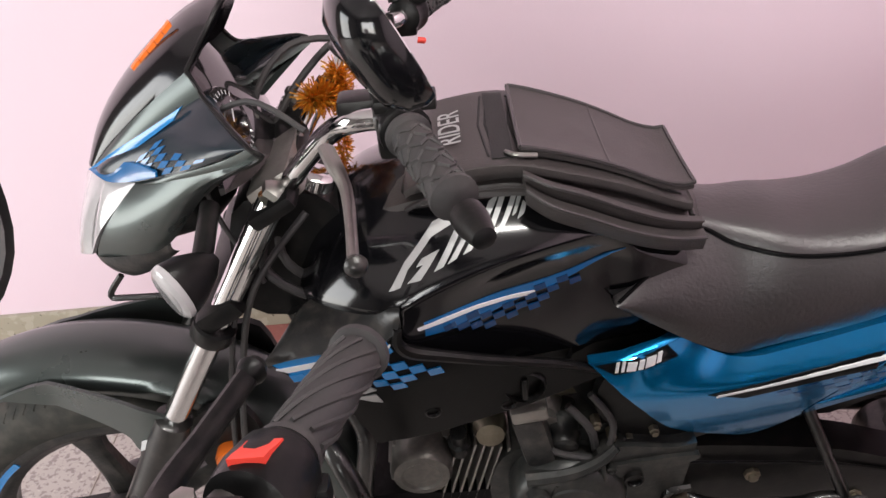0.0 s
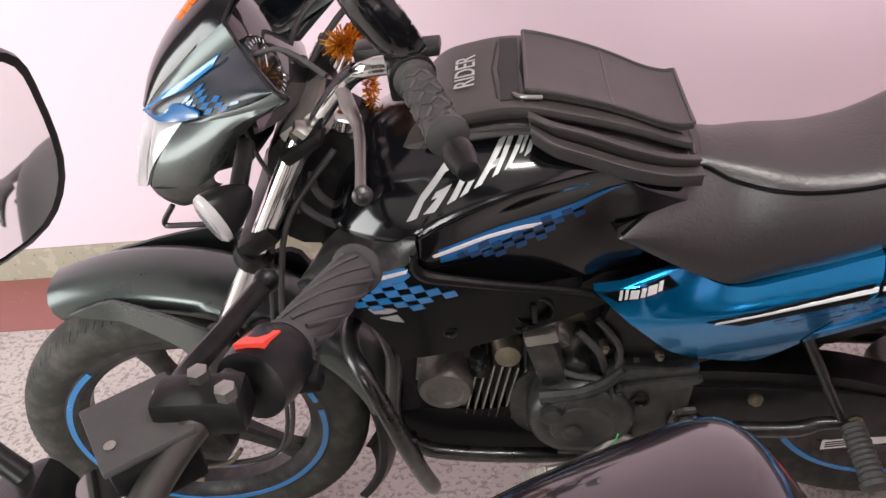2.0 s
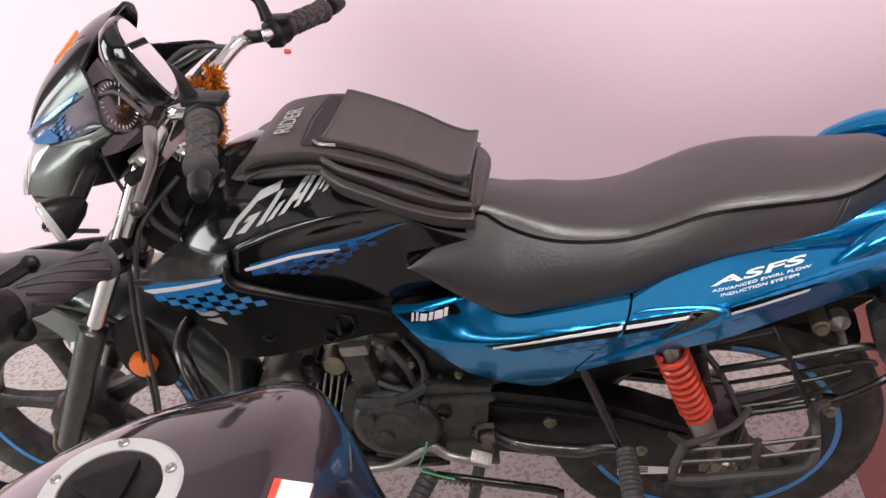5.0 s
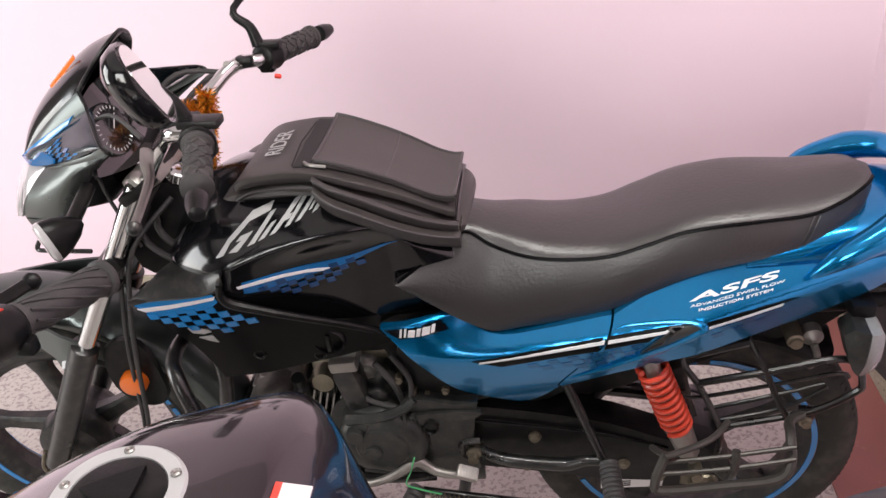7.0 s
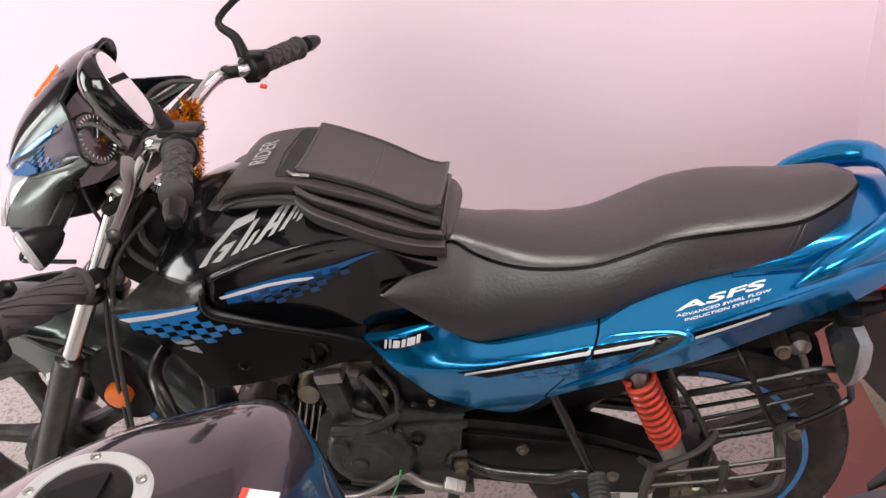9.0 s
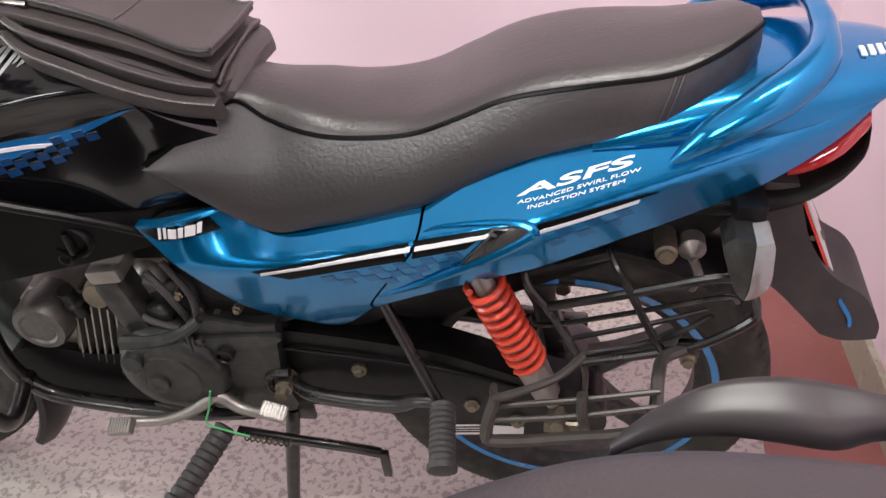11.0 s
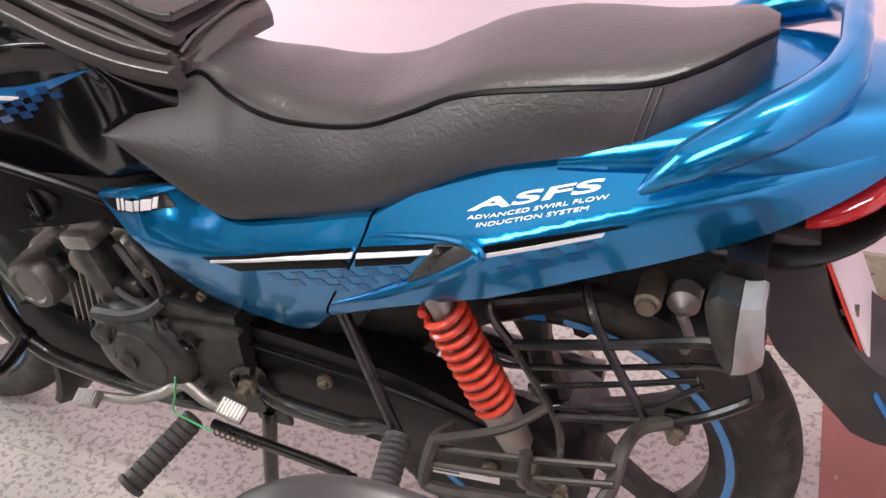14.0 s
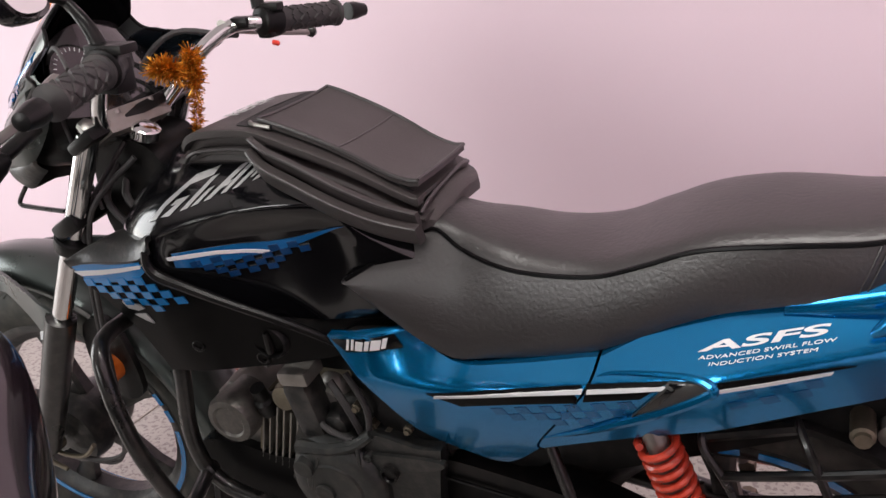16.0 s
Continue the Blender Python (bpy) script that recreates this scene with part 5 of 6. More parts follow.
ob.matrix_local = FAIR
du = dn.orthogonal().normalized()
dv = dn.cross(du)
bm = bmesh.new()
for k in range(22):
    a = 2 * math.pi * k / 28
    add_tube(bm, [dial + dn * 0.0075 + (du * math.cos(a) + dv * math.sin(a)) * r for r in (0.031, 0.036)], 0.0006, 4, 1)
add_tube(bm, [dial + dn * 0.0075, dial + dn * 0.0075 + du * 0.026], 0.0007, 4, 1)
ob = part("dial_marks", bm, WHITE, bike, "white dial marks")
ob.matrix_local = FAIR
tube("number_plate_bar", [(-0.475, -0.075, 0.872), (-0.495, -0.08, 0.845), (-0.47, -0.08, 0.84), (-0.4, -0.08, 0.838)], 0.004, TUBEBLK, bike, 6)
# sticker on the visor
bm = bmesh.new()
for k in range(5):
    q = [Vector((-0.405 + 0.011 * k + a, -0.026 - 0.001 * k - b, 1.1 + 0.0095 * k + c)) for a, b, c in ((0, 0, 0), (0.002, 0.004, -0.0015), (0.012, 0.0045, 0.0075), (0.01, 0.0, 0.0095))]
    add_rings(bm, [q, [p - Vector((-0.003, 0.001, 0.004)) for p in q]])
ob = part("visor_sticker", bm, ORANGE, bike, "small torn orange sticker")
ob.matrix_local = FAIR

first_front = set(bpy.data.objects)
# handlebar
HY = -0.02


def hb(x, y, z):
    return (x, HY + y, z)


for s in (-1, 1):
    tube("handlebar", [hb(-0.255, 0, 0.995), hb(-0.255, s * 0.04, 0.995), hb(-0.235, s * 0.075, 1.03), hb(-0.19, s * 0.105, 1.085), hb(-0.155, s * 0.14, 1.115), hb(-0.112, s * 0.16, 1.119), hb(-0.08, s * 0.25, 1.113)], 0.0115, CHROME, bike, 14, 6, "chrome handlebar half")
    g0, g1 = Vector(hb(-0.1, s * 0.185, 1.118)), Vector(hb(-0.052, s * 0.325, 1.108))
    d = (g1 - g0).normalized()
    grip = lathe("grip", g0, g1, [(0, 0.012), (0.001, 0.022), (0.006, 0.022), (0.008, 0.0175), (0.112, 0.0175), (0.114, 0.021), (0.119, 0.021), (0.12, 0.017), (0.122, 0.013)], RUBBER, bike, 24, "black rubber grip with raised chevrons")
    u = d.orthogonal().normalized()
    v = d.cross(u)
    for k in range(7):
        for j in range(6):
            a = 2 * math.pi * (j + 0.5 * (k % 2)) / 6
            c = [g0 + d * (0.018 + 0.0145 * k + o) + (u * math.cos(a + b) + v * math.sin(a + b)) * 0.0178 for o, b in ((0, -0.42), (0.007, 0), (0, 0.42))]
            tube("chevron", c, 0.0021, RUBBER, grip, 5, 1)
    lathe("bar_end", g1, g1 + d, [(-0.004, 0.0145), (0.01, 0.0145), (0.032, 0.01), (0.034, 0.005)], PLASTIC, bike, 20, "tapered black bar end")
    hl = 1.0 if s < 0 else 0.65
    lathe("switch_housing", g0 - d * 0.05 * hl, g0, [(0, 0.018), (0.004 * hl, 0.022), (0.03 * hl, 0.022), (0.038 * hl, 0.025), (0.046 * hl, 0.025), (0.048 * hl, 0.02)], PLASTIC, bike, 20)
    box("switch_box", tuple(g0 - d * 0.03 * hl + Vector((0.0, 0, -0.012))), (0.04 * hl, 0.034 * hl, 0.042 * hl), PLASTIC, bike, 0.006)
    box("switch_cap", tuple(g0 - d * 0.026 * hl + Vector((0.008, 0, 0.021))), (0.058 * hl, 0.03 * hl, 0.012), PLASTIC, bike, 0.003)
    box("lever_perch", tuple(g0 - d * 0.065 * hl + Vector((-0.022, 0, 0.0))), (0.05 * hl, 0.035 * hl, 0.028 * hl), PLASTIC, bike, 0.007)
    near = [(-0.176, -0.2, 1.107), (-0.166, -0.228, 1.1), (-0.157, -0.25, 1.089), (-0.152, -0.29, 1.077), (-0.149, -0.328, 1.067)]
    lev = tube("lever", near if s < 0 else [g0 - d * 0.06 + Vector((-0.04, 0, -0.004)), g0 - d * 0.02 + Vector((-0.06, 0, -0.012)), g0 + d * 0.05 + Vector((-0.055, 0, -0.022)), g0 + d * 0.12 + Vector((-0.06, 0, -0.03))], [0.01, 0.01, 0.007, 0.006, 0.006] if s < 0 else [0.011, 0.008, 0.0075, 0.007], STEEL, bike, 10, 5, "worn metal hand lever", 0.7)
    tip = Vector(near[-1]) if s < 0 else g0 + d * 0.118 + Vector((-0.06, 0, -0.03))
    lathe("lever_ball", tip, tip + d, [(0, 0.004), (0.003, 0.008), (0.009, 0.0105), (0.015, 0.008), (0.018, 0.003)], ENGBLK, lev, 14)
    # mirror
    mb = g0 - d * 0.03 * hl + Vector((-0.01, 0, 0.02))
    mc = Vector(hb(-0.09 if s > 0 else -0.1, s * 0.28, 1.272 if s > 0 else 1.24))
    stem = tube("mirror_stem", [mb, mb + Vector((-0.01, s * 0.004, 0.03)), mb + Vector((-0.035, s * 0.012, 0.06)), mc + Vector((-0.012, -s * 0.012, -0.03))], [0.011, 0.0085, 0.006, 0.006], PLASTIC, bike, 10)
    mn = Vector((0.96, -s * -0.02, 0.05)).normalized() if s > 0 else Vector((0.86, 0.32, 0.44)).normalized()
    mu = Vector((0, 0, 1)) - mn * mn.z
    mu.normalize()
    mr = mn.cross(mu)
    oval = smooth2([(-0.046, -0.03), (-0.042, 0.028), (-0.02, 0.05), (0.022, 0.052), (0.045, 0.03), (0.044, -0.02), (0.028, -0.048), (-0.022, -0.05)], ())
    bm = bmesh.new()
    rings = []
    for dep, sc in ((0.0, 0.94), (0.002, 1.0), (-0.006, 1.03), (-0.02, 0.95), (-0.032, 0.7), (-0.036, 0.3)):
        rings.append([mc + mr * px * sc + mu * pz * sc + mn * dep for px, pz in oval])
    add_rings(bm, rings)
    part("mirror_shell", bm, BLACK, bike, "glossy black mirror shell")
    bm = bmesh.new()
    add_rings(bm, [[mc + mr * px * 0.9 + mu * pz * 0.9 + mn * dep for px, pz in oval] for dep in (0.0018, 0.0035)])
    part("mirror_glass", bm, MIRROR, bike)
lathe("cable_band", hb(-0.212, 0.088, 1.06), hb(-0.2, 0.097, 1.073), [(0, 0.013), (0.001, 0.016), (0.012, 0.016), (0.013, 0.013)], PLASTIC, bike, 14)
lathe("kill_switch", hb(-0.095, 0.16, 1.088), hb(-0.06, 0.16, 1.082), [(0, 0.004), (0.009, 0.004), (0.011, 0.002)], REDSW, bike, 12, "small red button")
box("bar_clamp", hb(-0.262, 0, 1.004), (0.06, 0.13, 0.036), ALU, bike, 0.008, Matrix.Rotation(radians(-30), 3, "Y"), "bare metal handlebar clamp")
for s in (-1, 1):
    for k in (-1, 1):
        lathe("clamp_bolt", hb(-0.258 + 0.015 * k, s * 0.035, 1.014 + 0.01 * k), hb(-0.265 + 0.015 * k, s * 0.035, 1.03 + 0.01 * k), [(0, 0.007), (0.006, 0.007), (0.007, 0.004)], STEEL, bike, 12)
lathe("ignition_lock", (-0.225, -0.03, 0.985), (-0.215, -0.03, 1.01), [(0, 0.022), (0.014, 0.022), (0.018, 0.018), (0.02, 0.008)], CHROME, bike, 20)
tube("clutch_cable", [hb(-0.2, -0.14, 1.11), hb(-0.26, -0.1, 1.13), hb(-0.33, -0.06, 1.08), hb(-0.34, -0.04, 0.98), hb(-0.3, -0.05, 0.88)], 0.0032, RUBBER, bike, 8)
tube("throttle_cable", [hb(-0.17, 0.15, 1.1), hb(-0.25, 0.12, 1.11), hb(-0.3, 0.08, 1.05), hb(-0.31, 0.05, 0.93)], 0.0045, RUBBER, bike, 8)
tube("brake_hose", [hb(-0.16, 0.16, 1.1), hb(-0.21, 0.16, 1.09), hb(-0.28, 0.11, 1.02), hb(-0.31, 0.08, 0.92)], 0.005, RUBBER, bike, 8)


# the bars and the fairing stand a little twisted on the fork
TWIST = Matrix.Translation((0, -0.3, 1.1)) @ Matrix.Rotation(radians(-6), 4, "X") @ Matrix.Translation((0, 0.3, -1.1))
for ob in set(bpy.data.objects) - first_front:
    if ob.parent == bike:
        ob.matrix_local = TWIST


def indicator(cx, cy, cz, s):
    """A pointed black indicator with a clear lens, on a short stalk."""
    d = Vector((-0.66, s * 0.72, -0.15)).normalized()
    o = Vector((cx, cy, cz))
    v = d.cross(Vector((0, 1, 0))).normalized()
    u = v.cross(d)
    g = 0.95
    prof = [(-0.042, 0.006, 0.006), (-0.03, 0.018, 0.014), (-0.008, 0.03, 0.022), (0.008, 0.034, 0.025), (0.011, 0.034, 0.025)]
    bm = bmesh.new()
    add_rings(bm, [[o + (d * a + u * w * math.cos(t) + v * h * math.sin(t)) * g for t in (2 * math.pi * k / 20 for k in range(20))] for a, h, w in prof])
    body = part("indicator", bm, PLASTIC, bike, "black pointed indicator with a clear lens")
    bm = bmesh.new()
    add_rings(bm, [[o + (d * a + u * w * math.cos(t) + v * h * math.sin(t)) * g for t in (2 * math.pi * k / 20 for k in range(20))] for a, h, w in ((0.0115, 0.035, 0.026), (0.018, 0.034, 0.025), (0.022, 0.028, 0.02))])
    part("lens", bm, LENS, body)
    tube("stalk", [o - d * 0.02, o - d * 0.02 + Vector((0.0, -s * 0.08, 0.02))], 0.011, PLASTIC, body, 10, 1)


def rear_indicator(s):
    """A wedge that narrows downwards, its clear lens facing back, under a square bracket."""
    def bulge(x, z):
        return 0.166 - 20 * (x - 0.843) ** 2 - 4 * (z - 0.69) ** 2

    body = panel("indicator", smooth2([(0.8212, 0.7275), (0.8408, 0.7268), (0.8405, 0.69), (0.841, 0.655), (0.8405, 0.632), (0.828, 0.65), (0.816, 0.684), (0.81, 0.708)], (0, 1, 4)), bulge, CAST, bike, 0.04, 0.006, s, "dark wedge-shaped rear indicator with a clear lens")
    panel("lens", smooth2([(0.8415, 0.7268), (0.858, 0.7265), (0.863, 0.72), (0.865, 0.695), (0.868, 0.655), (0.863, 0.643), (0.841, 0.634), (0.842, 0.66), (0.8412, 0.69)], (0, 1, 6)), lambda x, z: bulge(x, z) + 0.0015, CLEAR, body, 0.04, 0.006, s, "clear ribbed lens")
    box("bracket", (0.84, s * 0.082, 0.733), (0.036, 0.075, 0.028), PLASTIC, body, 0.004)


for s in (-1, 1):
    indicator(-0.333, -0.02 + s * 0.215, 0.982, s)
    rear_indicator(s)

# tank bag
BAG = [(-0.128, 0.935, 0.943, 0.07, 0.004), (-0.12, 0.938, 0.958, 0.088, 0.004), (-0.1, 0.945, 0.974, 0.097, 0.004), (-0.07, 0.952, 0.983, 0.1, 0.004), (0.0, 0.95, 0.987, 0.102, 0.006), (0.07, 0.93, 0.965, 0.102, 0.01), (0.13, 0.902, 0.936, 0.094, 0.016), (0.18, 0.875, 0.906, 0.086, 0.02), (0.208, 0.862, 0.891, 0.082, 0.022), (0.216, 0.862, 0.89, 0.08, 0.022)]
bag = thing("tank_bag", "black cloth tank bag with zips strapped over the fuel tank", "bag", BIKE)


def bag_ring(x, z0, z1, w, yc, rnd=0.36):
    return [Vector((x, yc + w * math.copysign(abs(math.cos(a)) ** rnd, math.cos(a)), (z0 + z1) / 2 + (z1 - z0) / 2 * math.copysign(abs(math.sin(a)) ** rnd, math.sin(a)) - 0.1 * w * math.copysign(abs(math.cos(a)) ** rnd, math.cos(a)))) for a in (2 * math.pi * k / 32 for k in range(32))]


bm = bmesh.new()
add_rings(bm, [bag_ring(x, z0, z1 - 0.006, w - 0.012, yc) for x, z0, z1, w, yc in dense(BAG, 4)])
part("bag_body", bm, NYLON, bag, "main pocket of black cloth")
bm = bmesh.new()
add_rings(bm, [bag_ring(x, z1 - 0.013, z1, w + 0.004, yc, 0.2) for x, z0, z1, w, yc in dense(BAG[1:], 4)])
part("bag_lid", bm, NYLON, bag, "stitched top panel of the bag")
bm = bmesh.new()
add_rings(bm, [bag_ring(x + 0.008, z0 - 0.008, z1 - 0.026, w - 0.008 + 0.012 * min(1, max(0, (x + 0.06) / 0.1)), yc - 0.002, 0.45) for x, z0, z1, w, yc in dense(BAG, 3)])
part("lower_pocket", bm, NYLON, bag, "lower expanding pocket")
bm = bmesh.new()
add_rings(bm, [[Vector((x, yc + w * cy, zc + h * cz - 0.14 * abs(cy) ** 2 * w)) for cy, cz in ((-1, -1), (-1.02, 0), (-0.98, 1), (-0.5, 1.1), (0, 1.2), (0.5, 1.1), (0.98, 1), (1.02, 0), (1, -1), (0, -1))] for x, w, yc, zc, h in dense([(-0.165, 0.06, 0.0, 0.925, 0.004), (-0.14, 0.078, 0.0, 0.943, 0.006), (-0.09, 0.088, 0.004, 0.957, 0.006), (0.0, 0.092, 0.01, 0.958, 0.006), (0.1, 0.1, 0.015, 0.933, 0.006), (0.18, 0.098, 0.025, 0.886, 0.006), (0.222, 0.085, 0.028, 0.864, 0.012), (0.236, 0.066, 0.03, 0.856, 0.008)], 4)])
part("base_flap", bm, NYLON, bag, "stiff cloth base flap")
# stiff side flap and the pocket under it, on the near edge
for name, pts, hy, hz, label in (("side_flap", [(0.012, -0.1, 0.978), (0.04, -0.112, 0.968), (0.08, -0.112, 0.951), (0.13, -0.106, 0.922), (0.18, -0.092, 0.893), (0.222, -0.078, 0.876)], 0.005, 0.012, "stiff folded side flap"),
                                 ("side_pocket", [(0.014, -0.108, 0.964), (0.04, -0.122, 0.95), (0.08, -0.122, 0.93), (0.13, -0.115, 0.901), (0.18, -0.1, 0.874), (0.225, -0.084, 0.858)], 0.009, 0.014, "flat side pocket")):
    bm = bmesh.new()
    add_rings(bm, [[p + Vector((0, hy * cy - hz * cz * 0.35, hz * cz)) for cy, cz in ((-1, -0.8), (-0.8, -1), (0.8, -1), (1, -0.8), (1, 0.8), (0.8, 1), (-0.8, 1), (-1, 0.8))] for p in spline(pts, 6)])
    part(name, bm, NYLON, bag, label)
    tube("edge_binding", [Vector(p) + Vector((0, -hy - hz * 0.35, hz * 0.9)) for p in pts], 0.0022, VINYL, bag, 6)
for s in (-1, 1):
    tube("edge_binding", [(x, yc + s * (w + 0.003), z1 - 0.0175) for x, z0, z1, w, yc in BAG[1:]], 0.0032, VINYL, bag, 6)
tube("edge_binding", [(0.217, 0.022 + 0.083 * k / 4, 0.884 - 0.008 * (k / 4) ** 4) for k in range(-4, 5)], 0.0035, VINYL, bag, 6)


def bag_top(x, dy, off=0.0):
    z0, z1, w, yc = pick(dense(BAG, 4), x)
    c = min(1, abs(dy) / w)
    return Vector((x, yc + dy, (z0 + z1) / 2 + (z1 - z0) / 2 * (1 - c ** 10) ** 0.1 - 0.1 * dy + off))


for x in (-0.03, -0.022, -0.008, 0.006):
    tube("seam", [bag_top(x + 0.01 * abs(k) * 0.1, 0.012 * k, 0.0) for k in range(-7, 8)], 0.0016, ZIPM, bag, 5, 1)
bm = bmesh.new()
add_rings(bm, [[bag_top(-0.02, 0.013 * k, 0.0022), bag_top(0.004, 0.013 * k, 0.0022), bag_top(0.004, 0.013 * k, -0.001), bag_top(-0.018, 0.013 * k, -0.001)] for k in range(-7, 8)])
part("zip", bm, ZIPM, bag, "black zip")
tube("zip_pull", [bag_top(-0.004, -0.082, 0.004), bag_top(0.006, -0.092, 0.006), bag_top(0.03, -0.09, 0.007)], 0.003, STEEL, bag, 8, 4, "metal zip pull")
# flat stitched lid panel with bound edges, lifted a little at the back
rows = []
for k in range(17):
    x = 0.012 + 0.0128 * k
    lift = 0.0035 + 0.012 * max(0, (k - 11) / 5) ** 2
    across = [0.088 * q / 8 * (1 - 0.008 * k) for q in range(-8, 9)]
    rows.append([bag_top(x, dy, lift + 0.006 + 0.004 * abs(dy / 0.088) ** 3) for dy in across] + [bag_top(x, dy, lift - 0.003 + 0.004 * abs(dy / 0.088) ** 3) for dy in across[::-1]])
bm = bmesh.new()
add_rings(bm, rows)
lid = part("lid_panel", bm, NYLON, bag, "flat stitched lid panel with bound edges")
for q in (0, 16):
    tube("binding", [r[q] for r in rows], 0.0028, VINYL, lid, 6, 1)
for r in (rows[0], rows[8], rows[-1]):
    tube("binding", r[:17], 0.0026 if r is not rows[8] else 0.0014, VINYL, lid, 6, 1)
for dy in (-0.082, 0.082):
    tube("seam", [bag_top(0.008 + 0.0245 * k, dy * (1 - 0.02 * k), 0.0) for k in range(9)], 0.0016, ZIPM, bag, 5, 1)
# the word on the bag reads across the machine
p0 = bag_top(-0.052, -0.045, 0.002)
rx_ = (bag_top(-0.052, 0.02, 0.002) - p0).normalized()
ry_ = Vector((-1, 0, -0.35))
ry_ = (ry_ - rx_ * ry_.dot(rx_)).normalized()
rz_ = rx_.cross(ry_)
word = text_mesh("word", "RIDER", 0.04, SILVERDECAL, bag, Matrix(((rx_.x, ry_.x, rz_.x, p0.x), (rx_.y, ry_.y, rz_.y, p0.y), (rx_.z, ry_.z, rz_.z, p0.z + 0.001), (0, 0, 0, 1))), 0, "silver printed word", 0.85)
for v in word.data.vertices:
    v.co.z = bag_top(v.co.x, v.co.y - pick(dense(BAG, 4), v.co.x)[3], 0.004).z + (0.0004 if v.index % 2 else 0)

# tinsel garland on the handlebar
gar = thing("garland", "gold tinsel garland wound round the handlebar", "garland", BIKE)
bm = bmesh.new()
rng = random.Random(4)
for c0, c1, n, rad in (((-0.222, 0.012, 1.04), (-0.2, 0.03, 1.03), 520, 0.024), ((-0.193, 0.062, 1.05), (-0.19, 0.05, 1.005), 560, 0.021), ((-0.19, 0.05, 1.005), (-0.204, 0.042, 0.915), 460, 0.014)):
    for k in range(n):
        c = Vector(c0).lerp(Vector(c1), rng.random())
        d = Vector((rng.gauss(0, 1), rng.gauss(0, 1), rng.gauss(0, 1))).normalized()
        e = d.cross(Vector((rng.gauss(0, 1), rng.gauss(0, 1), rng.gauss(0, 1)))).normalized() * 0.0009
        r = rad * (0.55 + 0.6 * rng.random())
        a, b = c + d * 0.004, c + d * r
        add_rings(bm, [[a - e, a + e, a + e + d * 0.0005], [b - e, b + e, b + e + d * 0.0006]])
tagged(part("tinsel", bm, GOLD, gar, "shiny gold tinsel strips", False), kind="stuff")

# foot controls, stands, side guard
tube("peg_bracket", [(0.222, -0.125, 0.418), (0.27, -0.15, 0.41), (0.38, -0.155, 0.403), (0.42, -0.155, 0.415), (0.455, -0.158, 0.418)], [0.009, 0.012, 0.013, 0.011, 0.009], TUBEBLK, bike, 10)
tube("peg_strut", [(0.385, -0.115, 0.58), (0.455, -0.158, 0.415)], 0.0085, TUBEBLK, bike, 10, 1)
lathe("hook_bolt", (0.222, -0.12, 0.418), (0.222, -0.17, 0.418), [(0, 0.014), (0.03, 0.014), (0.032, 0.01), (0.045, 0.01)], BRASS, bike, 8)
tube("hook", [(0.222, -0.14, 0.395), (0.2, -0.14, 0.41), (0.205, -0.14, 0.44), (0.235, -0.14, 0.447)], 0.007, TUBEBLK, bike, 8)


def foot_peg(p0, p1, name):
    p0, p1 = Vector(p0), Vector(p1)
    L = (p1 - p0).length
    prof = [(0, 0.012), (0.004, 0.018)]
    for k in range(9):
        a = 0.01 + (L - 0.024) * k / 9
        prof += [(a, 0.0165), (a + 0.002, 0.0185), (a + (L - 0.024) / 9 - 0.002, 0.0185)]
    prof += [(L - 0.012, 0.0165), (L - 0.01, 0.0215), (L - 0.002, 0.021), (L, 0.012)]
    return lathe(name, p0, p1, prof, RUBBER, bike, 16, "ribbed rubber foot peg")


foot_peg((0.462, -0.165, 0.425), (0.472, -0.262, 0.4), "passenger_peg")
foot_peg((0.115, -0.16, 0.335), (0.06, -0.275, 0.29), "rider_peg")
tube("shift_lever", [(-0.01, -0.2, 0.386), (0.04, -0.188, 0.38), (0.085, -0.172, 0.39), (0.115, -0.155, 0.402), (0.15, -0.16, 0.382), (0.19, -0.166, 0.38), (0.208, -0.17, 0.393)], [0.007, 0.0075, 0.009, 0.011, 0.009, 0.008, 0.007], ALU, bike, 10, 5, "worn steel gear lever")
for x, z, r in ((-0.017, 0.392, -10), (0.211, 0.4, 20)):
    bm = bmesh.new()
    add_box(bm, 0, 0, 0, 0.04, 0.026, 0.016, 0.005)
    pad = part("toe_pad", bm, ALU, bike, "ridged metal toe pad")
    pad.matrix_local = pose(x, -0.213 if x < 0 else -0.178, z, 20, r, 0)
    for k in range(-3, 4):
        box("ridge", (0.005 * k, 0, 0.0085), (0.002, 0.022, 0.003), ALU, pad, 0)
tube("green_tie", [(0.115, -0.165, 0.425), (0.105, -0.17, 0.39), (0.095, -0.175, 0.36), (0.12, -0.178, 0.35), (0.16, -0.18, 0.34)], 0.0016, GREEN, bike, 6)
tube("centre_stand", [(0.2, -0.1, 0.31), (0.18, -0.115, 0.2), (0.155, -0.125, 0.06), (0.15, -0.125, 0.028)], [0.012, 0.012, 0.011, 0.011], TUBEBLK, bike, 10)
tube("stand_foot", [(0.15, -0.12, 0.022), (0.175, -0.135, 0.03), (0.2, -0.15, 0.016), (0.215, -0.165, 0.014)], 0.009, TUBEBLK, bike, 10)
tube("centre_stand", [(0.2, 0.1, 0.31), (0.18, 0.115, 0.2), (0.165, 0.12, 0.09)], 0.012, TUBEBLK, bike, 10)
box("stand_plate", (0.205, -0.098, 0.31), (0.06, 0.01, 0.05), TUBEBLK, bike, 0.004)
tube("side_stand", [(0.115, -0.135, 0.29), (0.2, -0.14, 0.283), (0.3, -0.142, 0.272), (0.345, -0.142, 0.262)], 0.0085, TUBEBLK, bike, 10)
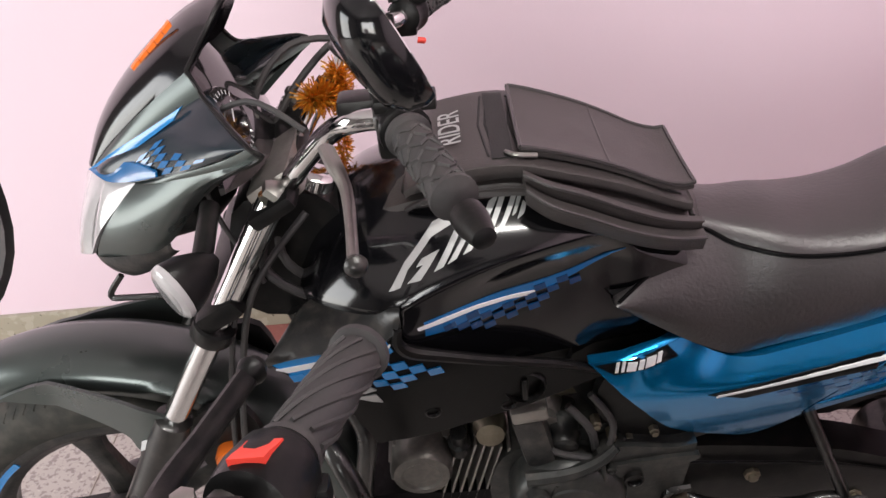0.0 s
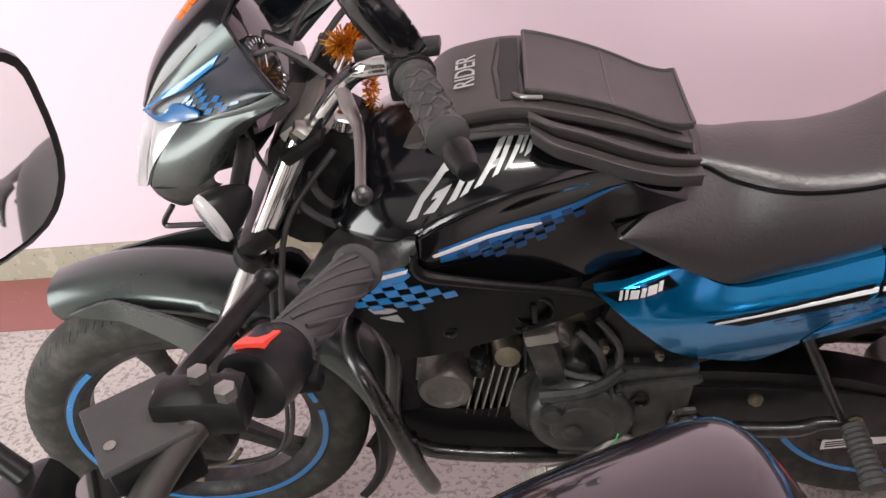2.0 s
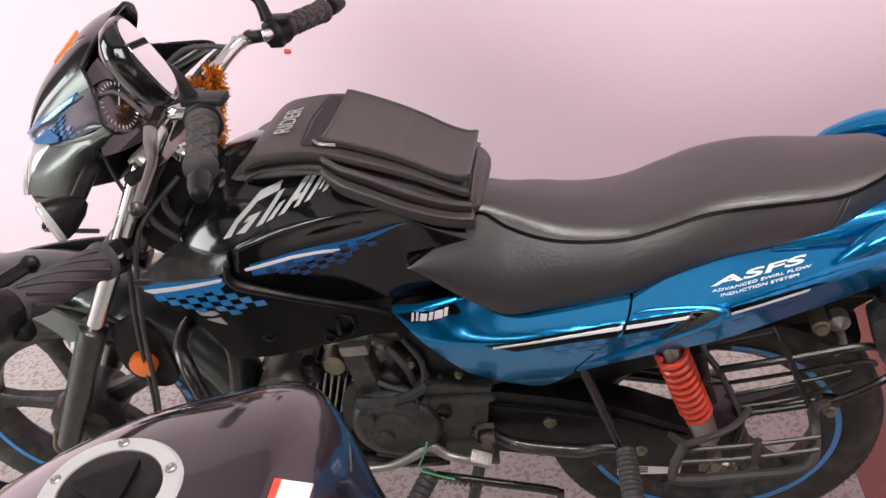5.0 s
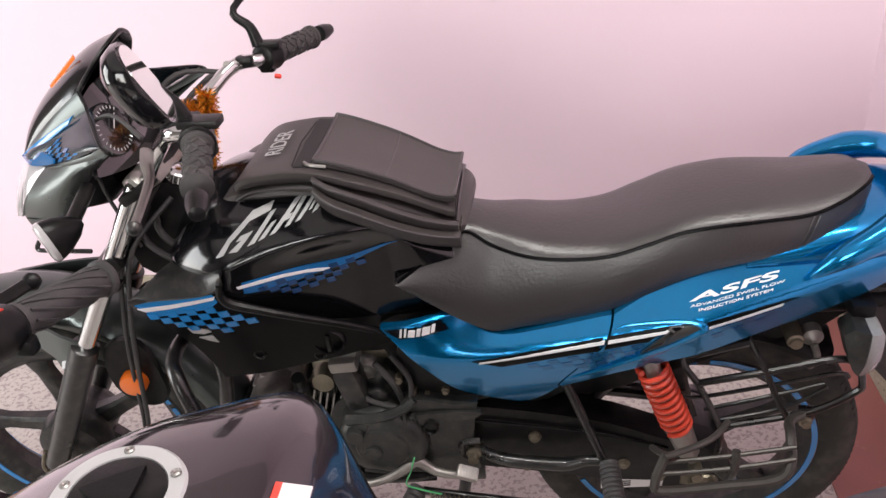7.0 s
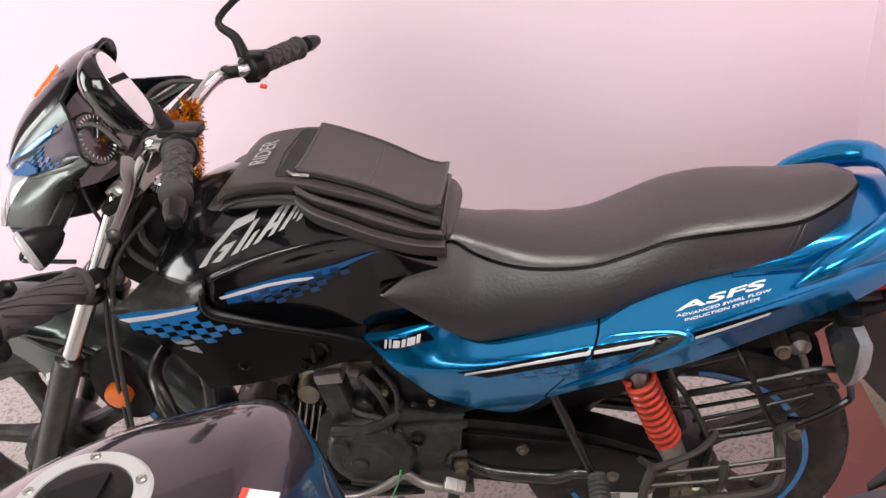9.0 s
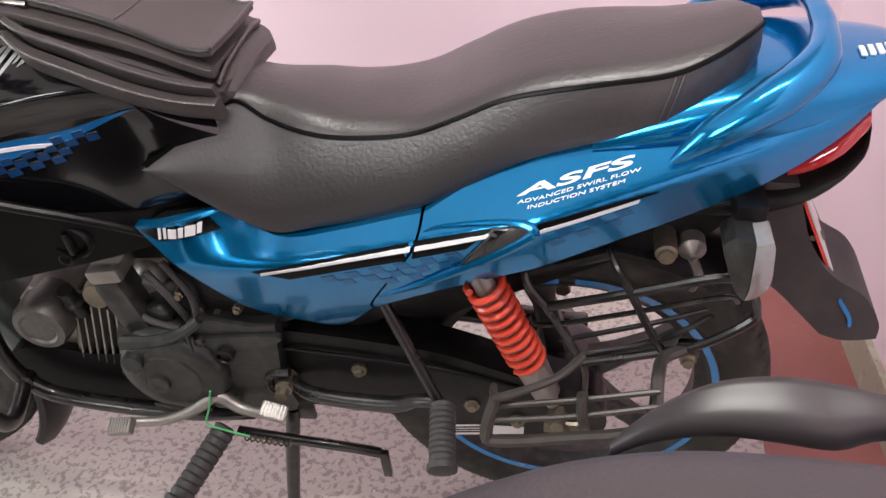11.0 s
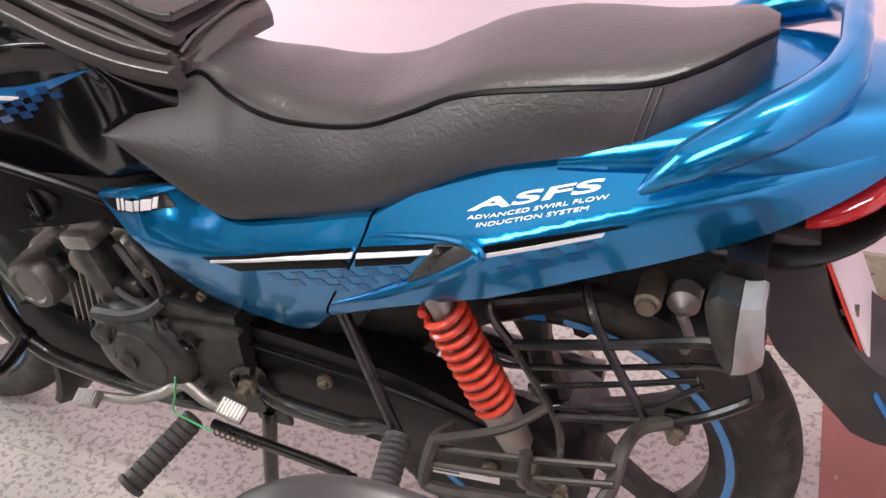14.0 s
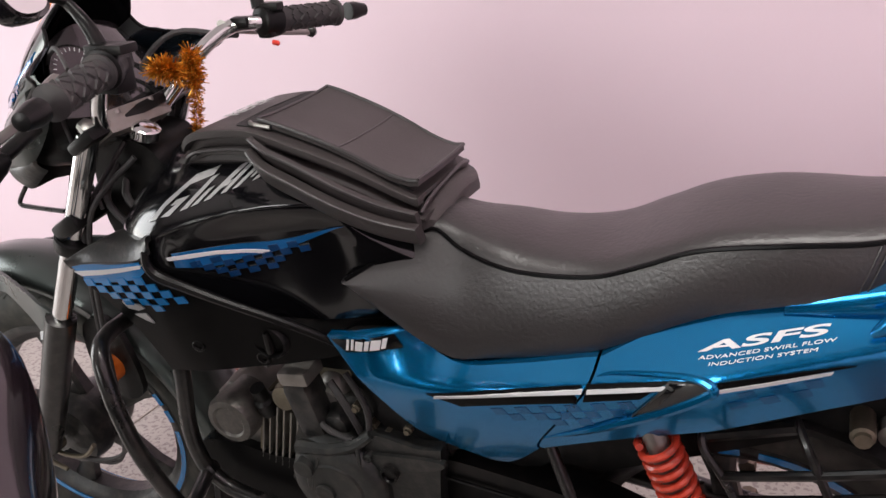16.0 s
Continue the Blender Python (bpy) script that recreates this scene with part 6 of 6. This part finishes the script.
box("side_stand_foot", (0.35, -0.142, 0.235), (0.014, 0.012, 0.06), TUBEBLK, bike, 0.003)
tube("stand_spring", [(0.13 + 0.0013 * k, -0.152 + 0.0055 * math.cos(k * 0.9), 0.298 - 0.0002 * k + 0.0055 * math.sin(k * 0.9)) for k in range(60)], 0.0016, BRASS, bike, 5, 1)
# saree guard and foot rest cage
cage = new("side_guard")
cage.parent = bike
tagged(cage, "black wire saree guard with a foot rest")
Y1 = -0.12
for name, pts, r in (("guard_bar", [(0.606, Y1, 0.578), (0.716, Y1, 0.607), (0.815, Y1, 0.636), (0.85, Y1, 0.625), (0.867, Y1, 0.584), (0.861, Y1, 0.561), (0.809, Y1, 0.518), (0.739, Y1, 0.493), (0.65, Y1, 0.47)], 0.0062),
                     ("guard_upright", [(0.58, -0.1, 0.628), (0.583, Y1 + 0.005, 0.613), (0.612, Y1, 0.567), (0.652, Y1, 0.474), (0.658, Y1, 0.427), (0.655, -0.115, 0.38)], 0.0057),
                     ("guard_upright", [(0.683, -0.085, 0.655), (0.694, -0.105, 0.64), (0.71, Y1, 0.613), (0.734, Y1, 0.555), (0.758, Y1, 0.503)], 0.0057),
                     ("guard_top", [(0.584, -0.1, 0.622), (0.684, -0.095, 0.652)], 0.009),
                     ("guard_wire", [(0.583, Y1, 0.561), (0.6, Y1, 0.543), (0.705, Y1, 0.569), (0.821, Y1, 0.604), (0.844, Y1, 0.596)], 0.0036),
                     ("guard_wire", [(0.623, Y1, 0.514), (0.739, Y1, 0.553), (0.809, Y1, 0.581)], 0.0036),
                     ("guard_wire", [(0.644, Y1, 0.485), (0.751, Y1, 0.52), (0.815, Y1, 0.572)], 0.0036),
                     ("foot_frame", [(0.535, -0.16, 0.46), (0.545, -0.22, 0.515), (0.56, -0.225, 0.523), (0.62, -0.2, 0.53), (0.655, -0.16, 0.53)], 0.0057),
                     ("foot_frame", [(0.548, -0.222, 0.518), (0.533, -0.235, 0.465), (0.545, -0.24, 0.447), (0.64, -0.242, 0.466), (0.72, -0.242, 0.485), (0.742, -0.232, 0.508), (0.748, -0.19, 0.53), (0.758, -0.145, 0.515), (0.785, -0.122, 0.508)], 0.0085),
                     ("foot_wire", [(0.545, -0.226, 0.503), (0.64, -0.228, 0.523), (0.748, -0.222, 0.542)], 0.004),
                     ("foot_wire", [(0.538, -0.232, 0.48), (0.64, -0.235, 0.5), (0.748, -0.23, 0.522)], 0.004),
                     ("foot_stay", [(0.655, -0.23, 0.54), (0.655, -0.235, 0.5), (0.66, -0.19, 0.42), (0.655, -0.13, 0.37)], 0.007)):
    tube(name, pts, r, FOOTSTEEL if name.startswith("foot") else TUBEBLK, cage, 8)
lathe("guard_bolt", (0.792, -0.115, 0.492), (0.792, -0.15, 0.492), [(0, 0.012), (0.012, 0.012), (0.014, 0.008), (0.02, 0.008)], BRASS, cage, 6)
box("guard_lug", (0.792, -0.117, 0.505), (0.03, 0.012, 0.03), TUBEBLK, cage, 0.004)
# tail bracket, mud flap, plate
panel("mud_flap", smooth2([(0.83, 0.74), (0.9, 0.74), (0.929, 0.647), (0.965, 0.595), (1.01, 0.56), (1.039, 0.51), (1.042, 0.479), (1.0, 0.477), (0.968, 0.489), (0.9135, 0.553), (0.8766, 0.5945), (0.852, 0.66)], (0, 1, 6, 8)), lambda x, z: 0.055 + 0.012 * math.cos((x - 0.95) * 9), RUBBER, bike, 0.12, 0, -1, "black rear mud flap")
panel("flap_mark", smooth2([(0.979, 0.553), (0.982, 0.556), (0.993, 0.539), (1.001, 0.523), (1.004, 0.508), (1.0, 0.507), (0.996, 0.523), (0.987, 0.538)], ()), lambda x, z: 0.058 + 0.012 * math.cos((x - 0.95) * 9), DECALBLUE, bike, 0.003, 0, -1, "small blue squiggle decal")
plate = new("number_plate")
plate.parent = bike
TILT_P = Matrix.Rotation(radians(-24), 3, "Y")
box("plate", (0.945, 0.01, 0.64), (0.004, 0.13, 0.17), PALEPLATE, plate, 0.003, TILT_P, "white number plate with a red edge")
box("plate_edge", (0.941, 0.01, 0.64), (0.003, 0.134, 0.174), REDSW, plate, 0.001, TILT_P)
for k in range(2):
    box("plate_bar", (0.948 - 0.02 * k, 0.01, 0.615 + 0.045 * k), (0.003, 0.1, 0.028), PLASTIC, plate, 0.0, TILT_P)
tube("plate_bolt", [(0.91, -0.04, 0.635), (0.95, -0.04, 0.64)], 0.007, BRASS, plate, 6, 1)
lathe("seat_lock", (0.752, -0.06, 0.665), (0.752, -0.125, 0.665), [(0, 0.014), (0.05, 0.014), (0.052, 0.01), (0.058, 0.01)], BRASS, bike, 12)
lathe("seat_lock", (0.785, -0.05, 0.655), (0.785, -0.11, 0.655), [(0, 0.017), (0.04, 0.017), (0.043, 0.012), (0.05, 0.004)], ALU, bike, 16)
tube("lock_cable", [(0.785, -0.1, 0.65), (0.795, -0.1, 0.62), (0.79, -0.09, 0.59)], 0.006, ALU, bike, 8)

# ---- the dark motorcycle parked alongside ----
BIKE2 = pose(0, 0.42, 0, 3, 0, 0)
bike2 = thing("motorcycle", "dark glossy motorcycle with a silver fuel cap, parked alongside", "motorcycle", BIKE2)
DARK = mat("dark_plum_paint", (0.016, 0.011, 0.014), 0.16, vary=0.15, scale=5, coat=1.0, rvary=0.05)
DULLBAR = mat("dull_bar_paint", (0.05, 0.046, 0.044), 0.45, metal=0.6, vary=0.2, scale=20)
RAIL = mat("satin_rail_paint", (0.028, 0.025, 0.027), 0.36, vary=0.12, scale=9, rvary=0.08)
VINYL2 = mat("matt_seat_vinyl", (0.04, 0.035, 0.038), 0.5, vary=0.15, scale=9, bump=0.25, bscale=260)
TANK2 = [(-0.215, 0.8, 0.84, 0.86, 0.05), (-0.18, 0.78, 0.85, 0.895, 0.08), (-0.12, 0.765, 0.86, 0.935, 0.108), (-0.055, 0.755, 0.87, 0.968, 0.135), (0.005, 0.75, 0.875, 0.988, 0.16), (0.07, 0.747, 0.883, 0.995, 0.185), (0.115, 0.745, 0.885, 0.996, 0.2), (0.142, 0.745, 0.88, 0.99, 0.19), (0.165, 0.75, 0.86, 0.965, 0.168), (0.195, 0.755, 0.83, 0.91, 0.135), (0.24, 0.76, 0.8, 0.84, 0.095)]


def tank2_ring(row):
    x, zb, zw, zt, w = row
    half = [(w * (0.9 + 0.1 * math.sin(t * math.pi / 2)), zb + (zw - zb) * t) for t in (0, 0.2, 0.4, 0.6, 0.8)]
    half += [(w * math.cos(a) ** 0.6, zw + (zt - zw) * math.sin(a) ** 0.9) for a in (math.pi / 2 * k / 9 for k in range(9))]
    return [Vector((x, y, z)) for y, z in half + [(0, zt)]] + [Vector((x, -y, z)) for y, z in half[::-1]]


bm = bmesh.new()
add_rings(bm, [tank2_ring(r) for r in dense(TANK2, 5)])
part("fuel_tank", bm, DARK, bike2, "dark glossy fuel tank")
capo = Vector((0.024, 0.005, 0.9895))
capn = Vector((0.02, 0, 1)).normalized()
cap = lathe("cap_ring", capo, capo + capn, [(0, 0.055), (0.006, 0.055), (0.009, 0.052), (0.009, 0.04), (0.006, 0.039)], SILVERDECAL, bike2, 48, "silver fuel cap ring")
lathe("fuel_cap", capo, capo + capn, [(0, 0.039), (0.008, 0.039), (0.0095, 0.036), (0.0095, 0.004)], PLASTIC, bike2, 40, "black locking fuel cap")
bm = bmesh.new()
star = [(0.03 if k % 2 else 0.016) for k in range(6)]
add_rings(bm, [[capo + Vector((math.cos(k * math.pi / 3) * r, math.sin(k * math.pi / 3) * r, h)) for k, r in enumerate(star)] for h in (0.009, 0.014)])
part("key_flap", bm, PLASTIC, bike2, "raised key flap")
for k in range(5):
    a = 0.5 + 2 * math.pi * k / 5
    p = capo + Vector((math.cos(a) * 0.0465, math.sin(a) * 0.0465, 0.0085))
    lathe("cap_bolt", p, p + capn, [(0, 0.0045), (0.002, 0.0045), (0.003, 0.003), (0.0015, 0.0015)], STEEL, cap, 10)
box("sticker", (0.16, 0.018, 0.9865), (0.03, 0.022, 0.003), PALEPLATE, bike2, 0.0005, Matrix.Rotation(radians(8), 3, "Y"), "small white warning sticker")
box("sticker_edge", (0.148, 0.018, 0.9885), (0.006, 0.022, 0.003), REDSW, bike2, 0.0005, Matrix.Rotation(radians(8), 3, "Y"))
for s in (-1, 1):
    panel("tank_shroud", smooth2([(-0.36, 0.8), (-0.27, 0.87), (-0.18, 0.85), (-0.12, 0.78), (-0.15, 0.66), (-0.26, 0.68)], (0,)), lambda x, z: 0.11 + 0.1 * min(1, max(0, x + 0.36)), DARK, bike2, 0.01, 0.02, s, "dark tank shroud")
    panel("side_cover", smooth2([(0.2, 0.74), (0.4, 0.73), (0.62, 0.8), (0.66, 0.74), (0.45, 0.58), (0.25, 0.58)], ()), lambda x, z: 0.12, DARK, bike2, 0.012, 0.03, s, "dark side cover")
    panel("tail_side", smooth2([(0.56, 0.82), (0.7, 0.86), (0.9, 0.868), (1.04, 0.88), (1.03, 0.86), (0.9, 0.81), (0.62, 0.76)], (3,)), lambda x, z: 0.125 - 0.06 * max(0, x - 0.8), DARK, bike2, 0.012, 0.03, s, "dark tail panel")
    # a broad blade that narrows behind the seat's step
    bm = bmesh.new()
    rings = []
    for x, y, z, ry, rz in dense([(0.668, 0.155, 0.875, 0.003, 0.003), (0.684, 0.156, 0.89, 0.006, 0.004), (0.702, 0.156, 0.902, 0.009, 0.005), (0.724, 0.156, 0.91, 0.012, 0.005), (0.75, 0.155, 0.912, 0.014, 0.006), (0.776, 0.154, 0.91, 0.014, 0.006), (0.8, 0.155, 0.91, 0.009, 0.006), (0.84, 0.153, 0.904, 0.008, 0.006), (0.9, 0.144, 0.9, 0.008, 0.006), (0.98, 0.12, 0.897, 0.008, 0.006), (1.03, 0.09, 0.895, 0.008, 0.006)], 4):
        rings.append([Vector((x, s * (y + ry * math.copysign(abs(math.cos(a)) ** 0.7, math.cos(a))), z + rz * math.copysign(abs(math.sin(a)) ** 0.8, math.sin(a)) + 0.55 * ry * math.cos(a))) for a in (2 * math.pi * k / 18 for k in range(18))])
    add_rings(bm, rings)
    part("grab_rail", bm, RAIL, bike2, "dark satin grab rail blade")
    lathe("rail_bolt", (0.728, s * 0.135, 0.886), (0.728, s * 0.1, 0.9), [(0, 0.008), (0.004, 0.008), (0.006, 0.005)], PLASTIC, bike2, 12)
SEAT2 = [(0.24, 0.75, 0.8, 0.815, 0.085), (0.33, 0.735, 0.805, 0.822, 0.108), (0.4, 0.735, 0.805, 0.82, 0.113), (0.473, 0.745, 0.82, 0.843, 0.115), (0.55, 0.77, 0.86, 0.886, 0.115), (0.61, 0.8, 0.9, 0.926, 0.114), (0.66, 0.825, 0.925, 0.949, 0.113), (0.72, 0.84, 0.935, 0.959, 0.111), (0.82, 0.85, 0.93, 0.954, 0.105), (0.92, 0.86, 0.92, 0.94, 0.09), (0.99, 0.875, 0.915, 0.925, 0.06)]
bm = bmesh.new()
add_rings(bm, [[Vector((x, w * math.copysign(abs(math.cos(a)) ** 0.55, math.cos(a)), (zb + zc) / 2 + (zc - zb) / 2 * math.copysign(abs(math.sin(a)) ** 0.6, math.sin(a)))) for a in (2 * math.pi * k / 30 for k in range(30))] for x, zb, zp, zc, w in dense(SEAT2, 5)])
part("seat", bm, VINYL2, bike2, "matt dark stepped seat")
# bars
for s in (-1, 1):
    tube("handlebar", [(-0.245, 0, 0.98), (-0.25, s * 0.04, 0.985), (-0.235, s * 0.09, 1.005), (-0.205, s * 0.14, 1.025), (-0.175, s * 0.2, 1.02), (-0.15, s * 0.28, 0.998)], 0.011, DULLBAR, bike2, 14, 6, "dull metal handlebar half")
    g0, g1 = Vector((-0.17, s * 0.205, 1.013)), Vector((-0.138, s * 0.32, 0.99))
    d = (g1 - g0).normalized()
    grip = lathe("grip", g0, g1, [(0, 0.012), (0.001, 0.021), (0.006, 0.021), (0.008, 0.017), (0.05, 0.0185), (0.118, 0.0175), (0.12, 0.022), (0.126, 0.022), (0.128, 0.014)], RUBBER, bike2, 24, "black rubber grip")
    u = d.orthogonal().normalized()
    v = d.cross(u)
    for k in range(9):
        tube("grip_ridge", [g0 + d * (0.012 + 0.102 * q / 14) + (u * math.cos(k * 0.698 + q * 0.17) + v * math.sin(k * 0.698 + q * 0.17)) * 0.0182 for q in range(15)], 0.0019, RUBBER, grip, 5, 1)
    h0 = g0 - d * 0.05
    lathe("switch_housing", h0, g0, [(0, 0.016), (0.003, 0.026), (0.02, 0.028), (0.042, 0.026), (0.05, 0.021)], PLASTIC, bike2, 24, "black switch housing")
    if s > 0:
        bm = bmesh.new()
        rings = [[h0 + d * (0.014 + 0.022 * t) + Vector((x, 0, z)) for x, z in ((-0.01, 0.02), (0.01, 0.022), (0.01, 0.0285 + 0.002 * math.cos(math.pi * t)), (-0.01, 0.0285 + 0.002 * math.cos(math.pi * t)))] for t in (0, 0.25, 0.5, 0.75, 1)]
        add_rings(bm, rings)
        part("stop_switch", bm, REDSW, bike2, "red engine stop switch")
        box("start_button", tuple(h0 + d * 0.035 + Vector((0.02, 0, -0.018))), (0.02, 0.016, 0.018), PLASTIC, bike2, 0.004)
    pc = h0 - d * 0.02
    box("lever_perch", tuple(pc + Vector((-0.018, 0, 0.004))), (0.06, 0.03, 0.03), PLASTIC, bike2, 0.006)
    for k in (-1, 1):
        lathe("perch_bolt", pc + Vector((0.004 - 0.022 * (k > 0), 0.008 * k, 0.018)), pc + Vector((0.004 - 0.022 * (k > 0), 0.008 * k, 0.04)), [(0, 0.007), (0.008, 0.007), (0.009, 0.003)], STEEL, bike2, 6)
    tube("lever", [pc + Vector((-0.04, 0, 0.0)), pc + d * 0.05 + Vector((-0.06, 0, -0.004)), pc + d * 0.1 + Vector((-0.062, 0, 0.0)), pc + d * 0.165 + Vector((-0.064, 0, 0.006))], [0.012, 0.009, 0.008, 0.008], PLASTIC, bike2, 10, 5, "black hand lever", 0.6)
    lathe("lever_ball", pc + d * 0.16 + Vector((-0.064, 0, 0.006)), pc + d * 0.2 + Vector((-0.064, 0, 0.008)), [(0, 0.004), (0.004, 0.009), (0.01, 0.011), (0.017, 0.008), (0.02, 0.003)], PLASTIC, bike2, 14)
    mc = Vector((-0.315, s * 0.155, 1.195))
    tube("mirror_stem", [Vector((-0.31, s * 0.1, 1.0)), Vector((-0.36, s * 0.12, 1.07)), mc + Vector((-0.03, 0, -0.045))], [0.009, 0.006, 0.006], PLASTIC, bike2, 10)
    mn = Vector((0.8, -s * 0.55, 0.1)).normalized()
    mu = (Vector((0, 0, 1)) - mn * mn.z).normalized()
    mr = mn.cross(mu)
    oval = smooth2([(-0.075, 0.02), (-0.068, 0.05), (-0.02, 0.058), (0.06, 0.05), (0.078, 0.03), (0.074, -0.02), (0.05, -0.052), (-0.03, -0.056), (-0.066, -0.03)], ())
    bm = bmesh.new()
    add_rings(bm, [[mc + mr * px * sc + mu * pz * sc + mn * dep for px, pz in oval] for dep, sc in ((0.0, 0.94), (0.003, 1.0), (-0.006, 1.03), (-0.02, 0.9), (-0.032, 0.5))])
    part("mirror_shell", bm, PLASTIC, bike2, "black mirror shell")
    bm = bmesh.new()
    add_rings(bm, [[mc + mr * px * 0.93 + mu * pz * 0.93 + mn * dep for px, pz in oval] for dep in (0.002, 0.004)])
    part("mirror_glass", bm, MIRROR, bike2)
# brake fluid reservoir on the right
res = part("reservoir", (lambda b: (add_box(b, -0.248, 0.128, 1.005, 0.055, 0.06, 0.04, 0.005, Matrix.Rotation(radians(35), 3, "Z")), b)[1])(bmesh.new()), PLASTIC, bike2, "black brake fluid reservoir")
part("reservoir_lid", (lambda b: (add_box(b, -0.248, 0.128, 1.028, 0.059, 0.064, 0.006, 0.002, Matrix.Rotation(radians(35), 3, "Z")), b)[1])(bmesh.new()), RUBBER, res, "dusty reservoir lid with raised writing")
for dx, dy in ((-0.028, -0.018), (0.028, 0.018)):
    lathe("lid_screw", (-0.248 + dx * 0.3, 0.128 + dy * 1.2, 1.031), (-0.248 + dx * 0.3, 0.128 + dy * 1.2, 1.055), [(0, 0.004), (0.0015, 0.004), (0.0016, 0.001)], STEEL, res, 10)
lathe("cap_post", (-0.23, 0.145, 1.015), (-0.23, 0.145, 1.05), [(0, 0.011), (0.02, 0.011), (0.022, 0.008)], PLASTIC, bike2, 16)
tube("cable_adjuster", [(-0.262, 0.085, 1.0), (-0.285, 0.06, 0.99)], 0.006, STEEL, bike2, 8, 1)
tube("cable", [(-0.285, 0.06, 0.99), (-0.33, 0.03, 1.0), (-0.36, 0.02, 0.93), (-0.34, 0.03, 0.8)], 0.005, RUBBER, bike2, 8)
box("instrument_cluster", (-0.34, 0.03, 0.985), (0.1, 0.17, 0.035), PLASTIC, bike2, 0.01, Matrix.Rotation(radians(-25), 3, "Y"), "black instrument cluster")
lathe("cluster_bolt", (-0.315, 0.1, 1.002), (-0.31, 0.1, 1.02), [(0, 0.008), (0.004, 0.008), (0.005, 0.003)], STEEL, bike2, 12)
# headlamp, fork, wheels, engine
lathe("headlamp", (-0.36, 0, 0.93), (-0.5, 0, 0.91), [(0, 0.05), (0.03, 0.085), (0.1, 0.092), (0.115, 0.08), (0.125, 0.03)], CLEAR, bike2, 32, "clear round headlamp")
for s in (-1, 1):
    tube("fork_tube", [(-0.262, s * 0.09, 1.01), (-0.47, s * 0.09, 0.64)], 0.0165, CHROME, bike2, 14, 1)
    tube("fork_slider", [(-0.465, s * 0.09, 0.65), (-0.645, s * 0.09, 0.315)], 0.025, TUBEBLK, bike2, 16, 1)
    tube("swing_arm", [(0.16, s * 0.09, 0.385), (0.4, s * 0.095, 0.36), (0.66, s * 0.095, 0.318)], 0.021, TUBEBLK, bike2, 12)
    lathe("shock_absorber", (0.52, s * 0.13, 0.7), (0.63, s * 0.13, 0.36), [(0, 0.015), (0.02, 0.028), (0.24, 0.028), (0.25, 0.02), (0.35, 0.018)], PLASTIC, bike2, 20)
    tube("frame_tube", [(-0.29, s * 0.04, 0.82), (-0.23, s * 0.08, 0.45), (-0.1, s * 0.09, 0.3), (0.16, s * 0.1, 0.3), (0.3, s * 0.1, 0.6)], 0.014, TUBEBLK, bike2, 10)
tube("spine", [(-0.28, 0, 0.9), (-0.1, 0, 0.8), (0.3, 0, 0.74), (0.95, 0, 0.86)], 0.025, TUBEBLK, bike2, 12)
panel("engine", smooth2([(-0.16, 0.42), (-0.14, 0.56), (0.02, 0.6), (0.2, 0.55), (0.24, 0.42), (0.16, 0.31), (-0.05, 0.3)], ()), lambda x, z: 0.13, ENGBLK, bike2, 0.26, 0, -1, "black engine")
wheel(-0.632, 0.314, 0, 0.312, "front wheel", bike2)
wheel(0.63, 0.314, 0, 0.312, "rear wheel", bike2)
tube("side_stand", [(0.1, -0.12, 0.3), (0.16, -0.22, 0.12), (0.18, -0.25, 0.02)], 0.011, TUBEBLK, bike2, 10)
bm = bmesh.new()
add_rings(bm, [[Vector((-0.632 + math.cos(a) * r, y, 0.314 + math.sin(a) * r)) for y, r in ((-0.062, 0.335), (-0.05, 0.36), (0, 0.37), (0.05, 0.36), (0.062, 0.335), (0, 0.362))] for a in (radians(120 - 5 * k) for k in range(24))])
part("front_mudguard", bm, DARK, bike2, "dark front mudguard")
